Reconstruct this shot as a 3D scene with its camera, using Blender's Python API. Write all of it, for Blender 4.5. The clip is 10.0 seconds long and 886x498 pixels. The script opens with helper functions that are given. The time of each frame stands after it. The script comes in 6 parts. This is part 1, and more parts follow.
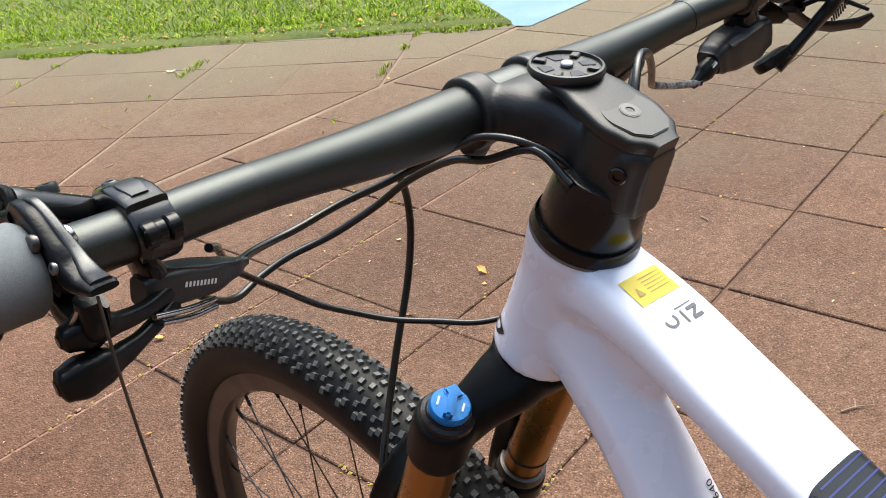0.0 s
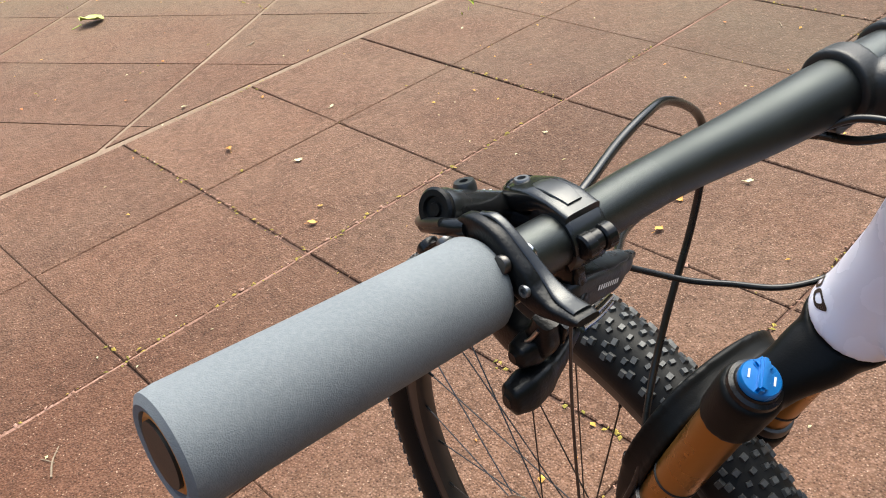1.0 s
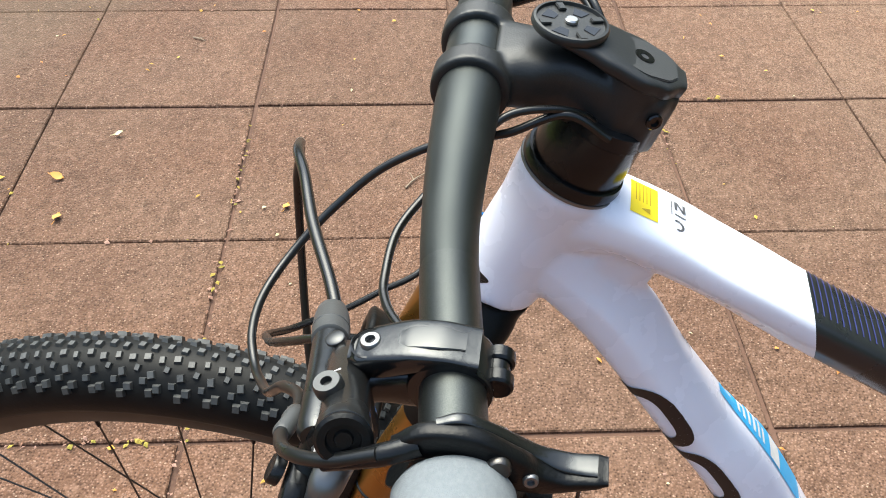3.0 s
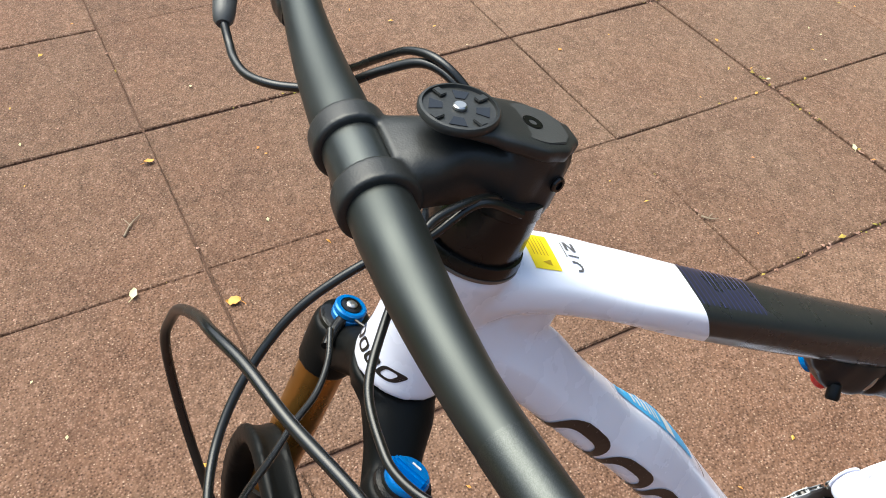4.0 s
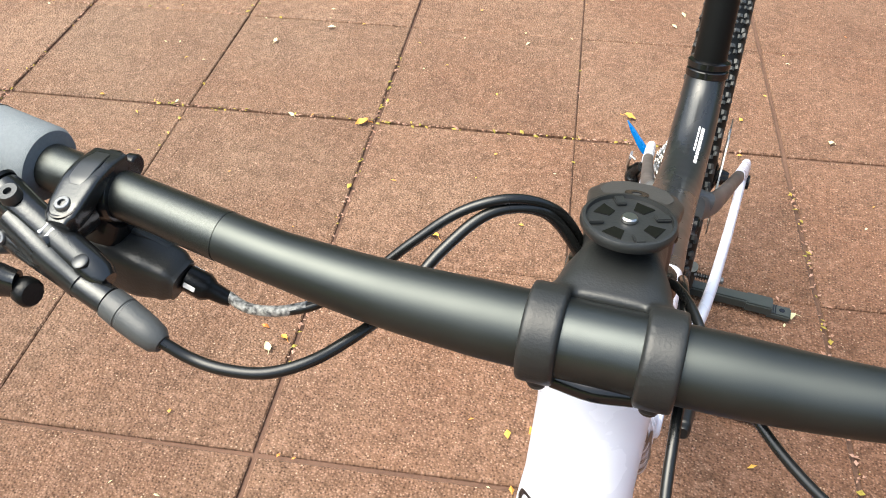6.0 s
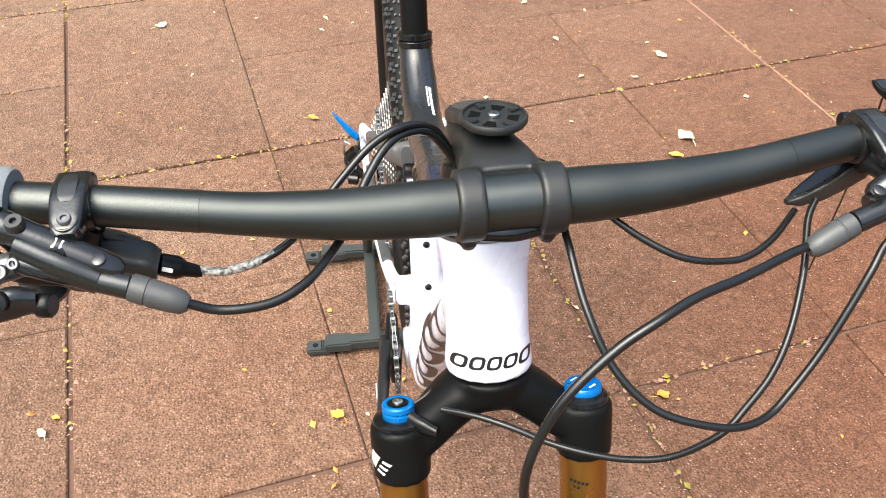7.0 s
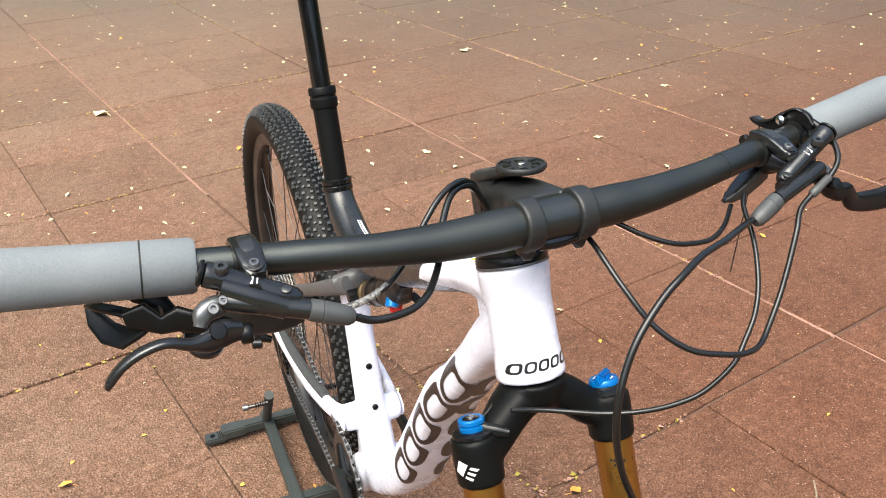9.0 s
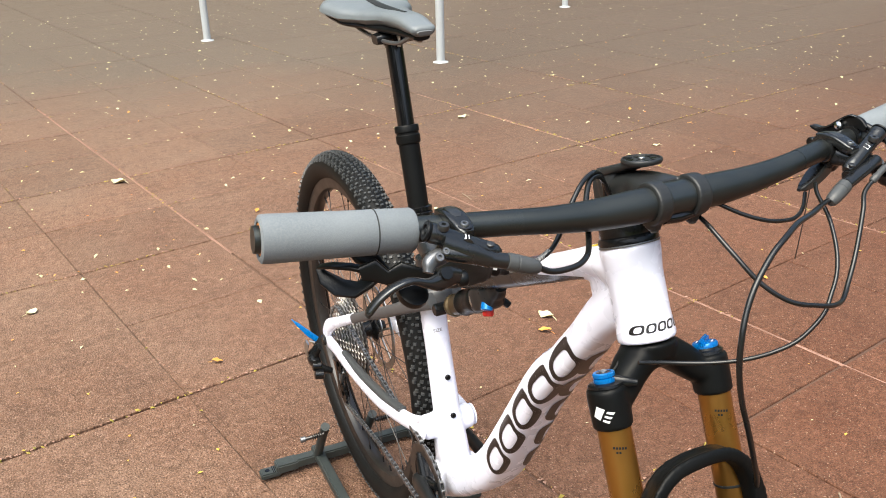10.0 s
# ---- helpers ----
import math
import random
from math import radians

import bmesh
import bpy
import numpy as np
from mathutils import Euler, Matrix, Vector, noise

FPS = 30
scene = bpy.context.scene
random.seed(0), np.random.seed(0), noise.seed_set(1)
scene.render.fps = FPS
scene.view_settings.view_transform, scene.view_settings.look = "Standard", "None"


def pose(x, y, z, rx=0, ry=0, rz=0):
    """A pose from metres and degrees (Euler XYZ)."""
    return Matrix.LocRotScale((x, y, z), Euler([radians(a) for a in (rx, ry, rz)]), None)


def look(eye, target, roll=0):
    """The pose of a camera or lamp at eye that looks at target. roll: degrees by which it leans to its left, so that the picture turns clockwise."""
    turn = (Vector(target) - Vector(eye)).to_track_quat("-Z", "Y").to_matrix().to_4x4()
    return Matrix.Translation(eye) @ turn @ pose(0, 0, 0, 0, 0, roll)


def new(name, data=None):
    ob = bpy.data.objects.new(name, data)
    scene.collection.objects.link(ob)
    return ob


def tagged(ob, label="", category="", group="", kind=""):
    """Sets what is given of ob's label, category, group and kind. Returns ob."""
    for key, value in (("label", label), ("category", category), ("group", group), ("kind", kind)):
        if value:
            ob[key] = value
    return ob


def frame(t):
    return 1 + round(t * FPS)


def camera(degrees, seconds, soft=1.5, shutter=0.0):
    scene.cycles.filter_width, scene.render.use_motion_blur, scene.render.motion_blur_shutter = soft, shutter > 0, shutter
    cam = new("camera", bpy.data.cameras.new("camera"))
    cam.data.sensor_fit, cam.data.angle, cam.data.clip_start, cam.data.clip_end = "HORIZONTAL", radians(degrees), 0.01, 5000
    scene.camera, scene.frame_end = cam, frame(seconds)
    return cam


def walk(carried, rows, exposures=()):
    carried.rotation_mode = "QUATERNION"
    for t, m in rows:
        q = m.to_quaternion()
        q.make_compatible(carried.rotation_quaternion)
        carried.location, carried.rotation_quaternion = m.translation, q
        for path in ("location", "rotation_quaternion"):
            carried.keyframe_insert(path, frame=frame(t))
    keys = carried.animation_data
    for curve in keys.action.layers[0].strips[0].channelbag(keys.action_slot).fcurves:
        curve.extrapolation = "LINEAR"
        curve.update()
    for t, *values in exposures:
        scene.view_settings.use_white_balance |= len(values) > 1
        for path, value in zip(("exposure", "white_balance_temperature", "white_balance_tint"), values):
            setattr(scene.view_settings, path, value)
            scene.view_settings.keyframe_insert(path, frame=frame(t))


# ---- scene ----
cam = camera(54.2, 10.0, soft=1.0)
PATH = [
    (0, (-0.24, -0.246, 1.146), (0.906, 1.107, 0.221), -6.0),
    (0.5, (-0.281, -0.21, 1.181), (0.689, 1.197, 0.142), -7.2),
    (1, (-0.307, -0.146, 1.195), (0.545, 1.256, 0.051), -8.1),
    (1.5, (-0.318, -0.101, 1.2), (0.575, 1.204, -0.025), -6.2),
    (2, (-0.308, -0.072, 1.211), (0.787, 1.002, -0.072), -3.9),
    (2.5, (-0.309, 0.014, 1.22), (1.074, 0.629, -0.087), -4.6),
    (3, (-0.303, 0.038, 1.227), (1.149, 0.194, -0.14), 0.6),
    (4.5, (-0.168, 0.204, 1.255), (1.024, -0.588, -0.142), 1.6),
    (5, (-0.114, 0.246, 1.247), (0.908, -0.79, -0.124), 0.6),
    (5.2, (-0.076, 0.25, 1.24), (0.863, -0.866, -0.128), -0.3),
    (6.3, (0.112, 0.325, 1.252), (0.3, -1.149, -0.087), -0.4),
    (6.5, (0.139, 0.363, 1.262), (0.152, -1.128, -0.07), -0.9),
    (7, (0.173, 0.411, 1.281), (-0.102, -1.073, -0.032), 0.8),
    (7.5, (0.124, 0.472, 1.291), (-0.151, -1.09, 0.073), 2.0),
    (8, (0.154, 0.534, 1.296), (-0.128, -1.103, 0.183), 1.7),
    (8.5, (0.301, 0.531, 1.286), (-0.338, -1.086, 0.298), -1.9),
    (9, (0.385, 0.526, 1.272), (-0.387, -1.062, 0.333), -0.8),
    (9.5, (0.48, 0.576, 1.268), (-0.351, -1.033, 0.419), -0.8),
    (10, (0.585, 0.601, 1.265), (-0.27, -1.027, 0.477), -1.4),
]
walk(cam, [(t, look(eye, target, roll)) for t, eye, target, roll in PATH], [(0.0, 0.24, 6290, 4), (0.9, 0.30, 6300, 4), (1.5, 0.49, 6320, 2), (3.0, 0.45, 6140, 0), (4.5, 0.13, 6180, 0), (5.2, 0.40, 6260, 0), (6.5, 0.63, 6410, 4), (7.5, 0.64, 6400, 5), (8.5, 0.50, 6410, 4), (9.0, 0.42, 6420, 4), (9.5, 0.41, 6410, 4), (10.0, 0.31, 6400, 4)])

from mathutils.bvhtree import BVHTree

# ---- light ----
world = bpy.data.worlds.new("overcast_sky")
scene.world = world
world.use_nodes = True
wn, wl = world.node_tree.nodes, world.node_tree.links
sky = wn.new("ShaderNodeTexSky")
sky.sky_type, sky.sun_disc = "NISHITA", False
sky.sun_elevation, sky.sun_rotation = radians(64), radians(58)
sky.air_density, sky.dust_density, sky.ozone_density = 1.0, 6.0, 0.6
wn["Background"].inputs["Strength"].default_value = 0.27
wl.new(sky.outputs["Color"], wn["Background"].inputs["Color"])
sun = new("sun", bpy.data.lights.new("sun", "SUN"))
sun.data.energy, sun.data.angle, sun.data.color = 3.6, radians(60), (1.0, 0.95, 0.88)
SUN_EL, SUN_ROT = radians(64), radians(58)
sun.matrix_world = look((math.sin(SUN_ROT) * math.cos(SUN_EL) * 30, math.cos(SUN_ROT) * math.cos(SUN_EL) * 30, math.sin(SUN_EL) * 30), (0, 0, 0))


# ---- materials ----
def material(name, colour, rough=0.5, metal=0.0, second=None, grain=0.0, grain_scale=400.0, blotch=0.0, blotch_scale=8.0,
             bump=0.0, bump_scale=600.0, coat=0.0, gloss_var=0.0, island=0.0, spec=0.5):
    """A principled surface with fine grain, larger blotches, relief and uneven gloss, at the object's own scale."""
    m = bpy.data.materials.new(name)
    m.use_nodes = True
    nodes, links = m.node_tree.nodes, m.node_tree.links
    bsdf = nodes["Principled BSDF"]
    bsdf.inputs["Roughness"].default_value, bsdf.inputs["Metallic"].default_value = rough, metal
    bsdf.inputs["Coat Weight"].default_value, bsdf.inputs["Coat Roughness"].default_value = coat, 0.12
    bsdf.inputs["Specular IOR Level"].default_value = spec
    coord = nodes.new("ShaderNodeTexCoord")

    def noise_of(scale, detail):
        n = nodes.new("ShaderNodeTexNoise")
        n.inputs["Scale"].default_value, n.inputs["Detail"].default_value = scale, detail
        links.new(coord.outputs["Object"], n.inputs["Vector"])
        return n

    def mixed(a, b, fac):
        mix = nodes.new("ShaderNodeMix")
        mix.data_type = "RGBA"
        for value, sock in ((fac, mix.inputs["Factor"]), (a, mix.inputs["A"]), (b, mix.inputs["B"])):
            if isinstance(value, bpy.types.NodeSocket):
                links.new(value, sock)
            else:
                sock.default_value = value
        return mix.outputs["Result"]

    def ranged(sock, lo, hi, a=0.0, b=1.0):
        r = nodes.new("ShaderNodeMapRange")
        for key, value in (("From Min", lo), ("From Max", hi), ("To Min", a), ("To Max", b)):
            r.inputs[key].default_value = value
        links.new(sock, r.inputs["Value"])
        return r.outputs["Result"]

    rgb = lambda c: (*c, 1.0)
    out = rgb(colour)
    other = second or tuple(c * 0.6 for c in colour)
    if blotch:
        out = mixed(out, rgb(other), ranged(noise_of(blotch_scale, 5).outputs["Fac"], 0.42, 0.72, 0.0, blotch))
    if grain:
        out = mixed(out, rgb(other), ranged(noise_of(grain_scale, 3).outputs["Fac"], 0.35, 0.7, 0.0, grain))
    if island:
        geo = nodes.new("ShaderNodeNewGeometry")
        out = mixed(out, rgb(other), ranged(geo.outputs["Random Per Island"], 0.0, 1.0, 0.0, island))
    if isinstance(out, bpy.types.NodeSocket):
        links.new(out, bsdf.inputs["Base Color"])
    else:
        bsdf.inputs["Base Color"].default_value = out
    if gloss_var:
        links.new(ranged(noise_of(30, 4).outputs["Fac"], 0.3, 0.7, max(rough - gloss_var, 0.05), min(rough + gloss_var, 1)), bsdf.inputs["Roughness"])
    if bump:
        b = nodes.new("ShaderNodeBump")
        b.inputs["Strength"].default_value, b.inputs["Distance"].default_value = bump, 0.001
        links.new(noise_of(bump_scale, 2).outputs["Fac"], b.inputs["Height"])
        links.new(b.outputs["Normal"], bsdf.inputs["Normal"])
    m["mixed"] = 0
    return m


M = {
    "white_paint": material("white_paint", (0.83, 0.845, 0.955), 0.28, coat=0.12, blotch=0.05, blotch_scale=6, gloss_var=0.06, second=(0.76, 0.775, 0.88)),
    "black_paint": material("black_paint", (0.010, 0.011, 0.012), 0.34, spec=0.3, blotch=0.5, blotch_scale=12, gloss_var=0.08, second=(0.018, 0.019, 0.020)),
    "matte_black": material("matte_black", (0.0040, 0.0044, 0.0044), 0.42, spec=0.14, blotch=0.5, blotch_scale=20, bump=0.12, bump_scale=900, gloss_var=0.06, second=(0.006, 0.0065, 0.0065)),
    "stem_black": material("stem_black", (0.0120, 0.0130, 0.0130), 0.46, spec=0.50, blotch=0.5, blotch_scale=20, bump=0.12, bump_scale=900, gloss_var=0.06, second=(0.016, 0.017, 0.017)),
    "chrome": material("chrome", (0.62, 0.62, 0.62), 0.16, metal=1.0, blotch=0.3, blotch_scale=90, gloss_var=0.06, second=(0.45, 0.45, 0.45)),
    "bar_black": material("bar_black", (0.058, 0.064, 0.062), 0.44, metal=0.92, blotch=0.4, blotch_scale=15, bump=0.04, bump_scale=3500, gloss_var=0.05, second=(0.066, 0.072, 0.070)),
    "knurl_black": material("knurl_black", (0.048, 0.053, 0.051), 0.34, metal=0.9, bump=0.14, bump_scale=5200, grain=0.6, grain_scale=2600, second=(0.105, 0.112, 0.109)),
    "gloss_black": material("gloss_black", (0.005, 0.005, 0.0055), 0.16, blotch=0.4, gloss_var=0.05),
    "lever_black": material("lever_black", (0.0045, 0.005, 0.0055), 0.22, spec=0.32, blotch=0.5, blotch_scale=40, bump=0.08, gloss_var=0.08, second=(0.016, 0.016, 0.017)),
    "brake_metal": material("brake_metal", (0.058, 0.060, 0.061), 0.25, metal=0.85, blotch=0.5, blotch_scale=40, bump=0.06, gloss_var=0.08, second=(0.060, 0.062, 0.064)),
    "plastic_black": material("plastic_black", (0.0045, 0.005, 0.0055), 0.34, spec=0.23, bump=0.15, bump_scale=700, blotch=0.3, blotch_scale=30),
    "lever_grey": material("lever_grey", (0.075, 0.077, 0.078), 0.34, metal=0.8, blotch=0.4, blotch_scale=50, second=(0.055, 0.057, 0.058)),
    "band_grey": material("band_grey", (0.072, 0.079, 0.077), 0.36, metal=0.9, blotch=0.6, blotch_scale=90, bump=0.05, bump_scale=3000, second=(0.062, 0.068, 0.067)),
    "shifter_black": material("shifter_black", (0.018, 0.019, 0.019), 0.40, spec=0.5, bump=0.15, bump_scale=700, blotch=0.4, blotch_scale=30, second=(0.028, 0.029, 0.029)),
    "mount_grey": material("mount_grey", (0.013, 0.014, 0.014), 0.42, spec=0.5, bump=0.1, bump_scale=800, blotch=0.4, blotch_scale=50, second=(0.020, 0.021, 0.021)),
    "cap_grey": material("cap_grey", (0.035, 0.036, 0.036), 0.45, blotch=0.4, blotch_scale=60, bump=0.1, bump_scale=900, second=(0.045, 0.046, 0.046)),
    "stay_grey": material("stay_grey", (0.075, 0.075, 0.077), 0.42, blotch=0.4, blotch_scale=25, gloss_var=0.06, second=(0.05, 0.05, 0.052)),
    "rubber": material("rubber", (0.010, 0.0115, 0.011), 0.62, spec=0.3, blotch=0.7, blotch_scale=25, grain=0.4, second=(0.026, 0.028, 0.027), bump=0.25, bump_scale=400),
    "knob_rubber": material("knob_rubber", (0.020, 0.0215, 0.0215), 0.50, spec=0.6, blotch=0.7, blotch_scale=40, grain=0.4, second=(0.050, 0.052, 0.051), bump=0.2, bump_scale=500, island=0.5),
    "side_rubber": material("side_rubber", (0.006, 0.0062, 0.006), 0.5, spec=0.15, blotch=0.6, blotch_scale=14, second=(0.011, 0.0105, 0.010), bump=0.15, bump_scale=300),
    "rim_carbon": material("rim_carbon", (0.014, 0.012, 0.011), 0.34, blotch=0.6, blotch_scale=10, second=(0.04, 0.032, 0.027), gloss_var=0.06),
    "grip_foam": material("grip_foam", (0.130, 0.147, 0.160), 0.85, grain=0.5, grain_scale=700, blotch=0.5, blotch_scale=25, second=(0.182, 0.201, 0.211), bump=0.3, bump_scale=2200),
    "boot_rubber": material("boot_rubber", (0.045, 0.048, 0.049), 0.45, blotch=0.5, blotch_scale=60, bump=0.1, bump_scale=900, second=(0.065, 0.067, 0.067)),
    "gold": material("gold_coating", (0.34, 0.165, 0.035), 0.30, metal=0.85, blotch=0.3, blotch_scale=10, gloss_var=0.05, second=(0.26, 0.12, 0.03)),
    "steel": material("steel", (0.55, 0.54, 0.52), 0.32, metal=1.0, blotch=0.4, blotch_scale=60, gloss_var=0.08, second=(0.3, 0.29, 0.27)),
    "dark_steel": material("dark_steel", (0.10, 0.095, 0.09), 0.38, metal=0.9, blotch=0.5, blotch_scale=80, gloss_var=0.08),
    "grey_metal": material("grey_metal", (0.19, 0.195, 0.20), 0.36, metal=0.8, blotch=0.4, blotch_scale=60, gloss_var=0.08),
    "blue_metal": material("blue_metal", (0.003, 0.150, 0.45), 0.26, metal=0.25, blotch=0.3, blotch_scale=60, gloss_var=0.05, second=(0.0, 0.13, 0.5)),
    "cable": material("cable_housing", (0.007, 0.0075, 0.0075), 0.28, blotch=0.3, blotch_scale=60, gloss_var=0.06),
    "white_ink": material("white_ink", (0.75, 0.75, 0.75), 0.5, blotch=0.2, blotch_scale=200),
    "black_ink": material("black_ink", (0.012, 0.011, 0.012), 0.3, blotch=0.3, blotch_scale=30),
    "silver_ink": material("silver_ink", (0.10, 0.10, 0.11), 0.3, blotch=0.3, blotch_scale=30),
    "blue_ink": material("blue_ink", (0.04, 0.42, 0.80), 0.4, blotch=0.2, blotch_scale=60),
    "violet_ink": material("violet_ink", (0.035, 0.045, 0.16), 0.4, blotch=0.2, blotch_scale=60),
    "yellow_sticker": material("yellow_sticker", (0.85, 0.66, 0.01), 0.45, blotch=0.15, blotch_scale=80),
    "sticker_print": material("sticker_print", (0.45, 0.30, 0.01), 0.45, blotch=0.3, blotch_scale=200),
    "red_plastic": material("red_plastic", (0.55, 0.02, 0.015), 0.35, blotch=0.2, blotch_scale=80),
    "bronze": material("bronze", (0.10, 0.07, 0.035), 0.38, metal=0.6, blotch=0.5, blotch_scale=60),
    "copper": material("copper", (0.55, 0.20, 0.03), 0.45, metal=0.0, blotch=0.5, blotch_scale=60),
    "saddle_grey": material("saddle_grey", (0.125, 0.142, 0.150), 0.42, blotch=0.5, blotch_scale=20, bump=0.3, bump_scale=500, second=(0.170, 0.188, 0.196)),
    "stand_black": material("stand_black", (0.026, 0.032, 0.030), 0.5, blotch=0.6, blotch_scale=18, bump=0.2, bump_scale=500, second=(0.045, 0.05, 0.048)),
    "pole_paint": material("pole_paint", (0.42, 0.45, 0.46), 0.5, blotch=0.6, blotch_scale=12, second=(0.38, 0.38, 0.38), bump=0.2),
}


# ---- mesh tools ----
def finish(name, bm, mat, smooth=True, angle=40):
    bmesh.ops.recalc_face_normals(bm, faces=bm.faces)
    me = bpy.data.meshes.new(name)
    bm.to_mesh(me)
    bm.free()
    for one in (mat if isinstance(mat, (list, tuple)) else [mat]):
        me.materials.append(one)
    if smooth:
        me.shade_smooth()
        me.set_sharp_from_angle(angle=radians(angle))
    return me


def part(name, bm, mat, parent, label="", smooth=True, angle=40):
    """Links a bmesh as one mesh object under a thing or under a part."""
    ob = new(name, finish(name, bm, mat, smooth, angle))
    ob.parent = parent
    return tagged(ob, label)


def piece(name, me, parent, m):
    """One more object on shared mesh data."""
    ob = new(name, me)
    ob.parent, ob.matrix_basis = parent, m
    return ob


def thing(name, place, label, category, group=""):
    ob = new(name)
    ob.empty_display_size = 0.05
    ob.location = place
    return tagged(ob, label, category, group)


def V(*a):
    return Vector(a)


def curve_points(pts, steps=8):
    """A smooth line through the given points (Catmull-Rom)."""
    p = [Vector(q) for q in pts]
    if len(p) == 2:
        return [p[0].lerp(p[1], i / steps) for i in range(steps + 1)]
    p = [p[0] * 2 - p[1]] + p + [p[-1] * 2 - p[-2]]
    out = []
    for i in range(1, len(p) - 2):
        a, b, c, d = p[i - 1:i + 3]
        for k in range(steps):
            t = k / steps
            out.append(0.5 * (2 * b + (c - a) * t + (2 * a - 5 * b + 4 * c - d) * t * t + (3 * b - a - 3 * c + d) * t ** 3))
    return out + [p[-2]]


def ring_of(bm, centre, side, up, a, b, n, power=2.0):
    vs = []
    for k in range(n):
        t = 2 * math.pi * k / n
        c, s = math.cos(t), math.sin(t)
        vs.append(bm.verts.new(centre + side * (a * math.copysign(abs(c) ** (2 / power), c)) + up * (b * math.copysign(abs(s) ** (2 / power), s))))
    return vs


def skin(bm, rings, caps=True, closed=False):
    n = len(rings[0])
    for r0, r1 in zip(rings, rings[1:] + ([rings[0]] if closed else [])):
        for k in range(n):
            bm.faces.new((r0[k], r0[(k + 1) % n], r1[(k + 1) % n], r1[k]))
    if caps and not closed:
        bm.faces.new(rings[0][::-1])
        bm.faces.new(rings[-1])
    return bm


def tube(pts, radius, n=12, bm=None, steps=8, smooth=True):
    """A round tube through the points; radius one number or one per given point."""
    bm = bm or bmesh.new()
    line = curve_points(pts, steps) if smooth else [Vector(p) for p in pts]
    radii = radius if isinstance(radius, (list, tuple)) else [radius] * len(pts)
    rings, side = [], None
    for i, p in enumerate(line):
        ahead = (line[min(i + 1, len(line) - 1)] - line[max(i - 1, 0)]).normalized()
        if side is None:
            side = ahead.cross(V(0, 0, 1) if abs(ahead.z) < 0.9 else V(1, 0, 0)).normalized()
        side = (side - ahead * side.dot(ahead)).normalized()
        f = i / (len(line) - 1) * (len(radii) - 1)
        k = min(int(f), len(radii) - 2)
        r = radii[k] + (radii[k + 1] - radii[k]) * (f - k)
        rings.append(ring_of(bm, p, side, ahead.cross(side), r, r, n))
    return skin(bm, rings)


def loft(stations, n=20, bm=None, steps=5, power=2.4, side=(1, 0, 0)):
    """A skin through stations (x, y, z, half width along side, half height across, power, narrowing of the upper (+) or lower (-) half)."""
    bm = bm or bmesh.new()
    line = curve_points([s[:3] for s in stations], steps)
    rings, side = [], Vector(side)
    for i, p in enumerate(line):
        ahead = (line[min(i + 1, len(line) - 1)] - line[max(i - 1, 0)]).normalized()
        sd = (side - ahead * side.dot(ahead)).normalized()
        f = i / steps
        k = min(int(f), len(stations) - 2)
        g = f - k
        g = g * g * (3 - 2 * g)
        a = stations[k][3] * (1 - g) + stations[k + 1][3] * g
        b = stations[k][4] * (1 - g) + stations[k + 1][4] * g
        q = [s[5] if len(s) > 5 else power for s in stations[k:k + 2]]
        w = [s[6] if len(s) > 6 else 0.0 for s in stations[k:k + 2]]
        w = w[0] * (1 - g) + w[1] * g
        up = sd.cross(ahead)
        ring = ring_of(bm, p, sd, up, a, b, n, q[0] * (1 - g) + q[1] * g)
        for v in ring:
            h = (v.co - p).dot(up) / b * math.copysign(1, w)
            if w and h > 0:
                v.co -= sd * ((v.co - p).dot(sd) * abs(w) * h)
        rings.append(ring)
    return skin(bm, rings)


def lathe(profile, place, axis, n=32, bm=None, closed=False):
    """Turns (radius, height) round an axis through place."""
    bm = bm or bmesh.new()
    axis = Vector(axis).normalized()
    side = axis.cross(V(0, 0, 1) if abs(axis.z) < 0.9 else V(1, 0, 0)).normalized()
    up = axis.cross(side)
    rings = [ring_of(bm, Vector(place) + axis * h, side, up, max(r, 1e-5), max(r, 1e-5), n) for r, h in profile]
    return skin(bm, rings, closed=closed)


def cyl(p0, p1, r, n=20, bm=None, bevel=0.0, r1=None):
    p0, p1 = Vector(p0), Vector(p1)
    h = (p1 - p0).length
    r1 = r if r1 is None else r1
    b = min(bevel, h * 0.45, r * 0.9)
    prof = [(r - b, 0), (r, b), (r1, h - b), (r1 - b, h)] if b else [(r, 0), (r1, h)]
    return lathe(prof, p0, p1 - p0, n, bm)


def box(size, m, bm=None, bevel=0.0, seg=2):
    bm = bm or bmesh.new()
    tmp = bmesh.new()
    bmesh.ops.create_cube(tmp, size=1.0, matrix=Matrix.Diagonal((*size, 1)))
    if bevel:
        bmesh.ops.bevel(tmp, geom=list(tmp.edges), offset=bevel, segments=seg, affect="EDGES")
    bmesh.ops.transform(tmp, matrix=m, verts=tmp.verts)
    return merge(bm, tmp)


def merge(bm, tmp):
    me = bpy.data.meshes.new("tmp")
    tmp.to_mesh(me)
    tmp.free()
    bm.from_mesh(me)
    bpy.data.meshes.remove(me)
    return bm


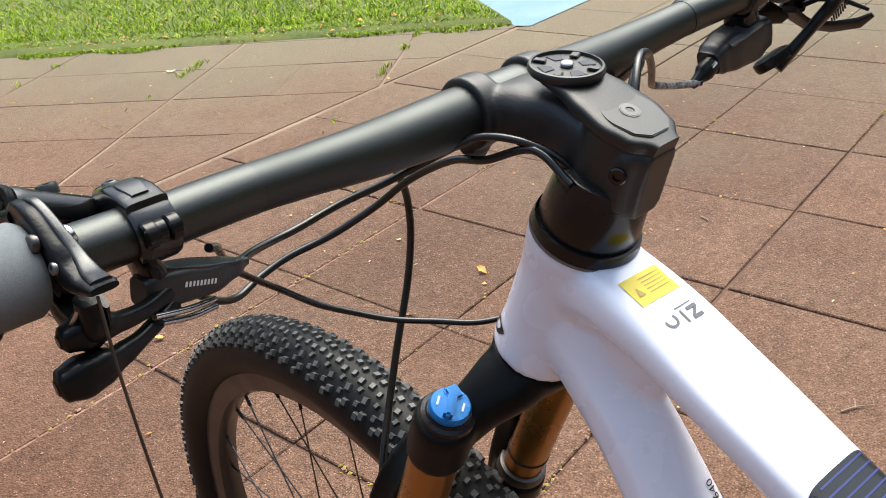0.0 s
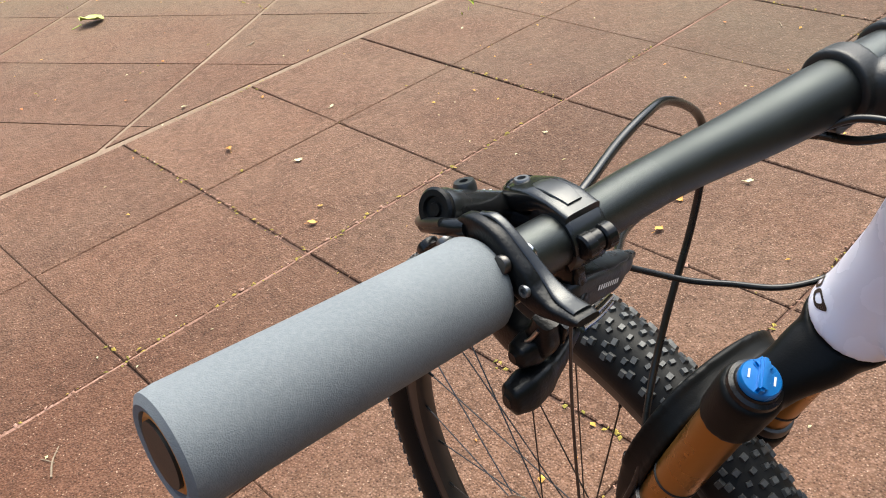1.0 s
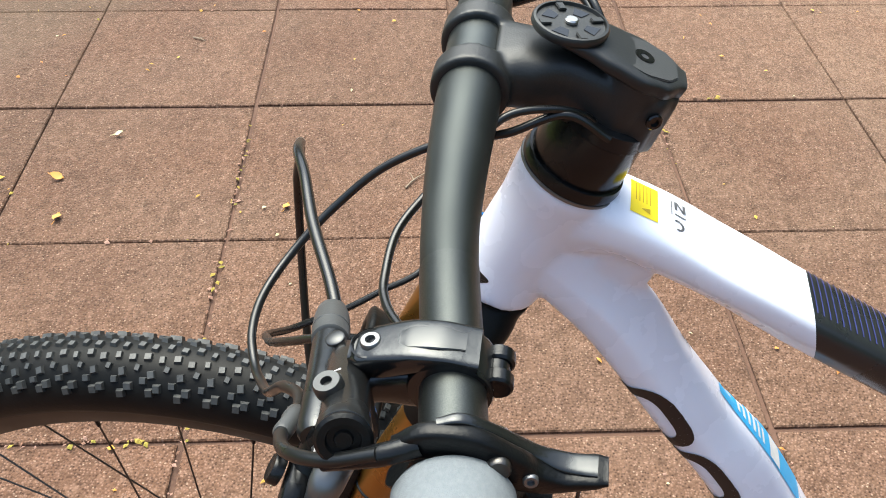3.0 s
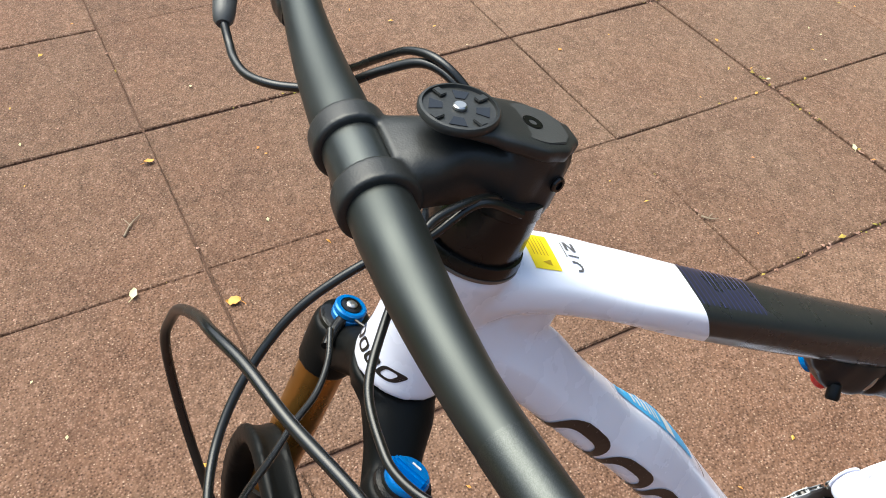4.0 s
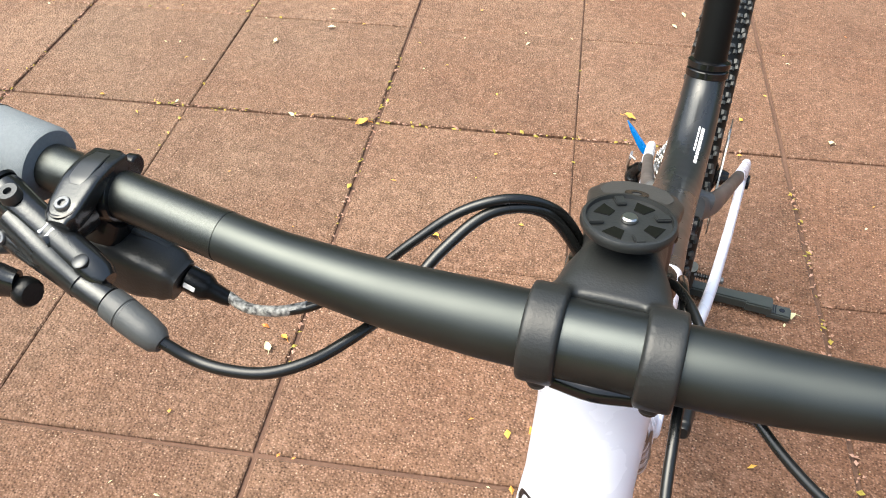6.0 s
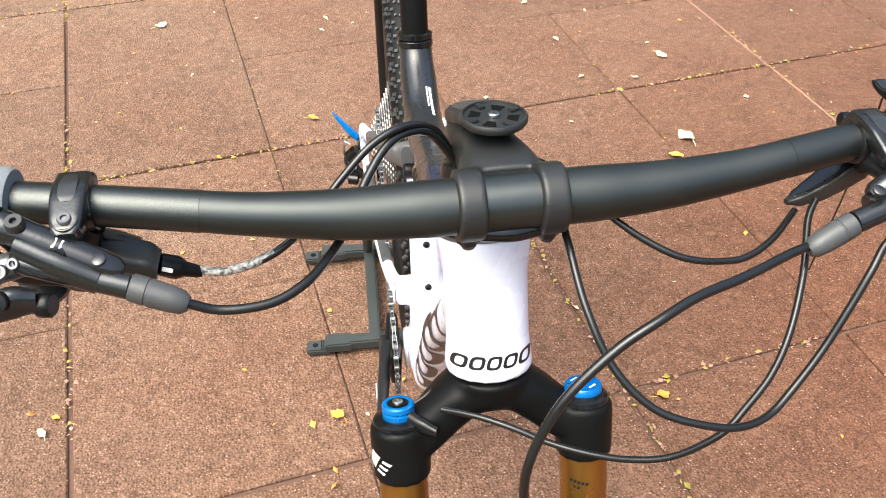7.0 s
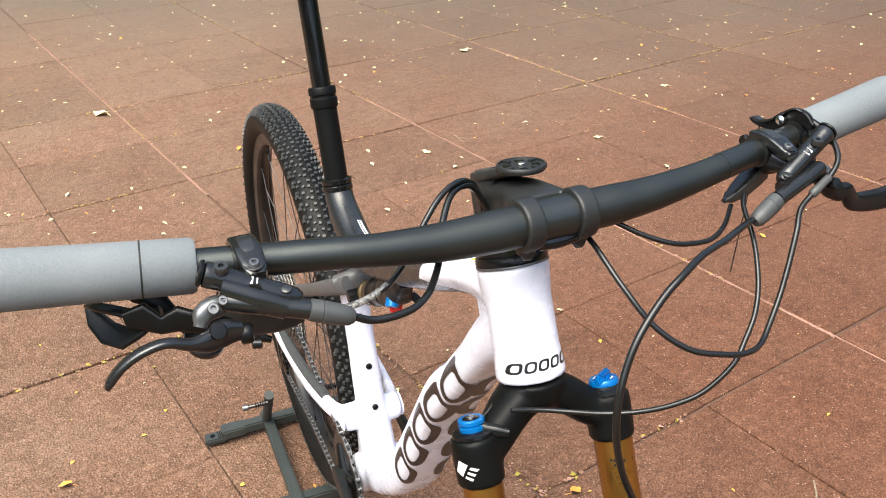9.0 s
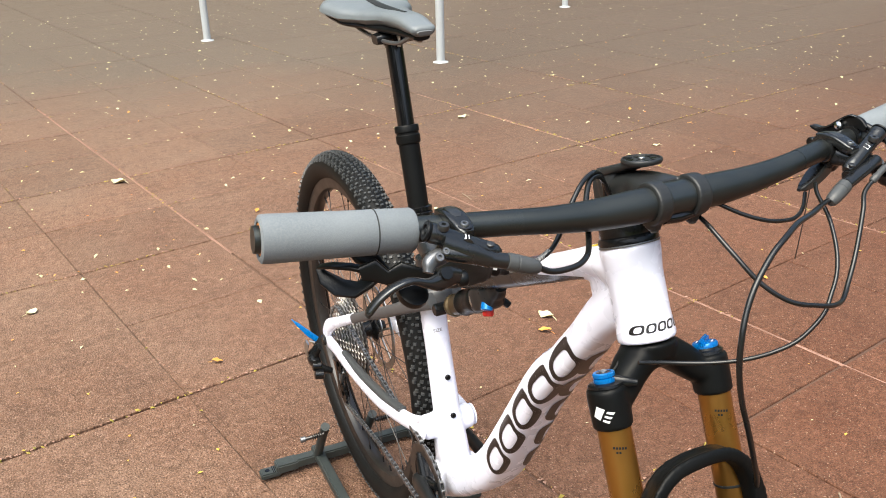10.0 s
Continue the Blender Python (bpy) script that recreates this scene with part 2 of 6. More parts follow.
def plate(outline, thick, m, bm=None, bevel=0.0):
    """A flat outline (x, y) given thickness along z, bevelled, at the pose m."""
    tmp = bmesh.new()
    f = tmp.faces.new([tmp.verts.new((x, y, -thick / 2)) for x, y in outline])
    r = bmesh.ops.extrude_face_region(tmp, geom=[f])
    bmesh.ops.translate(tmp, verts=[v for v in r["geom"] if isinstance(v, bmesh.types.BMVert)], vec=(0, 0, thick))
    bmesh.ops.recalc_face_normals(tmp, faces=tmp.faces)
    if bevel:
        bmesh.ops.bevel(tmp, geom=[e for e in tmp.edges if e.calc_face_angle(0) > 0.5], offset=bevel, segments=2, affect="EDGES")
    bmesh.ops.transform(tmp, matrix=m, verts=tmp.verts)
    return merge(bm or bmesh.new(), tmp)


def basis(origin, x, y):
    """A pose with its x and y axes along the given directions."""
    x = Vector(x).normalized()
    z = x.cross(Vector(y)).normalized()
    y = z.cross(x)
    return Matrix.Translation(origin) @ Matrix((x, y, z)).transposed().to_4x4()


def melted(name, bm, voxel, rounds, mat):
    """The union of overlapping solids, with soft fillets where they meet."""
    tmp = new(name, finish(name, bm, mat))
    r = tmp.modifiers.new("remesh", "REMESH")
    r.mode, r.voxel_size = "VOXEL", voxel
    s = tmp.modifiers.new("smooth", "SMOOTH")
    s.factor, s.iterations = 0.5, rounds
    me = bpy.data.meshes.new_from_object(tmp.evaluated_get(bpy.context.evaluated_depsgraph_get()))
    old = tmp.data
    bpy.data.objects.remove(tmp)
    bpy.data.meshes.remove(old)
    me.name = name
    me.shade_smooth()
    return me


def decal(name, shapes, m, surface, mat, parent, lift=0.0003, grid=0.004, label=""):
    """Flat shapes (lists of x, y) laid onto a surface along -z of the pose m."""
    tree = BVHTree.FromPolygons([v.co for v in surface.vertices], [p.vertices for p in surface.polygons])
    bm = bmesh.new()
    for outline in shapes:
        tmp = bmesh.new()
        tmp.faces.new([tmp.verts.new((x, y, 0)) for x, y in outline])
        xs, ys = [p[0] for p in outline], [p[1] for p in outline]
        for k in range(1, int((max(xs) - min(xs)) / grid) + 1):
            bmesh.ops.bisect_plane(tmp, geom=tmp.verts[:] + tmp.edges[:] + tmp.faces[:], plane_co=(min(xs) + k * grid, 0, 0), plane_no=(1, 0, 0))
        for k in range(1, int((max(ys) - min(ys)) / grid) + 1):
            bmesh.ops.bisect_plane(tmp, geom=tmp.verts[:] + tmp.edges[:] + tmp.faces[:], plane_co=(0, min(ys) + k * grid, 0), plane_no=(0, 1, 0))
        bmesh.ops.triangulate(tmp, faces=tmp.faces)
        merge(bm, tmp)
    way = -(m.to_3x3() @ V(0, 0, 1))
    lost = []
    for v in bm.verts:
        hit = tree.ray_cast(m @ v.co, way)
        if hit[0] is None:
            lost.append(v)
        else:
            v.co = hit[0] + hit[1] * lift
    bmesh.ops.delete(bm, geom=lost, context="VERTS")
    me = finish(name, bm, mat)
    ob = new(name, me)
    ob.parent = parent
    return tagged(ob, label)


def rect(x0, y0, x1, y1):
    return [(x0, y0), (x1, y0), (x1, y1), (x0, y1)]


# ---- bicycle: main lines, in metres, x to the rider's right, y ahead ----
bike = thing("mountain_bike", (0.056, 0.0205, 0), "white and black full-suspension mountain bike held upright by a floor stand", "bicycle")
# the frame stands a little askew to the tiles and leans slightly in its stand
bike.rotation_euler, bike.scale = (0, radians(1.1), radians(-3.5)), (1.01, 1.01, 1.01)
TOP, DOWN, FORE = V(0, -0.038, 1.0), V(0, 0.3827, -0.9239), V(0, 0.9239, 0.3827)
FRONT_AXLE, REAR_AXLE, BB = V(0, 0.268, 0.371), V(0, -0.864, 0.402), V(0, -0.425, 0.352)
RX = V(1, 0, 0)


def P(s, f=0.0, x=0.0):
    """A place s down the steering axis, f ahead of it."""
    return TOP + DOWN * s + FORE * f + V(x, 0, 0)


# frame
bm = bmesh.new()
lathe([(0.0285, 0), (0.0290, 0.006), (0.0265, 0.03), (0.0265, 0.07), (0.0285, 0.09), (0.0275, 0.094)], P(0.074), DOWN, 32, bm)
loft([(0, 0.0, 0.910, 0.024, 0.026), (0, -0.05, 0.8955, 0.0262, 0.0185, 4.6, 0.65), (0, -0.10, 0.8725, 0.0262, 0.0160, 5.4, 0.65), (0, -0.16, 0.8425, 0.0245, 0.0160, 5.4, 0.4),
      (0, -0.26, 0.795, 0.0225, 0.0170, 3.4, 0.2), (0, -0.36, 0.752, 0.021, 0.0175, 2.6), (0, -0.435, 0.734, 0.021, 0.022, 2.4), (0, -0.490, 0.748, 0.021, 0.023, 2.2),
      (0, -0.522, 0.772, 0.0195, 0.02, 2), (0, -0.532, 0.792, 0.0185, 0.0185, 2)], 28, bm)
loft([(0, 0.008, 0.885, 0.022, 0.025), (0, -0.043, 0.840, 0.0225, 0.0245, 3.6, -0.8), (0, -0.077, 0.795, 0.0240, 0.0215, 4.4, -0.62), (0, -0.111, 0.7500, 0.0258, 0.0215, 4.4, -0.48), (0, -0.162, 0.686, 0.0288, 0.0240, 4.4, -0.34), (0, -0.277, 0.500, 0.0310, 0.0275, 3.8, -0.2),
      (0, -0.365, 0.412, 0.031, 0.0285, 3.0), (0, -0.4345, 0.3585, 0.032, 0.03, 2.4)], 28, bm)
loft([(0, -0.030, 0.878, 0.014, 0.03, 2.4), (0, -0.048, 0.868, 0.011, 0.022, 2.4), (0, -0.064, 0.862, 0.006, 0.012, 2.2)], 20, bm)
loft([(0, -0.4345, 0.3585, 0.032, 0.03), (0, -0.4465, 0.4135, 0.026, 0.029), (0, -0.4615, 0.4835, 0.021, 0.021, 2.4), (0, -0.482, 0.573, 0.0195, 0.0195, 2.4), (0, -0.495, 0.633, 0.0195, 0.0205, 2.4), (0, -0.508, 0.725, 0.018, 0.02)], 24, bm)
cyl((-0.037, BB.y - 0.0095, BB.z + 0.0135), (0.037, BB.y - 0.0095, BB.z + 0.0135), 0.029, 28, bm, 0.003)
cyl((-0.043, -0.4615, 0.4505), (0.043, -0.4615, 0.4505), 0.0205, 24, bm, 0.004)
frame_mesh = melted("frame", bm, 0.0022, 10, M["white_paint"])


def split_paint():
    """White in front, black from the middle of the top tube backwards and above the seat tube's top."""
    m = M["white_paint"].copy()
    m.name = "two_tone_paint"
    nodes, links = m.node_tree.nodes, m.node_tree.links
    bsdf = nodes["Principled BSDF"]
    white = bsdf.inputs["Base Color"].links[0].from_socket
    coord, xyz = nodes.new("ShaderNodeTexCoord"), nodes.new("ShaderNodeSeparateXYZ")
    links.new(coord.outputs["Object"], xyz.inputs["Vector"])

    def calc(op, a, b):
        n = nodes.new("ShaderNodeMath")
        n.operation = op
        for sock, value in zip(n.inputs, (a, b)):
            if isinstance(value, bpy.types.NodeSocket):
                links.new(value, sock)
            else:
                sock.default_value = value
        return n.outputs["Value"]

    along = calc("ADD", calc("MULTIPLY", xyz.outputs["Y"], -0.9), calc("MULTIPLY", xyz.outputs["Z"], 0.25))
    behind = calc("GREATER_THAN", along, 0.353)
    above = calc("GREATER_THAN", calc("ADD", xyz.outputs["Z"], calc("MULTIPLY", xyz.outputs["Y"], -0.0)), 0.648)
    # the underside of the top tube is black further forward
    under = calc("LESS_THAN", calc("ADD", xyz.outputs["Z"], calc("MULTIPLY", xyz.outputs["Y"], -0.34)), 0.8975)
    over_gap = calc("GREATER_THAN", calc("ADD", xyz.outputs["Z"], calc("MULTIPLY", xyz.outputs["Y"], -1.0)), 0.940)
    rear = calc("MULTIPLY", calc("LESS_THAN", xyz.outputs["Y"], -0.060), calc("GREATER_THAN", xyz.outputs["Y"], -0.24))
    mask = calc("MAXIMUM", calc("MULTIPLY", behind, above), calc("MULTIPLY", calc("MULTIPLY", under, over_gap), calc("MULTIPLY", rear, calc("GREATER_THAN", xyz.outputs["X"], 0.0))))
    mix = nodes.new("ShaderNodeMix")
    mix.data_type = "RGBA"
    links.new(mask, mix.inputs["Factor"])
    links.new(white, mix.inputs["A"])
    mix.inputs["B"].default_value = (0.016, 0.018, 0.020, 1)
    links.new(mix.outputs["Result"], bsdf.inputs["Base Color"])
    links.new(calc("MULTIPLY", mask, 0.1), bsdf.inputs["Metallic"])
    return m


M["two_tone"] = split_paint()
frame_mesh.materials.clear()
frame_mesh.materials.append(M["two_tone"])
frame_part = new("frame", frame_mesh)
frame_part.parent = bike
tagged(frame_part, "glossy white carbon frame with black rear top tube")

# headset cover, stem, computer mount
part("headset_ring", lathe([(0.0245, 0.0), (0.0280, 0.001), (0.0290, 0.005), (0.0282, 0.0095), (0.0235, 0.0105)], P(0.066), DOWN, 40), M["lever_black"], bike)
part("headset_rim", lathe([(0.0268, 0.0), (0.0290, 0.0003), (0.0293, 0.0012), (0.0290, 0.0021), (0.0268, 0.0024)], P(0.0735), DOWN, 48), M["grey_metal"], bike, "thin silver rim under the headset cover")
part("headset_spacer", lathe([(0.0205, 0), (0.0232, 0.0015), (0.0240, 0.006), (0.0252, 0.016), (0.0266, 0.032), (0.0258, 0.0335)], P(0.0335), DOWN, 40), M["lever_black"], bike, "glossy black tapered spacer")

BAR = [(0, 0.0435, 0.992), (0.045, 0.0435, 0.992), (0.087, 0.043, 0.9932), (0.128, 0.041, 0.9966), (0.161, 0.0375, 1.000), (0.204, 0.0315, 1.0035), (0.284, 0.0222, 1.0105), (0.362, 0.0135, 1.019)]
BAR_R = [0.0150, 0.0150, 0.0132, 0.0112, 0.0104, 0.0101, 0.0101, 0.0101]
# the controls sit a little closer in on the bar
INWARD = Matrix.Diagonal((0.947, 1, 1, 1)) @ Matrix.Translation((0, -0.002, 0.0025))


def bar_at(x, squeeze=1.0):
    """Centre of the handlebar at a signed distance from the stem."""
    a = abs(x) * squeeze
    for p, q in zip(BAR, BAR[1:]):
        if a <= q[0]:
            t = (a - p[0]) / (q[0] - p[0])
            return V(x, p[1] + (q[1] - p[1]) * t, p[2] + (q[2] - p[2]) * t)
    return V(x, BAR[-1][1], BAR[-1][2])


stem = bmesh.new()
loft([(0, 0.034, 0.992, 0.0285, 0.0145, 3), (0, 0.019, 0.991, 0.0225, 0.0160, 3), (0, -0.002, 0.986, 0.0168, 0.0180, 3.4), (0, -0.028, 0.976, 0.0180, 0.0185, 4), (0, -0.042, 0.971, 0.0180, 0.0185, 6), (0, -0.0515, 0.968, 0.0105, 0.0180, 6)], 28, stem)
lathe([(0.018, 0), (0.0195, 0.003), (0.0195, 0.036), (0.018, 0.0385)], P(0.002), DOWN, 32, stem)
for sx in (-1, 1):
    lathe([(0.0180, 0.0), (0.0191, 0.001), (0.0191, 0.0135), (0.0180, 0.0145)], (sx * 0.0215 - 0.00725, 0.0435, 0.992), RX, 40, stem)
    box((0.013, 0.016, 0.014), pose(sx * 0.0215, 0.0445, 0.9738, -12), stem, 0.003)
stem_mesh = melted("stem", stem, 0.0014, 2, M["stem_black"])
stem_ob = new("stem", stem_mesh)
stem_ob.parent = bike
tagged(stem_ob, "matte black stem with two clamp bands")
for sx in (-1, 1):
    part("clamp_bolt", cyl((sx * 0.0215, 0.0470, 0.9698), (sx * 0.0215, 0.0480, 0.9663), 0.0036, 14, bevel=0.0006), M["dark_steel"], stem_ob)
part("pinch_bolt", lathe([(0.0042, 0), (0.0042, 0.0012), (0.0036, 0.0018), (0.0022, 0.0018), (0.0020, 0.0004), (1e-4, 0.0004)], (-0.0182, -0.0445, 0.9770), (-1, -0.35, 0), 20), M["gloss_black"], stem_ob)

mount = bmesh.new()
loft([(0, 0.009, 1.0135, 0.0080, 0.0016, 3), (0, 0.001, 1.0125, 0.0162, 0.0028, 3), (0, -0.010, 1.0085, 0.0165, 0.0042, 3.5), (0, -0.022, 1.0030, 0.0190, 0.0044, 4.5), (0, -0.036, 0.9965, 0.0205, 0.0044, 5), (0, -0.047, 0.9915, 0.0175, 0.0044, 5), (0, -0.0570, 0.9868, 0.0085, 0.0044, 5)], 32, mount)
lathe([(0.012, 0.0), (0.0176, 0.0012), (0.0187, 0.0028), (0.0187, 0.0046), (0.0180, 0.0058), (0.0168, 0.0060), (0.0164, 0.0044), (0.0001, 0.0044)], (0, 0.0, 1.0118), (0, -0.13, 1), 48, mount)
mount_part = part("computer_mount", mount, M["mount_grey"], bike, "black plastic bike computer mount")
for k in range(4):
    a = k * math.pi / 2 + 0.4
    part("tab", box((0.0060, 0.0040, 0.0014), pose(0, 0, 1.0118, 7.4) @ pose(0.0133 * math.cos(a), 0.0133 * math.sin(a), 0.0052, 0, 0, math.degrees(a)), bevel=0.0004), M["mount_grey"], mount_part)
    b = a + math.pi / 4
    part("slot", plate([(0.0075 + 0.0060 * u, w) for u, w in ((0, -0.0022), (1, -0.0040), (1, 0.0040), (0, 0.0022))], 0.0004, pose(0, 0, 1.0118, 7.4) @ pose(0, 0, 0.0046, 0, 0, math.degrees(b))), M["gloss_black"], mount_part)
part("screw", lathe([(0.0032, 0), (0.0032, 0.0012), (0.0026, 0.0018), (0.0001, 0.0018)], (0, -0.0008, 1.0165), (0, -0.13, 1), 20), M["steel"], mount_part)
outline = [(0.0158 * math.cos(radians(a)), 0.0158 * math.sin(radians(a))) for a in range(-12, 193, 8)] + [(-0.0128, -0.0120), (-0.0062, -0.0172), (0.0062, -0.0172), (0.0128, -0.0120)]
cap_pose = basis((0, -0.0375, 0.9990), RX, (0, 1, 0.40))
cap_plate = part("top_cap", plate(outline, 0.0036, cap_pose, bevel=0.0005), M["cap_grey"], bike, "satin dark grey teardrop top cap")
part("cap_groove", lathe([(0.0052, 0), (0.0052, 0.0003), (0.0046, 0.0003), (0.0046, 0)], cap_pose @ V(0, 0.001, 0.0018), (0, -0.40, 1), 28, closed=True), M["gloss_black"], cap_plate)
part("cap_bolt", lathe([(0.0045, 0), (0.0045, 0.0012), (0.0022, 0.0012), (0.002, 0.0001), (0.0001, 0.0)], cap_pose @ V(0, 0.001, 0.0010), (0, -0.40, 1), 20), M["gloss_black"], cap_plate)

# handlebar and grips
bar_line = [(-x, y, z) for x, y, z in BAR[:0:-1]] + BAR
bar_rads = BAR_R[:0:-1] + BAR_R
bar_part = part("handlebar", tube(bar_line, bar_rads, 32, steps=6), M["bar_black"], bike, "matte black carbon handlebar")
part("clamp_zone", cyl((-0.0150, 0.0435, 0.992), (0.0150, 0.0435, 0.992), 0.0154, 36), M["band_grey"], bar_part)
part("face_plate", loft([(-0.0150, 0.0505, 0.9785, 0.0055, 0.0050), (0.0, 0.0520, 0.9780, 0.0060, 0.0052), (0.0150, 0.0505, 0.9785, 0.0055, 0.0050)], 16, side=(0, 1, 0.6)), M["gloss_black"], stem_ob)
for sx in (-1, 1):
    line = curve_points(bar_line, 6)
    rads = [bar_rads[min(i // 6, len(bar_rads) - 2)] * (1 - i % 6 / 6) + bar_rads[min(i // 6 + 1, len(bar_rads) - 1)] * (i % 6 / 6) for i in range(len(line))]
    zone = [(q, r + 0.0003) for q, r in zip(line, rads) if 0.150 < sx * q.x < 0.250]
    part("rough_zone", tube([q for q, r in zone], [r for q, r in zone], 28, smooth=False), M["knurl_black"], bar_part, "roughened clamping zone of the bar")
    p0, p1 = (bar_at(0.2425), bar_at(0.3585)) if sx > 0 else (bar_at(-0.2465), bar_at(-0.3620))
    d = (p1 - p0).normalized()
    L = (p1 - p0).length
    grip = part("grip", lathe([(0.0115, 0.0), (0.0158, 0.0006), (0.0171, 0.003), (0.0174, L * 0.5), (0.0181, L - 0.006), (0.0176, L - 0.0015), (0.0150, L), (0.0128, L - 0.0005), (0.0126, L - 0.003), (0.0001, L - 0.003)], p0, d, 40), M["grip_foam"], bike, "grey foam handlebar grip")
    if sx > 0:
        part("seam", lathe([(0.0168, -0.0008), (0.01755, -0.0004), (0.01755, 0.0004), (0.0168, 0.0008)], p0 + d * L * 0.27, d, 40), M["rubber"], grip)
    part("end_plug", lathe([(0.0122, 0), (0.0124, 0.002), (0.0112, 0.0028), (0.009, 0.0016), (0.0001, 0.0012)], p0 + d * (L - 0.0035), d, 32), M["copper"], grip, "copper-brown bar end plug")

# fork
crown = bmesh.new()
loft([(*P(0.219, 0.007, -0.061), 0.0155, 0.0125), (*P(0.203, 0.004, -0.042), 0.0160, 0.0155), (*P(0.184, 0.0, -0.018), 0.0215, 0.016), (*P(0.181, 0.0, 0), 0.0235, 0.0145), (*P(0.184, 0.0, 0.018), 0.0215, 0.016), (*P(0.203, 0.004, 0.042), 0.0160, 0.0155), (*P(0.219, 0.007, 0.061), 0.0155, 0.0125)], 24, crown, side=FORE)
lathe([(0.0275, 0), (0.0275, 0.004), (0.024, 0.016)], P(0.1695), DOWN, 32, crown)
for sx in (-1, 1):
    lathe([(0.0170, 0), (0.0190, 0.002), (0.0194, 0.01), (0.0188, 0.037), (0.0178, 0.039)], P(0.196, 0.007, sx * 0.061), DOWN, 36, crown)
crown_mesh = melted("fork_crown", crown, 0.0022, 6, M["matte_black"])
crown_ob = new("fork_crown", crown_mesh)
crown_ob.parent = bike
tagged(crown_ob, "satin black fork crown")
for sx in (-1, 1):
    st = part("stanchion", cyl(P(0.225, 0.007, sx * 0.061), P(0.40, 0.007, sx * 0.061), 0.0159, 36), M["gold"], bike, "gold coated fork stanchion")
    part("seal_ring", lathe([(0.0158, 0), (0.0166, 0.0008), (0.0166, 0.0022), (0.0158, 0.003)], P(0.325 if sx < 0 else 0.345, 0.007, sx * 0.061), DOWN, 32), M["rubber"], st)
lower = bmesh.new()
for sx in (-1, 1):
    lathe([(0.017, 0), (0.0210, 0.002), (0.0213, 0.012), (0.0204, 0.03), (0.0200, 0.2), (0.019, 0.30), (0.017, 0.33)], P(0.372, 0.007, sx * 0.061), DOWN, 32, lower)
    loft([(*P(0.69, 0.007, sx * 0.061), 0.015, 0.017), (*P(0.7, 0.03, sx * 0.0575), 0.012, 0.018), (0.0 + sx * 0.0555, FRONT_AXLE.y, FRONT_AXLE.z, 0.01, 0.018)], 16, lower)
half = [(0.420, 0.014, 0.061, 0.0100, 0.0125), (0.385, 0.026, 0.0630, 0.0100, 0.0095), (0.342, 0.032, 0.0640, 0.0105, 0.0070), (0.306, 0.035, 0.0560, 0.0112, 0.0062), (0.285, 0.037, 0.0340, 0.0118, 0.0060)]
arch = [(*P(a, f, -x), w, h) for a, f, x, w, h in half] + [(*P(0.280, 0.038, 0), 0.0120, 0.0060)] + [(*P(a, f, x), w, h) for a, f, x, w, h in half[::-1]]
loft(arch, 22, lower, side=FORE, power=4)
# two raised ribs along the arch
for shift in (-0.0085, 0.0085):
    rib = [(0.374, 0.028, 0.0680), (0.340, 0.032, 0.0705), (0.3020, 0.035, 0.0600), (0.2795, 0.037, 0.0350)]
    tube([P(a, f + shift, -x) for a, f, x in rib] + [P(0.2745, 0.038 + shift, 0)] + [P(a, f + shift, x) for a, f, x in rib[::-1]], 0.0026, 8, lower)
lower_mesh = melted("lower_casting", lower, 0.0022, 2, M["matte_black"])
lower_ob = new("lower_casting", lower_mesh)
lower_ob.parent = bike
tagged(lower_ob, "black fork lower legs joined by an arch")
for sx in (-1, 1):
    part("wiper_seal", lathe([(0.0158, 0), (0.0185, 0.001), (0.0195, 0.005), (0.0195, 0.009), (0.0185, 0.010)], P(0.363, 0.007, sx * 0.061), DOWN, 32), M["dark_steel"], lower_ob)
# air cap on the rider's left leg
cap_at, up_ax = P(0.196, 0.007, -0.061), -DOWN
part("cap_ring", lathe([(0.0165, 0), (0.0160, 0.003), (0.0136, 0.0042), (0.0131, 0.0062), (0.001, 0.0062)], cap_at, up_ax, 32), M["lever_black"], crown_ob)
cap = lathe([(0.0120, 0.004), (0.0124, 0.005), (0.0124, 0.0095), (0.0114, 0.0108), (0.0001, 0.0108)], cap_at, up_ax, 40)
box((0.0226, 0.0054, 0.0080), basis(cap_at + up_ax * 0.0122, (0.75, 0.5, 0.2), FORE), cap, 0.0016)
box((0.0102, 0.0094, 0.0050), basis(cap_at + up_ax * 0.0112 + V(0.004, 0.003, 0), (0.75, 0.5, 0.2), FORE) @ pose(0.003, 0, 0, 0, 0, 45), cap, 0.0014)
part("air_cap", cap, M["blue_metal"], crown_ob, "bright blue anodised air cap")
# damper dial on the right leg
dial_at = P(0.196, 0.007, 0.061)
part("damper_base", lathe([(0.0168, 0), (0.0165, 0.0025), (0.0138, 0.004), (0.001, 0.004)], dial_at, up_ax, 32), M["lever_black"], crown_ob)
dial = lathe([(0.0100, 0.003), (0.0104, 0.004), (0.0104, 0.0072), (0.0089, 0.0082), (0.0104, 0.0092), (0.0104, 0.0120), (0.0094, 0.0130), (0.0072, 0.0130), (0.0068, 0.0112), (0.0001, 0.0112)], dial_at, up_ax, 40)
part("rebound_dial", dial, M["blue_metal"], crown_ob, "bright blue anodised damper dial")
dial_top = lathe([(0.0064, 0.0110), (0.0064, 0.0131), (0.0033, 0.0134), (0.0026, 0.0124), (0.0001, 0.0124)], dial_at, up_ax, 28)
part("dial_centre", dial_top, M["gloss_black"], crown_ob)
part("dial_screw", lathe([(0.0034, 0.0126), (0.0034, 0.0142), (0.0026, 0.0148), (0.0012, 0.0148), (0.0010, 0.0136), (0.0001, 0.0136)], dial_at, up_ax, 20), M["steel"], crown_ob)
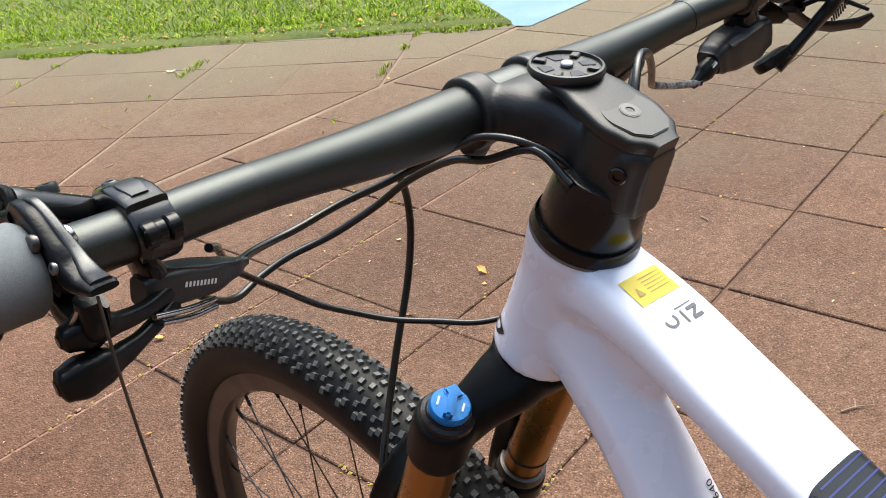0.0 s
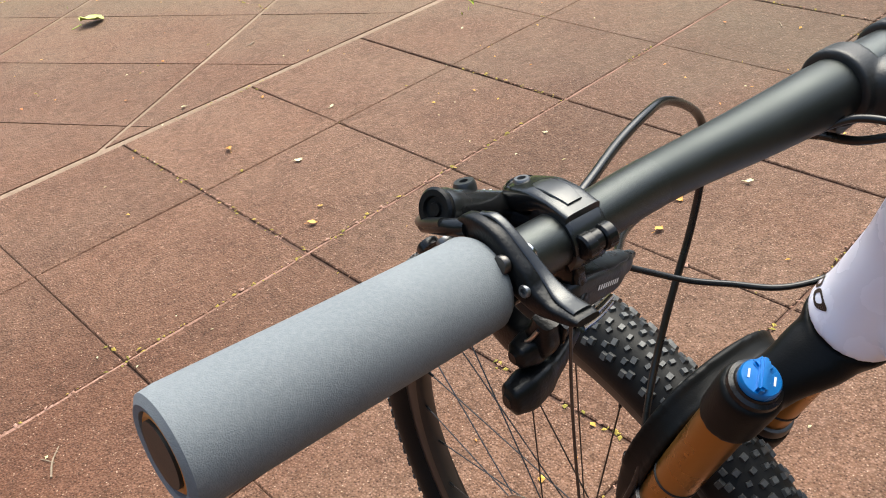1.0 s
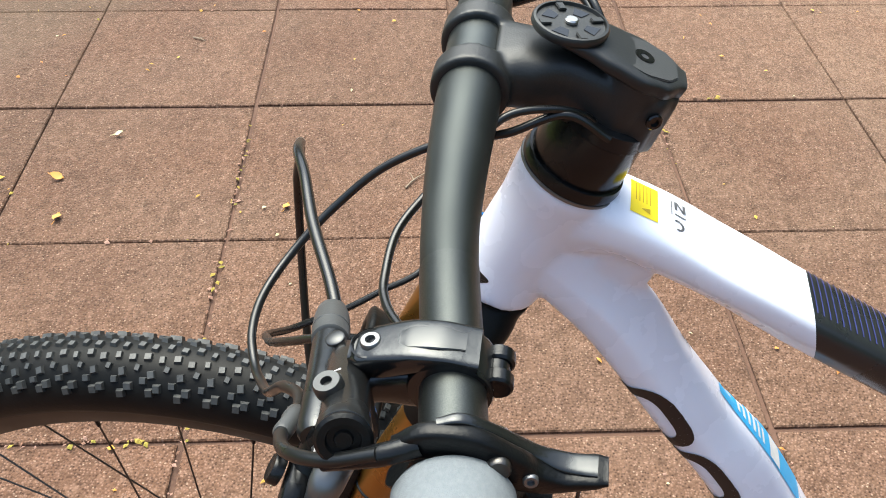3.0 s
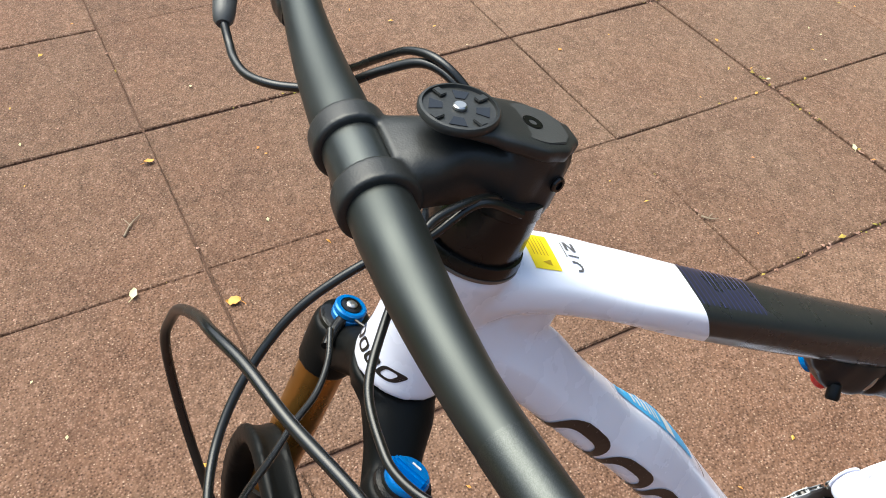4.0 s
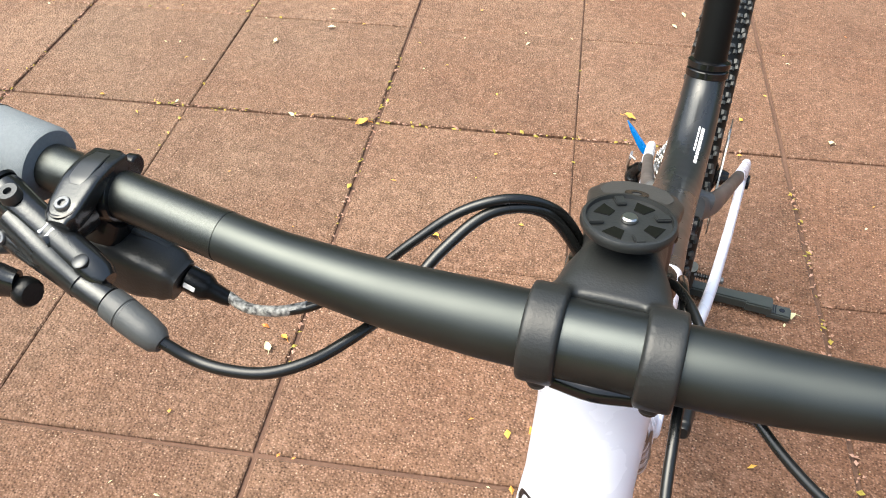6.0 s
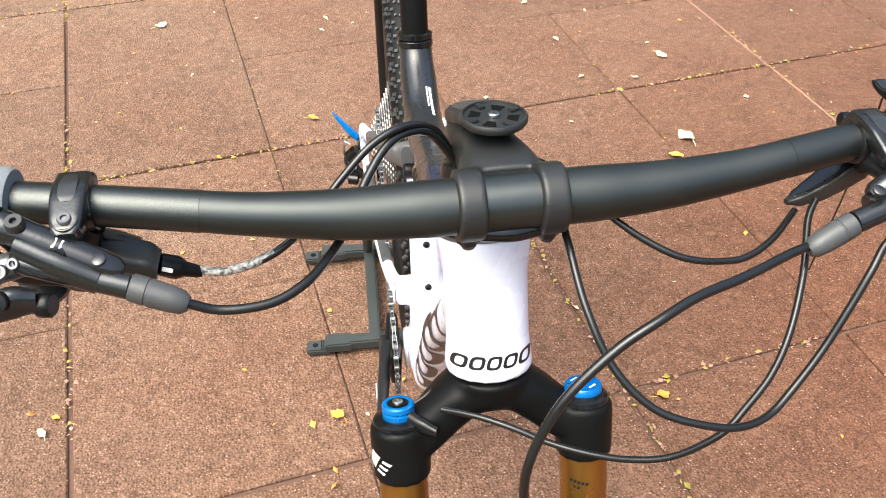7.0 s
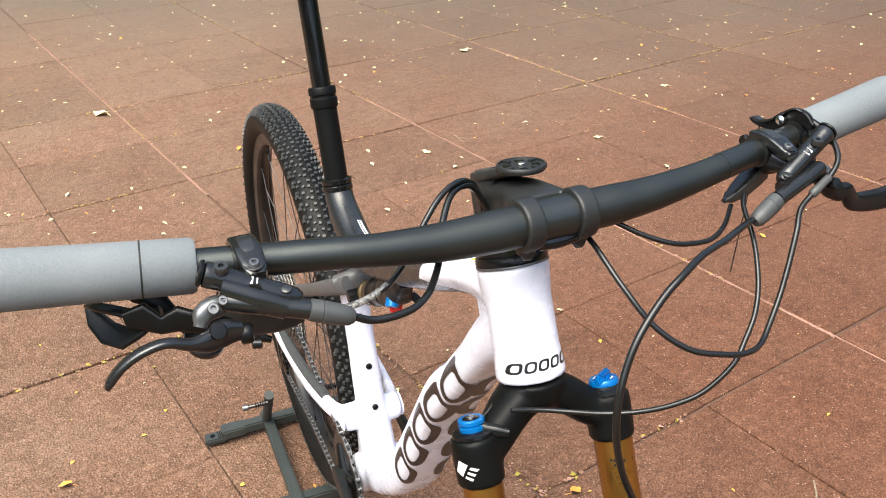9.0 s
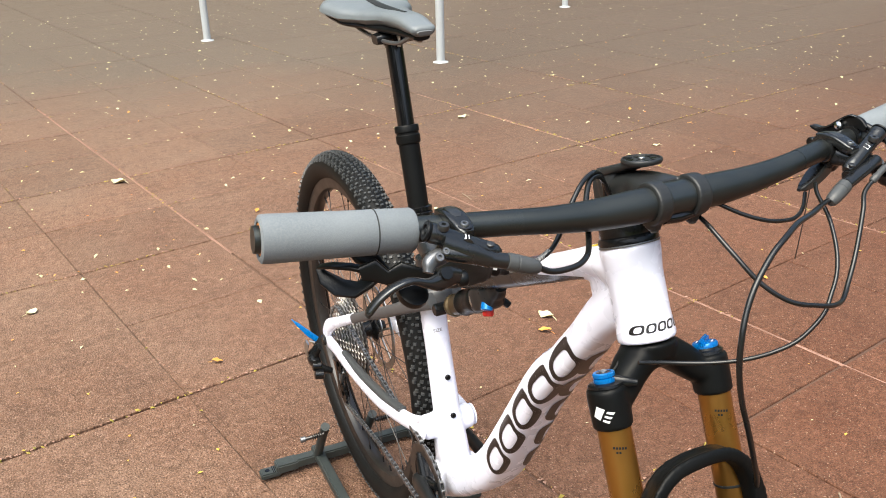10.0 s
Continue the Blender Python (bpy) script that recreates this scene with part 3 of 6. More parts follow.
arm = loft([(*(dial_at + up_ax * 0.005), 0.007, 0.004), (*(dial_at + up_ax * 0.0062 + V(-0.012, 0.012, 0)), 0.0055, 0.004), (*(dial_at + up_ax * 0.006 + V(-0.022, 0.019, 0)), 0.0035, 0.0035)], 14, side=up_ax)
part("cable_stop", arm, M["lever_black"], crown_ob)


# wheels
def tyre_section(phi):
    return 0.029 * math.sin(phi), 0.3375 + 0.0275 * math.cos(phi)


def build_wheel(name, centre, label, rear):
    wheel = new(name)
    wheel.empty_display_size = 0.05
    wheel.parent, wheel.location = bike, centre
    tagged(wheel, label)
    bm = bmesh.new()
    phis = [radians(a) for a in range(-135, 136, 15)]
    inner = [(0.011, 0.312), (-0.011, 0.312)]
    rings = []
    for k in range(120):
        a = 2 * math.pi * k / 120
        ring = []
        for x, r in [tyre_section(p) for p in phis] + inner:
            ring.append(bm.verts.new((x, r * math.cos(a), r * math.sin(a))))
        rings.append(ring)
    skin(bm, rings, closed=True)
    part("tyre", bm, M["side_rubber"], wheel, "black tubeless tyre casing")
    # tread knobs
    bm = bmesh.new()
    rng = random.Random(4 if rear else 9)

    def knob(a, x, wide, long, tall, twist=0.0):
        wide, long, tall = wide * rng.uniform(0.80, 0.95), long * rng.uniform(0.54, 0.64), tall * rng.uniform(0.72, 0.88)
        phi = math.asin(max(-0.99, min(0.99, x / 0.029)))
        xs, r = tyre_section(phi)
        nx, nr = math.sin(phi), math.cos(phi)
        rad = V(0, math.cos(a), math.sin(a))
        tan = V(0, -math.sin(a), math.cos(a))
        nrm = RX * nx + rad * nr
        acr = RX * nr - rad * nx
        u = acr * math.cos(twist) + tan * math.sin(twist)
        w = tan * math.cos(twist) - acr * math.sin(twist)
        c = RX * xs + rad * r
        low = [bm.verts.new(c + u * (sx * wide * 0.62) + w * (sy * long * 0.62) - nrm * 0.001) for sx, sy in ((-1, -1), (1, -1), (1, 1), (-1, 1))]
        high = [bm.verts.new(c + u * (sx * wide * 0.46) + w * (sy * long * 0.46) + nrm * tall) for sx, sy in ((-1, -1), (1, -1), (1, 1), (-1, 1))]
        bm.faces.new(high)
        for k in range(4):
            bm.faces.new((low[k], low[(k + 1) % 4], high[(k + 1) % 4], high[k]))

    n = 212
    for k in range(n):
        a = 2 * math.pi * k / n
        j = lambda: rng.uniform(-0.0006, 0.0006)
        h = 2 * math.pi / n * 0.5
        for sx in (-1, 1):
            knob(a + (h * 0.5 if sx > 0 else 0), sx * (0.0042 if k % 2 else 0.0060) + j(), 0.0058, 0.0080 if k % 3 else 0.0062, 0.0028, sx * 0.15)
            if k % 2:
                knob(a + h, sx * 0.0158 + j(), 0.0062, 0.0078, 0.003, sx * 0.25)
            else:
                knob(a + h, sx * 0.0125 + j(), 0.005, 0.006, 0.0026, -sx * 0.2)
            if k % 2:
                knob(a, sx * 0.0203 + j(), 0.0046, 0.0075, 0.0026, sx * 0.1)
            knob(a + (h if k % 2 else 0), sx * (0.0253 if k % 2 else 0.0232) + j(), 0.006, 0.0088, 0.0036, sx * 0.1)
    part("tread", bm, M["knob_rubber"], wheel, "black rubber tread of staggered knobs", smooth=False)
    # rim
    prof = [(0.0150, 0.3185), (0.0152, 0.312), (0.0148, 0.303), (0.012, 0.294), (0.006, 0.2905), (0.0, 0.2898), (-0.006, 0.2905), (-0.012, 0.294), (-0.0148, 0.303), (-0.0152, 0.312), (-0.0150, 0.3185)]
    bm = bmesh.new()
    skin(bm, [[bm.verts.new((x, r * math.cos(2 * math.pi * k / 96), r * math.sin(2 * math.pi * k / 96))) for x, r in prof] for k in range(96)], closed=True)
    part("rim", bm, M["rim_carbon"], wheel, "dark carbon rim")
    part("hub", lathe([(0.009, -0.05), (0.011, -0.045), (0.014, -0.034), (0.028, -0.028), (0.028, -0.024), (0.016, -0.018), (0.014, 0.0), (0.016, 0.014), (0.026, 0.02), (0.026, 0.024), (0.014, 0.03), (0.011, 0.045), (0.009, 0.05)], (0, 0, 0), RX, 28), M["lever_black"], wheel)
    spoke = finish("spoke", cyl((0, 0, 0), (0, 0, 1), 1.0, 6), M["dark_steel"])
    nipple = finish("nipple", cyl((0, 0, 0), (0, 0, 1), 1.0, 6), M["plastic_black"])
    for k in range(28):
        a = 2 * math.pi * k / 28
        sx = 1 if k % 2 else -1
        b = a + (0.95 if k % 4 < 2 else -0.95)
        p = V(sx * 0.026, 0.025 * math.cos(b), 0.025 * math.sin(b))
        q = V(sx * 0.003, 0.291 * math.cos(a), 0.291 * math.sin(a))
        turn = (q - p).to_track_quat("Z", "Y").to_matrix().to_4x4()
        piece("spoke", spoke, wheel, Matrix.Translation(p) @ turn @ Matrix.Diagonal((0.00085, 0.00085, (q - p).length, 1)))
        piece("nipple", nipple, wheel, Matrix.Translation(q - (q - p).normalized() * 0.013) @ turn @ Matrix.Diagonal((0.0018, 0.0018, 0.014, 1)))
    # brake disc on the left
    bm = bmesh.new()
    ring = [(0.090, -0.0009), (0.090, 0.0009), (0.076, 0.0009), (0.076, -0.0009)]
    lathe(ring, (-0.037, 0, 0), RX, 48, bm, closed=True)
    for k in range(6):
        a = k * math.pi / 3
        tube([(-0.037, 0.02 * math.cos(a), 0.02 * math.sin(a)), (-0.037, 0.078 * math.cos(a + 0.4), 0.078 * math.sin(a + 0.4))], 0.0022, 6, bm, 3)
    lathe([(0.024, -0.001), (0.024, 0.001), (0.016, 0.001), (0.016, -0.001)], (-0.037, 0, 0), RX, 28, bm, closed=True)
    part("brake_disc", bm, M["steel"], wheel)
    return wheel


front_wheel = build_wheel("front_wheel", FRONT_AXLE, "front wheel with black knobbly tyre and carbon rim", False)
rear_wheel = build_wheel("rear_wheel", REAR_AXLE, "rear wheel with black knobbly tyre and carbon rim", True)

# seatpost and saddle
S0, S1 = V(0, -0.522, 0.782), V(0, -0.588, 1.035)
sd = (S1 - S0).normalized()
part("seat_clamp", lathe([(0.0185, 0), (0.0205, 0.002), (0.0205, 0.008), (0.019, 0.0095), (0.0205, 0.011), (0.0205, 0.0165), (0.018, 0.018)], S0 - sd * 0.002, sd, 36), M["gloss_black"], bike)
post = part("seatpost", lathe([(0.0158, 0), (0.0158, 0.098), (0.0175, 0.099), (0.0183, 0.102), (0.0183, 0.111), (0.0168, 0.1125), (0.0168, 0.115), (0.0183, 0.1165), (0.0183, 0.124), (0.0172, 0.126), (0.0130, 0.1262)], S0 + sd * 0.012, sd, 36), M["matte_black"], bike, "black dropper seatpost")
part("inner_post", cyl(S0 + sd * 0.13, S1, 0.0128, 28), M["gloss_black"], post)
part("post_head", loft([(0, -0.604, 1.028, 0.009, 0.010), (0, -0.588, 1.037, 0.017, 0.011), (0, -0.566, 1.045, 0.011, 0.008)], 18), M["lever_black"], post)
# ---- bicycle: controls, cables, drivetrain, saddle, marks ----
def chunk(name, parent, mat, stations, n=16, side=(1, 0, 0), label="", steps=5, power=2.6):
    return part(name, loft(stations, n, None, steps, power, side), mat, parent, label)


def bolt(parent, at, way, r, mat="steel", socket=True):
    prof = [(r, 0), (r, r * 0.5), (r * 0.85, r * 0.68)] + ([(r * 0.5, r * 0.68), (r * 0.45, r * 0.1), (1e-4, r * 0.1)] if socket else [(1e-4, r * 0.75)])
    return part("bolt", lathe(prof, at, way, 18), M[mat], parent)


def brake_lever(sx):
    dx, dy, dz = (0, 0, 0) if sx > 0 else (-0.011, -0.003, -0.005)
    q = lambda x, y, z: (sx * (x + dx), y + dy, z + dz)
    bm = bmesh.new()
    o, i = V(*q(0.2570, 0.0560, 1.0125)), V(*q(0.2020, 0.0708, 0.9890))
    if sx < 0:
        o, i = V(-0.2548, 0.0590, 1.0170), V(-0.1965, 0.0705, 0.9870)
    lathe([(0.0058, 0), (0.0076, 0.001), (0.0080, 0.004), (0.0076, 0.007), (0.0073, 0.016), (0.0070, 0.05), (0.0064, 0.058), (0.0045, 0.0615)], o, i - o, 28, bm)
    o2, i2, end = V(*q(0.251, 0.0660, 0.9985)), V(*q(0.1990, 0.0765, 0.9843)), V(*q(0.1735, 0.0830, 0.9762))
    if sx < 0:
        o2, i2, end = V(-0.241, 0.0715, 0.995), V(-0.1885, 0.0795, 0.9805), V(-0.1645, 0.0845, 0.9705)
    lathe([(0.005, 0), (0.0064, 0.003), (0.0062, 0.03), (0.0062, 0.0545)], o2, i2 - o2, 24, bm)
    loft([(*q(0.249, 0.063, 1.004), 0.007, 0.008), (*q(0.231, 0.069, 0.996), 0.007, 0.008), (*q(0.213, 0.074, 0.988), 0.006, 0.007)], 16, bm, side=(0, 1, 0))
    loft([(*q(0.226, 0.046, 1.000), 0.006, 0.009), (*q(0.228, 0.060, 1.000), 0.005, 0.007), (*q(0.231, 0.070, 1.000), 0.006, 0.006)], 14, bm)
    body = part("brake_lever", bm, M["brake_metal"], bike, "glossy grey-black hydraulic brake lever")
    part("bladder_cap", lathe([(0.0079, 0), (0.0082, 0.0016), (0.0072, 0.0026), (0.0050, 0.0026), (0.0046, 0.0012), (0.0028, 0.0012), (0.0024, 0.0022), (1e-4, 0.0022)], o + (o - i).normalized() * 0.0002, o - i, 28), M["plastic_black"], body)
    up = V(0, 0.25, 1)
    part("bleed_screw", lathe([(0.0046, 0), (0.0046, 0.003), (0.0040, 0.0042), (0.0018, 0.0042), (0.0016, 0.0022), (1e-4, 0.0022)], V(*q(0.2465, 0.0615, 1.0145)) if sx > 0 else V(-0.2360, 0.0668, 1.0132), up, 20), M["lever_grey"], body)
    part("fixing_disc", lathe([(0.0034, 0), (0.0034, 0.0012), (0.0028, 0.0016), (1e-4, 0.0016)], V(*q(0.2110, 0.0722, 0.9985)) if sx > 0 else V(-0.2010, 0.0738, 0.9958), up, 18), M["lever_grey"], body)
    part("hose_boot", lathe([(0.0060, 0), (0.0068, 0.0006), (0.0070, 0.0080), (0.0066, 0.0084), (0.0066, 0.0092), (0.0070, 0.0096), (0.0066, 0.0200), (0.0058, 0.0262), (0.0038, 0.0292)], i2, end - i2, 24), M["boot_rubber"], body, "grey-black rubber hose boot")
    # clamp over the bar with its bolt
    cx = 0.2255 + dx
    c = bar_at(sx * cx, 0.947) - V(0, -0.002, 0.0025)
    ring = bmesh.new()
    lathe([(0.0100, -0.0090), (0.0130, -0.0086), (0.0136, -0.0070), (0.0136, 0.0070), (0.0130, 0.0086), (0.0100, 0.0090)], c, RX, 36, ring)
    loft([(sx * cx, c.y + a, c.z + b, w, h, 5) for a, b, w, h in ((-0.008, 0.0114, 0.0086, 0.0026), (0.004, 0.0126, 0.0088, 0.0032), (0.013, 0.0106, 0.0088, 0.0046), (0.0215, 0.0072, 0.0082, 0.0052), (0.0275, 0.0054, 0.0074, 0.0046), (0.0315, 0.0046, 0.0050, 0.0034))], 22, ring)
    clamp = part("bar_clamp", ring, M["brake_metal"], body)
    part("clamp_recess", loft([(sx * cx, c.y + a, c.z + b, w, 0.0006, 4) for a, b, w in ((-0.004, 0.0149, 0.0036), (0.004, 0.0161, 0.0048), (0.012, 0.0152, 0.0046), (0.016, 0.0140, 0.0028))], 12), M["lever_grey"], clamp)
    part("bolt_well", lathe([(0.0066, 0), (0.0066, 0.0009), (0.0060, 0.0011), (0.0056, 0.0004), (1e-4, 0.0004)], V(sx * cx, c.y + 0.0250, c.z + 0.0098), (0, 0.2, 1), 24), M["gloss_black"], clamp)
    bolt(clamp, V(sx * cx, c.y + 0.0250, c.z + 0.0100), (0, 0.2, 1), 0.0035, "grey_metal")
    hinge = bmesh.new()
    for k in (-0.0048, 0.0048):
        cyl((sx * cx + k - 0.0026, c.y - 0.0142, c.z + 0.003), (sx * cx + k + 0.0030, c.y - 0.0142, c.z + 0.003), 0.0050, 16, hinge, 0.0008)
    cyl((sx * cx - 0.0022, c.y - 0.0136, c.z + 0.003), (sx * cx + 0.0022, c.y - 0.0136, c.z + 0.003), 0.0042, 16, hinge, 0.0005)
    part("hinge", hinge, M["lever_black"], clamp)
    # pivot bracket and blade; the left lever is turned further down
    drop, back = (0.005, 0.012) if sx > 0 else (0.006, 0.010)
    q_low = lambda x, y, z: (sx * (x + dx), y + dy - back, z + dz - drop)
    if sx < 0:
        chunk("lever_arm", body, M["lever_black"], [(-0.236, 0.0690, 0.9960, 0.006, 0.006), (-0.240, 0.0720, 0.9880, 0.006, 0.006), (-0.246, 0.0750, 0.9800, 0.006, 0.006)])
    chunk("pivot_bracket", body, M["grey_metal"], [(*q_low(0.243, 0.076, 0.998), 0.0045, 0.004), (*q_low(0.254, 0.078, 1.000), 0.006, 0.0065), (*q_low(0.262, 0.080, 0.998), 0.0055, 0.006), (*q_low(0.2655, 0.083, 0.992), 0.004, 0.004)], side=(0, 1, 0.2))
    for x, y, z, r in ((0.2565, 0.0845, 1.0025, 0.0036), (0.2500, 0.083, 1.0055, 0.0030)):
        bolt(body, V(*q_low(x, y, z)), (0, 0.75, 0.66), r, "grey_metal")
    blade = [(-0.2380, 0.0760, 0.9830, 0.0045, 0.0060), (-0.2500, 0.0775, 0.9780, 0.0048, 0.0085), (-0.2590, 0.0790, 0.9735, 0.0046, 0.0080), (-0.2660, 0.0805, 0.9740, 0.0042, 0.0060), (-0.2767, 0.0800, 0.9620, 0.0038, 0.0078), (-0.2990, 0.0815, 0.9590, 0.0036, 0.0090), (-0.3160, 0.0840, 0.9605, 0.0036, 0.0100), (-0.3205, 0.0840, 0.9605, 0.0030, 0.0092)]
    if sx > 0:
        blade = [(*q(0.2435, 0.078, 0.983), 0.0045, 0.0060), (*q(0.254, 0.080, 0.985), 0.0052, 0.0080), (*q(0.2635, 0.0835, 0.984), 0.0045, 0.0062), (*q(0.275, 0.0860, 0.9870), 0.0042, 0.0034), (*q(0.2875, 0.0870, 0.9920), 0.0042, 0.0026), (*q(0.301, 0.0865, 0.9900), 0.0046, 0.0025), (*q(0.3125, 0.0858, 0.984), 0.0046, 0.0025), (*q(0.3205, 0.0848, 0.9760), 0.0044, 0.0026), (*q(0.3232, 0.0843, 0.9720), 0.0034, 0.0020)]
    chunk("lever_blade", body, M["brake_metal"] if sx > 0 else M["lever_black"], blade, 20, side=(0, 1, 0.15), label="black brake lever blade with drilled tip")
    bolt(body, V(*q_low(0.2575, 0.0955, 0.9945)), (0, 0.85, 0.5), 0.0052, "lever_black", False)
    if sx > 0:
        part("reach_knob", lathe([(0.0025, 0), (0.0025, 0.004), (0.0058, 0.0045), (0.0062, 0.006), (0.0062, 0.0105), (0.005, 0.012), (1e-4, 0.012)], V(*q_low(0.2475, 0.088, 0.984)), V(-0.9 * sx, 0.25, 0.1), 12), M["plastic_black"], body)
    # maker's marks as plain bars
    mark = bmesh.new()
    d = (i - o).normalized()
    for k, (a, w) in enumerate(((0.030, 0.0016), (0.0335, 0.0016))):
        box((w, 0.0006, 0.0050), basis(o + d * a + V(0, 0.0036, 0.0060), d, (0, -0.85, 0.5)) @ pose(0, 0, 0, 90, 25 if k else -25, 0), mark)
    part("mark", mark, M["white_ink"], body)
    return body


for sx in (-1, 1):
    brake_lever(sx)

# shifter under the right of the bar
shifter = part("gear_shifter", loft([(0.1930, 0.0385, 0.9620, 0.0085, 0.0075, 4), (0.200, 0.0380, 0.9640, 0.0105, 0.0105, 4), (0.214, 0.0370, 0.9665, 0.0125, 0.0130, 4.5), (0.232, 0.0350, 0.9690, 0.0130, 0.0140, 4.5), (0.248, 0.0330, 0.9715, 0.0105, 0.0110, 4)], 24, side=(0, 1, 0)), M["shifter_black"], bike, "black gear shifter with thumb paddles")
part("shifter_cover", loft([(0.201, 0.0300, 0.9735, 0.0045, 0.0010, 4), (0.215, 0.0285, 0.9785, 0.0065, 0.0010, 5), (0.229, 0.0275, 0.9815, 0.0065, 0.0010, 5), (0.234, 0.0270, 0.9820, 0.0050, 0.0008, 4)], 16, side=(0, 1, 0.35)), M["cap_grey"], shifter)
part("bar_mount", loft([(0.222, 0.034, 0.992, 0.008, 0.009, 4), (0.226, 0.035, 0.985, 0.009, 0.010, 4), (0.230, 0.036, 0.978, 0.010, 0.010, 4)], 16), M["lever_black"], shifter)
barrel = part("barrel_adjuster", lathe([(0.0050, 0), (0.0062, 0.001), (0.0064, 0.010), (0.0052, 0.0125), (0.0042, 0.0140), (0.0036, 0.0205), (0.0027, 0.0235)], (0.1930, 0.0360, 0.9620), (-0.93, 0.0, -0.37), 10), M["plastic_black"], shifter)
for k in range(3):
    a = k * 2.1 + 0.4
    n = V(0.1, math.cos(a), math.sin(a))
    part("barrel_window", box((0.0058, 0.0024, 0.0006), basis(V(0.1875, 0.0360, 0.9598) + n * 0.0062, (-0.93, 0.0, -0.37), n.cross(V(1, 0, 0))), None, 0.0002), M["white_ink"], barrel)
axle = V(0.2570, 0.0290, 0.9540)
part("pivot_drum", lathe([(0.0100, 0), (0.0135, 0.0015), (0.0138, 0.0060), (0.0125, 0.0085), (0.0060, 0.0095), (1e-4, 0.0095)], axle, (0.15, -0.55, -0.80), 28), M["plastic_black"], shifter)
chunk("trigger_paddle", shifter, M["plastic_black"], [(0.240, 0.0440, 0.9660, 0.003, 0.005), (0.258, 0.0450, 0.9720, 0.003, 0.0065), (0.274, 0.0410, 0.9780, 0.003, 0.0085), (0.284, 0.0370, 0.9740, 0.003, 0.0060), (0.294, 0.0340, 0.9810, 0.003, 0.0090), (0.304, 0.0300, 0.9790, 0.003, 0.0060)], 14, (0, 1, 0), power=3.4, steps=1)
thumb = chunk("thumb_paddle", shifter, M["plastic_black"], [(0.2570, 0.0230, 0.9450, 0.0045, 0.0050), (0.2640, 0.0180, 0.9540, 0.0040, 0.0060), (0.2740, 0.0120, 0.9660, 0.0036, 0.0045), (0.2830, 0.0070, 0.9760, 0.0040, 0.0075), (0.2890, 0.0030, 0.9830, 0.0040, 0.0110), (0.2950, 0.0000, 0.9895, 0.0036, 0.0095), (0.2980, -0.0015, 0.9925, 0.0024, 0.0040)], 18, (0, 0.8, 0.5), power=3)
for k in range(8):
    a = (k - 3.5) / 3.9
    w = 0.0150 * math.sqrt(max(1 - a * a, 0.1))
    part("rib", box((w, 0.0012, 0.0012), basis(V(0.2885, -0.0010, 0.9805) + V(0.55, -0.35, 0.65).normalized() * (k - 3.5) * 0.0020, (0.8, 0.25, -0.5), V(0.55, -0.35, 0.65)) @ pose(0, 0, 0.0018), None, 0.0003), M["rubber"], thumb)
chunk("release_paddle", shifter, M["plastic_black"], [(0.2820, 0.0300, 0.9790, 0.0022, 0.0060), (0.2960, 0.0290, 0.9700, 0.0020, 0.0075), (0.3060, 0.0250, 0.9635, 0.0020, 0.0080), (0.3150, 0.0120, 0.9620, 0.0020, 0.0080), (0.3210, -0.0030, 0.9650, 0.0018, 0.0065), (0.3240, -0.0110, 0.9710, 0.0012, 0.0020)], 16, (0.6, 0, 0.8), power=4, steps=1)
chunk("paddle_brace", shifter, M["plastic_black"], [(0.2960, 0.0290, 0.9790, 0.0020, 0.0040), (0.3080, 0.0220, 0.9820, 0.0020, 0.0034), (0.3190, 0.0080, 0.9800, 0.0018, 0.0034), (0.3235, -0.0080, 0.9740, 0.0012, 0.0030)], 14, (0.3, 0, 0.95), power=4, steps=1)

# dropper lever on the left of the bar: a thin plate beside the grip that ends in a bent thumb pad
dropper = part("dropper_lever", loft([(-0.2425, 0.0420, 1.0185, 0.0026, 0.0040, 4), (-0.2420, 0.0330, 1.0235, 0.0030, 0.0056, 4), (-0.2418, 0.0230, 1.0215, 0.0031, 0.0072, 4), (-0.2412, 0.0130, 1.0140, 0.0032, 0.0074, 4), (-0.2400, 0.0045, 1.0090, 0.0038, 0.0048, 4), (-0.2380, -0.0040, 1.0082, 0.0048, 0.0026, 4), (-0.2370, -0.0110, 1.0094, 0.0052, 0.0020, 4), (-0.2370, -0.0150, 1.0102, 0.0046, 0.0012, 3)], 24, power=4.5), M["plastic_black"], bike, "black dropper post lever beside the grip")
part("flange", loft([(-0.2400, 0.0320, 1.0286, 0.0014, 0.0008, 3), (-0.2385, 0.0250, 1.0292, 0.0018, 0.0010, 3), (-0.2372, 0.0150, 1.0226, 0.0020, 0.0011, 3), (-0.2360, 0.0060, 1.0148, 0.0024, 0.0012, 3), (-0.2362, -0.0030, 1.0110, 0.0034, 0.0013, 3), (-0.2366, -0.0120, 1.0114, 0.0036, 0.0011, 3)], 18), M["brake_metal"], dropper)
c = bar_at(-0.2395)
part("clamp_ring", lathe([(0.0100, -0.003), (0.0128, -0.0026), (0.0128, 0.0026), (0.0100, 0.003)], c, RX, 32), M["lever_black"], dropper)
chunk("lever_base", dropper, M["plastic_black"], [(-0.2390, 0.0420, 1.0020, 0.0040, 0.0060), (-0.2395, 0.0300, 0.9880, 0.0045, 0.0080), (-0.2395, 0.0150, 0.9840, 0.0048, 0.0080), (-0.2390, 0.0060, 0.9900, 0.0042, 0.0060), (-0.2390, 0.0030, 1.0000, 0.0036, 0.0040)], 18, power=3.4)
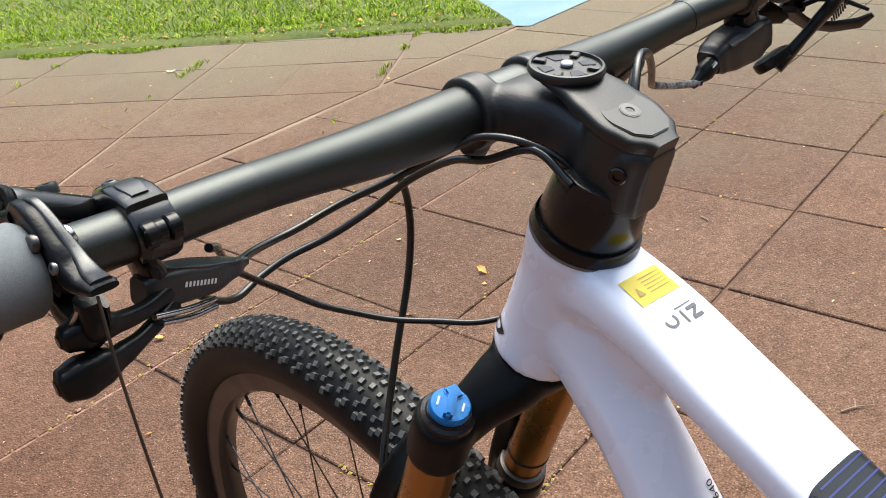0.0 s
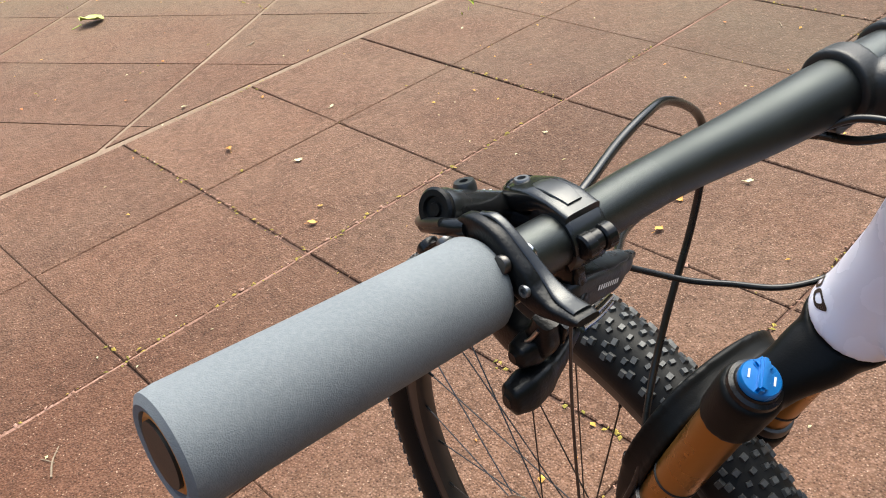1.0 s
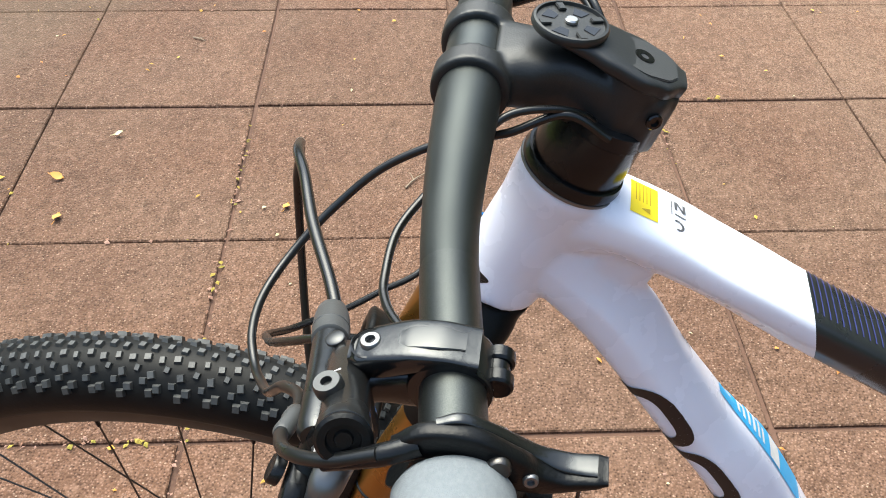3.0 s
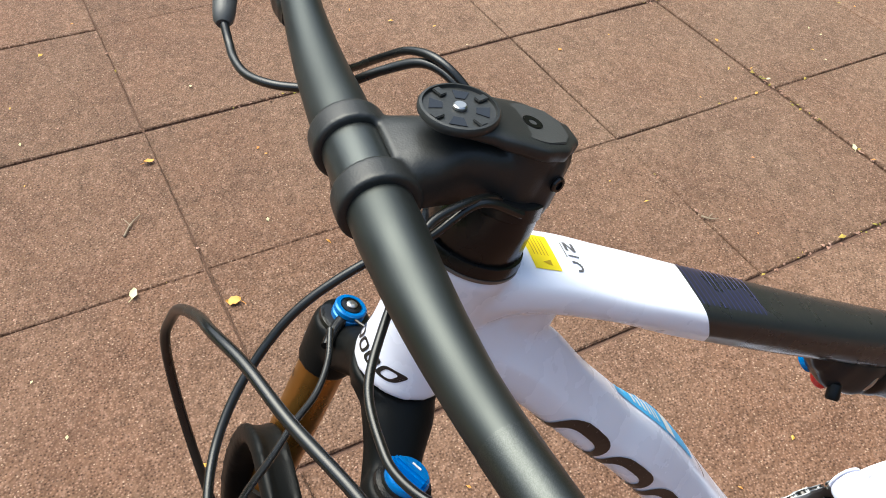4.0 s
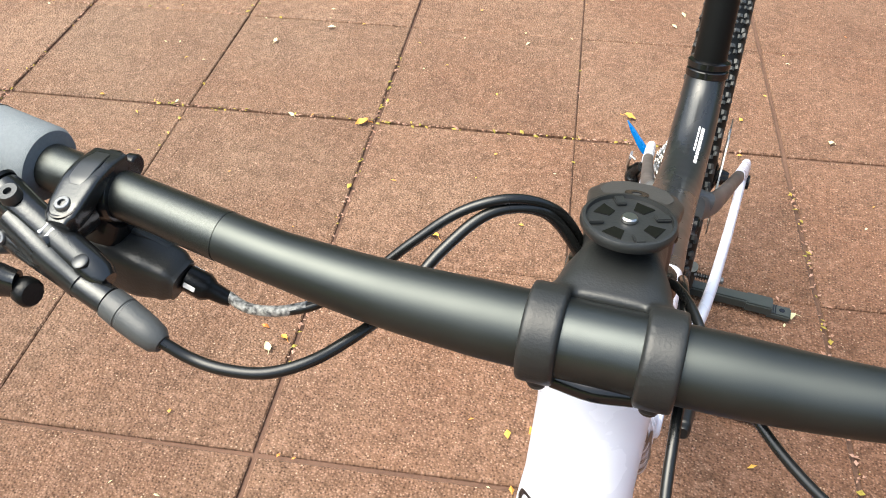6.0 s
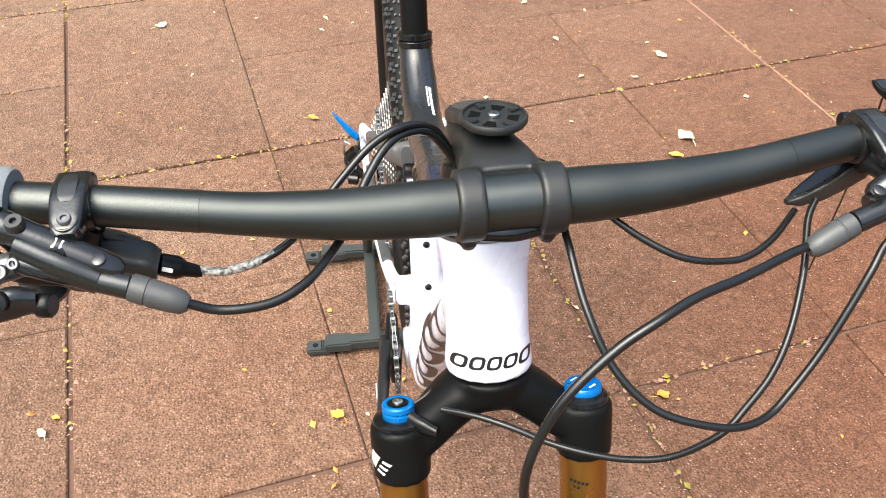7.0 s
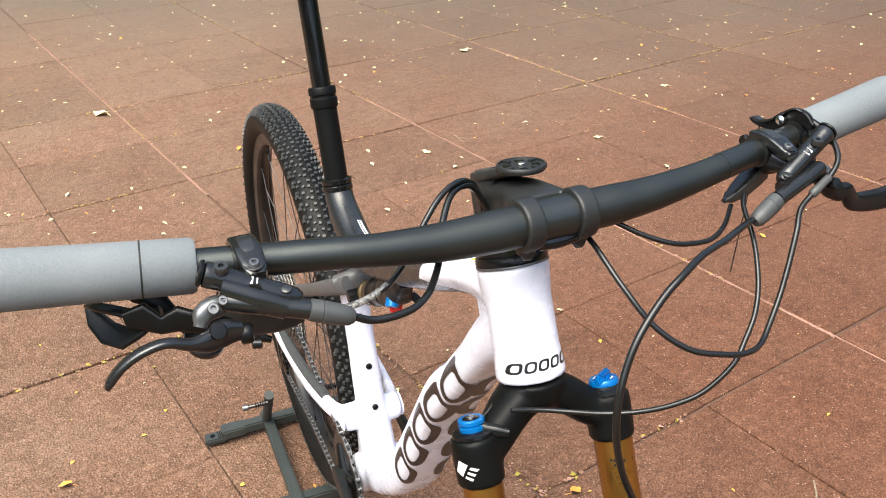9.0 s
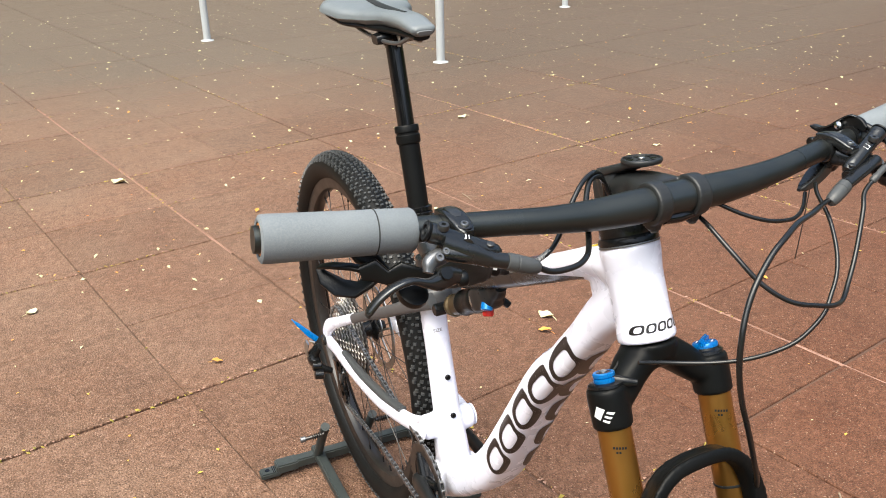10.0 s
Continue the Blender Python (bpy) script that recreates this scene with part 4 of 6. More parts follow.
chunk("cam_plate", dropper, M["lever_black"], [(-0.2350, 0.0130, 0.9870, 0.0012, 0.0050), (-0.2345, 0.0060, 0.9910, 0.0012, 0.0060), (-0.2345, 0.0010, 0.9990, 0.0012, 0.0040)], 14, power=3)
part("spring", tube([(-0.2452, 0.0110, 0.9890), (-0.2445, 0.0060, 0.9925), (-0.2425, 0.0030, 0.9975)], 0.0008, 8), M["steel"], dropper)
bolt(dropper, V(-0.2450, 0.0150, 1.0195), (-1, -0.1, 0.25), 0.0034, "dark_steel", False)
bolt(dropper, V(-0.2438, 0.0062, 1.0130), (-1, -0.1, 0.25), 0.0022, "grey_metal")
part("pivot_nut", lathe([(0.0030, 0), (0.0042, 0.0008), (0.0045, 0.0025), (0.0036, 0.0046), (0.0018, 0.0054), (1e-4, 0.0056)], (-0.2375, 0.0160, 1.0170), (1, 0.2, 0.25), 24), M["chrome"], dropper, "polished domed pivot nut")
part("spare_wire", tube([(-0.2380, -0.0080, 1.0050), (-0.2390, -0.0080, 0.9740), (-0.2390, -0.0095, 0.9240), (-0.2380, -0.0130, 0.8600)], 0.0006, 6), M["dark_steel"], dropper, "loose end of the inner wire")

# suspension lockout remote under the left of the bar
body = loft([(-0.1632, 0.0392, 0.9692, 0.0020, 0.0016, 3), (-0.1720, 0.0372, 0.9706, 0.0050, 0.0040, 4.5), (-0.1850, 0.0335, 0.9735, 0.0070, 0.0062, 5), (-0.1990, 0.0298, 0.9785, 0.0074, 0.0074, 5), (-0.2100, 0.0270, 0.9815, 0.0068, 0.0074, 5), (-0.2145, 0.0260, 0.9825, 0.0050, 0.0056, 4)], 28, side=(0, 1, 0))
remote = part("lockout_remote", body, M["shifter_black"], bike, "black twin-paddle suspension lockout remote")
rd, rup = V(0.0425, 0.013, -0.019), V(0, 0.3, 0.95)
part("cover", loft([(-0.1665, 0.0375, 0.9722, 0.0018, 0.0006, 3), (-0.1760, 0.0355, 0.9760, 0.0046, 0.0009, 4), (-0.1880, 0.0322, 0.9812, 0.0062, 0.0010, 4), (-0.2020, 0.0285, 0.9866, 0.0054, 0.0010, 4), (-0.2110, 0.0265, 0.9886, 0.0030, 0.0008, 3)], 18, side=(0, 1, 0)), M["brake_metal"], remote, "satin grey cover plate")
m = basis(V(-0.1905, 0.0262, 0.9757), rd, rup)
decal("print", [rect(-0.0090 + k * 0.0019, -0.0010, -0.0079 + k * 0.0019, 0.0010) for k in range(9)], m @ pose(0, 0, 0.02), remote.data, M["white_ink"], remote, 0.0003, 0.003)
part("remote_clamp", loft([(-0.2080, 0.0330, 1.0020, 0.0040, 0.012), (-0.2080, 0.0310, 0.9930, 0.0050, 0.011), (-0.2065, 0.0295, 0.9850, 0.0055, 0.009)], 14), M["lever_black"], remote)
bolt(remote, V(-0.2024, 0.0262, 0.9842), (-0.2, -0.6, 0.8), 0.0032)
for k in (0, 1):
    part("cable_guide", tube([(-0.2150 + k * 0.002, 0.0150, 0.9765 - k * 0.0035), (-0.1990, 0.0220, 0.9695 - k * 0.0035), (-0.1850, 0.0290, 0.9645 - k * 0.0030)], 0.0014, 10, steps=6), M["chrome"], remote)
chunk("upper_paddle", remote, M["plastic_black"], [(-0.2030, 0.0250, 0.9790, 0.0030, 0.0036), (-0.2160, 0.0170, 0.9800, 0.0026, 0.0032), (-0.2280, 0.0110, 0.9830, 0.0030, 0.0036), (-0.2350, 0.0090, 0.9855, 0.0046, 0.0052), (-0.2420, 0.0082, 0.9866, 0.0055, 0.0060), (-0.2480, 0.0080, 0.9868, 0.0044, 0.0046), (-0.2505, 0.0080, 0.9868, 0.0020, 0.0022)], 20, (0, 1, 0), power=3)
chunk("lower_paddle", remote, M["plastic_black"], [(-0.2030, 0.0250, 0.9730, 0.0030, 0.0032), (-0.2200, 0.0150, 0.9715, 0.0026, 0.0030), (-0.2320, 0.0090, 0.9715, 0.0032, 0.0044), (-0.2400, 0.0066, 0.9720, 0.0050, 0.0068), (-0.2475, 0.0056, 0.9723, 0.0060, 0.0076), (-0.2540, 0.0052, 0.9725, 0.0048, 0.0060), (-0.2565, 0.0052, 0.9725, 0.0022, 0.0026)], 20, (0, 1, 0), power=3)

# hoses and cables
M["cable_print"] = material("printed_sleeve", (0.05, 0.05, 0.05), 0.4, grain=1.0, grain_scale=420, second=(0.50, 0.49, 0.46))


def cable(name, pts, r, label, mat="cable"):
    return part(name, tube(pts, r, 12, steps=10), M[mat], bike, label)


cable("brake_hose", [(-0.1553, 0.0810, 0.9734), (-0.1399, 0.0871, 0.9747), (-0.1091, 0.1009, 0.9758), (-0.0796, 0.1114, 0.9761), (-0.0568, 0.1205, 0.9717), (-0.0368, 0.1255, 0.9614), (-0.0143, 0.1330, 0.9437), (-0.0014, 0.1384, 0.9251), (0.0073, 0.1443, 0.9033), (0.0078, 0.1465, 0.8758), (-0.0005, 0.1462, 0.8427), (-0.0168, 0.1435, 0.8057), (-0.0339, 0.1390, 0.7678), (-0.0542, 0.1292, 0.7307), (-0.0688, 0.1200, 0.6932), (-0.0814, 0.1310, 0.6356), (-0.0845, 0.1600, 0.5380)], 0.0026, "black brake hose to the front caliper")
cable("brake_hose", [(0.1637, 0.0808, 0.9785), (0.1519, 0.0806, 0.9723), (0.1381, 0.0804, 0.9706), (0.1226, 0.0770, 0.9702), (0.1092, 0.0689, 0.9716), (0.0987, 0.0569, 0.9732), (0.0849, 0.0372, 0.9782), (0.0707, 0.0138, 0.9935), (0.0550, -0.0027, 1.0045), (0.0362, -0.0129, 1.0022), (0.0226, -0.0175, 0.9850), (0.0123, -0.0172, 0.9636)], 0.0025, "black brake hose looping into the headset")
cable("gear_cable", [(0.1673, 0.0314, 0.9567), (0.1515, 0.0378, 0.9582), (0.1358, 0.0387, 0.9622), (0.1201, 0.0352, 0.9675), (0.1029, 0.0237, 0.9761), (0.0848, 0.0113, 0.9917), (0.0662, 0.0008, 1.0054), (0.0470, -0.0081, 1.0096), (0.0304, -0.0179, 0.9999), (0.0199, -0.0242, 0.9809), (0.0147, -0.0275, 0.9619)], 0.0022, "black gear cable looping into the headset")
part("printed_sleeve", tube([(0.1655, 0.0323, 0.9568), (0.1515, 0.0378, 0.9582), (0.1358, 0.0387, 0.9622), (0.1231, 0.0360, 0.9664)], 0.00245, 12, steps=8), M["cable_print"], bike, "white printed lettering on the cable housing")
cable("dropper_cable", [(-0.2463, 0.0467, 1.0207), (-0.2450, 0.0626, 1.0127), (-0.2378, 0.0757, 1.0041), (-0.2257, 0.0814, 0.9942), (-0.2103, 0.0818, 0.9829), (-0.1963, 0.0855, 0.9743), (-0.1855, 0.0949, 0.9636), (-0.1739, 0.1037, 0.9452), (-0.1608, 0.1125, 0.9253), (-0.1449, 0.1218, 0.9088), (-0.1287, 0.1310, 0.9000), (-0.1096, 0.1376, 0.9020), (-0.0889, 0.1370, 0.9065), (-0.0641, 0.1279, 0.9128), (-0.0452, 0.1101, 0.9276), (-0.0347, 0.0843, 0.9491), (-0.0322, 0.0513, 0.9669), (-0.0325, 0.0253, 0.9734), (-0.0268, -0.0020, 0.9828), (-0.0262, -0.0242, 0.9702)], 0.0022, "black dropper cable in a wide loop")
part("cable_noodle", tube([(-0.2430, 0.0360, 1.0225), (-0.2455, 0.0467, 1.0190), (-0.2450, 0.0626, 1.0115)], [0.0034, 0.0032, 0.0024], 14, steps=8), M["lever_black"], dropper)
part("ferrule", lathe([(0.0024, 0), (0.0031, 0.001), (0.0031, 0.012), (0.0036, 0.013), (0.0036, 0.019), (0.0026, 0.0205)], (-0.2257, 0.0814, 0.9942), V(0.0154, 0.0004, -0.0113), 18), M["boot_rubber"], dropper, "grey plastic cable ferrule")
cable("lockout_cable", [(-0.1740, 0.0483, 0.9769), (-0.1661, 0.0585, 0.9706), (-0.1549, 0.0836, 0.9572), (-0.1424, 0.1058, 0.9374), (-0.1301, 0.1195, 0.9203), (-0.1155, 0.1280, 0.9049), (-0.1019, 0.1334, 0.8916), (-0.0811, 0.1301, 0.8723), (-0.0620, 0.1210, 0.8605), (-0.0428, 0.1075, 0.8514), (-0.0224, 0.0922, 0.8462), (-0.0038, 0.0755, 0.8427), (0.0157, 0.0640, 0.8431), (0.0365, 0.0573, 0.8455)], 0.0020, "black lockout cable to the fork damper")
cable("lockout_cable", [(-0.1666, 0.0442, 0.9670), (-0.1488, 0.0587, 0.9615), (-0.1332, 0.0668, 0.9580), (-0.1186, 0.0694, 0.9573), (-0.0937, 0.0678, 0.9610), (-0.0720, 0.0558, 0.9681), (-0.0509, 0.0387, 0.9793), (-0.0373, 0.0249, 0.9869), (-0.0285, 0.0052, 0.9864), (-0.0208, -0.0112, 0.9792), (-0.0136, -0.0225, 0.9649)], 0.0020, "black lockout cable to the rear shock")
part("cable_end", tube([P(0.186, 0.007, 0.0525), P(0.183, 0.004, 0.044), P(0.180, 0.0, 0.037)], [0.0009, 0.0011, 0.0014], 8), M["dark_steel"], crown_ob)
# guide under the stem for the incoming lines
part("cable_collar", lathe([(0.0215, 0), (0.0238, 0.001), (0.0245, 0.006), (0.0250, 0.0085), (0.0240, 0.0095)], P(0.0315), DOWN, 40), M["lever_black"], bike)

# front caliper and hose clip on the left leg
part("brake_caliper", loft([(-0.062, 0.150, 0.520, 0.014, 0.020), (-0.056, 0.175, 0.500, 0.016, 0.022), (-0.052, 0.200, 0.470, 0.014, 0.018)], 16), M["lever_black"], bike)
part("hose_clip", lathe([(0.0035, -0.004), (0.005, -0.0035), (0.005, 0.0035), (0.0035, 0.004)], (-0.062, 0.138, 0.680), (0.3, 0, 1), 14), M["lever_black"], bike)

# rear triangle
for sx in (-1, 1):
    q = lambda x, y, z: (sx * x, y, z)
    chunk("chainstay", bike, M["white_paint"], [(*q(0.036, -0.452, 0.437), 0.008, 0.017), (*q(0.047, -0.500, 0.424), 0.008, 0.014), (*q(0.058, -0.600, 0.405), 0.0075, 0.014), (*q(0.065, -0.720, 0.398), 0.007, 0.012), (*q(0.069, -0.820, 0.402), 0.0065, 0.013), (*q(0.071, -0.864, 0.402), 0.006, 0.017)], 18, label="white chainstay")
    chunk("seatstay", bike, M["stay_grey"], [(*q(0.020, -0.440, 0.664), 0.008, 0.013), (*q(0.033, -0.480, 0.643), 0.008, 0.012), (*q(0.043, -0.560, 0.598), 0.0075, 0.010), (*q(0.054, -0.660, 0.545), 0.007, 0.009), (*q(0.060, -0.715, 0.515), 0.007, 0.009)], 16, label="grey front part of the seatstay")
    chunk("stay_end", bike, M["white_paint"], [(*q(0.060, -0.712, 0.517), 0.0072, 0.0092), (*q(0.066, -0.790, 0.474), 0.0072, 0.010), (*q(0.070, -0.845, 0.440), 0.007, 0.014), (*q(0.071, -0.868, 0.410), 0.006, 0.016)], 16, label="white rear end of the seatstay")
    part("axle_nut", lathe([(0.010, 0), (0.011, 0.002), (0.011, 0.005), (0.006, 0.006), (1e-4, 0.006)], V(*q(0.076, REAR_AXLE.y, REAR_AXLE.z)), (sx, 0, 0), 20), M["lever_black"], bike)
    part("pivot_cap", lathe([(0.0175, 0), (0.0175, 0.0015), (0.0125, 0.0022), (0.0115, 0.0008), (1e-4, 0.0008)], V(*q(0.0445, -0.452, 0.437)), (sx, 0, 0), 28), M["white_paint"], bike)
part("chain_guard", loft([(0.0500, -0.520, 0.4345, 0.008, 0.005), (0.0560, -0.600, 0.4200, 0.008, 0.006), (0.0610, -0.690, 0.4125, 0.008, 0.006), (0.0640, -0.780, 0.4125, 0.006, 0.005)], 14), M["boot_rubber"], bike, "grey rubber chainstay guard")
chunk("stay_bridge", bike, M["stay_grey"], [(-0.030, -0.462, 0.655, 0.010, 0.014), (0, -0.452, 0.662, 0.012, 0.018), (0.030, -0.462, 0.655, 0.010, 0.014)], 16, (0, 1, 0))

# shock under the top tube
SH0, sh = V(0, -0.430, 0.672), V(0, 0.868, 0.496)
shock = part("rear_shock", lathe([(0.0095, -0.002), (0.0126, 0.002), (0.0126, 0.016), (0.0165, 0.017), (0.0172, 0.021), (0.0165, 0.024), (0.0130, 0.025), (0.0130, 0.032), (0.0162, 0.034), (0.0162, 0.060)], SH0, sh, 32), M["bronze"], bike, "rear shock with bronze shaft and black can")
part("shock_can", lathe([(0.0160, 0.056), (0.0186, 0.060), (0.0190, 0.066), (0.0178, 0.068), (0.0178, 0.100), (0.0192, 0.103), (0.0192, 0.112), (0.0170, 0.118)], SH0, sh, 36), M["plastic_black"], shock)
part("can_ring", lathe([(0.0180, 0.1195), (0.0186, 0.1205), (0.0186, 0.1225), (0.0180, 0.1235)], SH0, sh, 32), M["steel"], shock)
part("shock_mount", loft([(*(SH0 + sh * 0.108), 0.0160, 0.0165, 3), (*(SH0 + sh * 0.130), 0.0180, 0.0185, 4), (*(SH0 + sh * 0.152), 0.0165, 0.0175, 4), (*(SH0 + sh * 0.170 + V(0, 0, 0.004)), 0.0120, 0.0110, 3), (*(SH0 + sh * 0.185 + V(0, 0, 0.008)), 0.0080, 0.0050, 3)], 24), M["black_paint"], shock)
part("lockout_knob", lathe([(0.0050, -0.006), (0.0066, -0.004), (0.0078, -0.003), (0.0078, 0.004), (0.0062, 0.006), (1e-4, 0.006)], (0.003, -0.3005, 0.7235), (0.25, 0.45, -0.85), 9), M["red_plastic"], shock, "small red lockout knob")
part("dial", lathe([(0.0075, -0.010), (0.0080, 0.0), (0.0080, 0.006), (0.0060, 0.007), (1e-4, 0.007)], (0.010, -0.2900, 0.7400), (0.35, 0.45, -0.80), 20), M["blue_metal"], shock)
part("valve_cap", lathe([(0.0030, -0.014), (0.0032, -0.002), (0.0050, 0.0), (0.0052, 0.010), (0.0040, 0.0115), (1e-4, 0.0115)], (-0.0150, -0.2930, 0.7400), (-0.55, 0.40, -0.60), 14), M["plastic_black"], shock)
part("shock_linkbolt", cyl((-0.026, SH0.y, SH0.z), (0.026, SH0.y, SH0.z), 0.0095, 20, bevel=0.002), M["lever_black"], shock)
for z, y in ((0.5385, -0.4555), (0.477, -0.4405)):
    bolt(frame_part, V(0, y + 0.0045, z), (0, 1, 0.2), 0.0045, "lever_black")


# drivetrain
def gear(radius, teeth, hole, thick, x, y0, z0, mat, parent, name="sprocket"):
    bm = bmesh.new()
    n = teeth * 4
    outer = [radius + (0.0022 if k % 4 in (1, 2) else -0.0018) for k in range(n)]
    rows = []
    for xx in (x - thick / 2, x + thick / 2):
        rows.append([[bm.verts.new((xx, y0 + r * math.cos(2 * math.pi * k / n), z0 + r * math.sin(2 * math.pi * k / n))) for k in range(n)] for r in (None,) for r in [hole]][0])
        rows.append([bm.verts.new((xx, y0 + outer[k] * math.cos(2 * math.pi * k / n), z0 + outer[k] * math.sin(2 * math.pi * k / n))) for k in range(n)])
    a, b, c, d = rows
    for k in range(n):
        j = (k + 1) % n
        bm.faces.new((a[k], a[j], b[j], b[k]))
        bm.faces.new((c[k], d[k], d[j], c[j]))
        bm.faces.new((b[k], b[j], d[j], d[k]))
        bm.faces.new((a[k], c[k], c[j], a[j]))
    return part(name, bm, M[mat], parent, smooth=False)


RING_X = 0.050
crankset = gear(0.066, 34, 0.046, 0.003, RING_X, BB.y, BB.z, "dark_steel", bike, "chainring")
tagged(crankset, "dark steel chainring")
spider = bmesh.new()
for k in range(4):
    a = k * math.pi / 2 + 0.5
    tube([(RING_X + 0.002, BB.y, BB.z), (RING_X + 0.001, BB.y + 0.05 * math.cos(a), BB.z + 0.05 * math.sin(a))], [0.013, 0.007], 10, spider, 4)
part("spider", spider, M["lever_black"], crankset)
for sx, ang in ((1, radians(8)), (-1, radians(188))):
    e = V(0, math.cos(ang), math.sin(ang))
    c0 = V(sx * 0.062, BB.y, BB.z)
    arm = part("crank_arm", loft([(*(c0 - e * 0.020), 0.006, 0.008), (*(c0 - e * 0.012), 0.009, 0.016), (*(c0 + e * 0.010), 0.010, 0.018), (*(c0 + V(sx * 0.006, 0, 0) + e * 0.06), 0.008, 0.0145), (*(c0 + V(sx * 0.012, 0, 0) + e * 0.13), 0.007, 0.0125), (*(c0 + V(sx * 0.014, 0, 0) + e * 0.175), 0.007, 0.0130), (*(c0 + V(sx * 0.014, 0, 0) + e * 0.187), 0.005, 0.007)], 20), M["black_paint"], bike, "black crank arm without a pedal")
    part("pedal_hole", cyl(c0 + V(sx * 0.0205, 0, 0) + e * 0.175, c0 + V(sx * 0.0218, 0, 0) + e * 0.175, 0.007, 20), M["dark_steel"], arm)
    part("mark", box((0.030, 0.0012, 0.006), basis(c0 + V(sx * 0.0172, 0, 0) + e * 0.088, e, V(sx, 0, 0)), None), M["white_ink"], arm)
cassette = new("cassette")
cassette.parent = bike
tagged(cassette, "stepped steel cassette of twelve sprockets")
for k in range(12):
    r = 0.102 - 0.084 * (k / 11) ** 0.85
    gear(r, max(10, int(r * 500)), max(r - 0.022, 0.012), 0.0018, 0.0215 + k * 0.0036, REAR_AXLE.y, REAR_AXLE.z, "steel" if k > 0 else "dark_steel", cassette)
# chain: two runs, the ring and the rear loop
sprocket_r = 0.060
DER = V(0.052, -0.862, 0.268)
path = []
for k in range(13):
    a = radians(95 - k * 185 / 12)
    path.append(V(RING_X, BB.y + 0.067 * math.cos(a), BB.z + 0.067 * math.sin(a)))
path.append(V(0.049, -0.64, 0.278))
for k in range(7):
    a = radians(-80 - k * 25)
    path.append(V(0.048, DER.y + 0.022 * math.cos(a), DER.z + 0.022 * math.sin(a)))
path.append(V(0.046, -0.862, 0.318))
for k in range(6):
    a = radians(-60 + k * 25)
    path.append(V(0.045, -0.878 + 0.02 * math.cos(a), 0.330 + 0.02 * math.sin(a)))
for k in range(8):
    a = radians(-100 - k * 24)
    path.append(V(0.043, REAR_AXLE.y + sprocket_r * math.cos(a), REAR_AXLE.z + sprocket_r * math.sin(a)))
path.append(V(0.0465, -0.64, 0.436))
path.append(path[0])
chain = new("chain")
chain.parent = bike
tagged(chain, "grey steel bicycle chain")


def link_mesh(wide):
    bm = bmesh.new()
    for sx in (-1, 1):
        out = []
        for k in range(16):
            a = 2 * math.pi * k / 16
            ex = 0.00635 if math.cos(a) > 0 else -0.00635
            neck = 0.0042 if abs(math.cos(a)) > 0.3 else 0.0034
            out.append((ex + 0.0042 * math.cos(a) if abs(math.cos(a)) > 0.3 else ex * 0.25, neck * math.sin(a) if abs(math.cos(a)) > 0.3 else neck * math.sin(a)))
        plate(out, 0.001, pose(0, 0, sx * wide, 0, 0, 0), bm)
    for ex in (-0.00635, 0.00635):
        cyl((ex, 0, -wide - 0.0006), (ex, 0, wide + 0.0006), 0.0026, 8, bm)
    return finish("link", bm, M["grey_metal"], smooth=False)


links = [link_mesh(0.0018), link_mesh(0.0028)]
dense = []
for a, b in zip(path, path[1:]):
    n = max(2, int((b - a).length / 0.001))
    dense += [a.lerp(b, i / n) for i in range(n)]
spots, run = [dense[0]], 0.0
for a, b in zip(dense, dense[1:]):
    run += (b - a).length
    if run >= 0.0127:
        spots.append(b)
        run = 0.0
for k, (a, b) in enumerate(zip(spots, spots[1:])):
    d = b - a
    piece("link", links[k % 2], chain, basis((a + b) / 2, d, V(1, 0, 0).cross(d)))
der = part("rear_derailleur", loft([(0.084, -0.884, 0.378, 0.005, 0.008), (0.091, -0.892, 0.366, 0.008, 0.011), (0.096, -0.896, 0.348, 0.013, 0.017), (0.088, -0.886, 0.330, 0.010, 0.014), (0.066, -0.880, 0.318, 0.007, 0.010)], 20), M["lever_black"], bike, "black rear derailleur with silver plate")
part("outer_plate", loft([(0.104, -0.902, 0.384, 0.0022, 0.009), (0.1075, -0.906, 0.366, 0.0024, 0.012), (0.1060, -0.902, 0.350, 0.0022, 0.009)], 14), M["steel"], der, "silver outer link plate")
for y, z, r in ((-0.884, 0.336, 0.0105), (-0.872, 0.322, 0.0100), (-0.900, 0.338, 0.0085)):
    part("knuckle", lathe([(r * 0.6, -0.010), (r, -0.008), (r, 0.008), (r * 0.6, 0.010), (1e-4, 0.010)], (0.094, y, z), (1, -0.2, 0.1), 20), M["gloss_black"], der)
part("limit_screw", cyl((0.094, -0.880, 0.392), (0.104, -0.884, 0.396), 0.0022, 10), M["steel"], der)
for x in (0.042, 0.056):
    part("cage_plate", loft([(x, -0.882, 0.338, 0.0012, 0.014), (x, -0.872, 0.30, 0.0012, 0.008), (x, -0.862, 0.262, 0.0012, 0.014)], 12), M["lever_black"], der)
for y, z in ((-0.878, 0.330), (DER.y, DER.z)):
    gear(0.0185, 12, 0.006, 0.005, 0.049, y, z, "plastic_black", der, "pulley")
part("axle_lever", loft([(0.078, -0.922, 0.374, 0.0058, 0.0016), (0.092, -0.926, 0.388, 0.0062, 0.0018), (0.108, -0.932, 0.407, 0.0044, 0.0015), (0.122, -0.938, 0.424, 0.0012, 0.0008)], 14, side=(0.676, 0.36, -0.578)), M["blue_metal"], bike, "thin blue anodised axle lever")

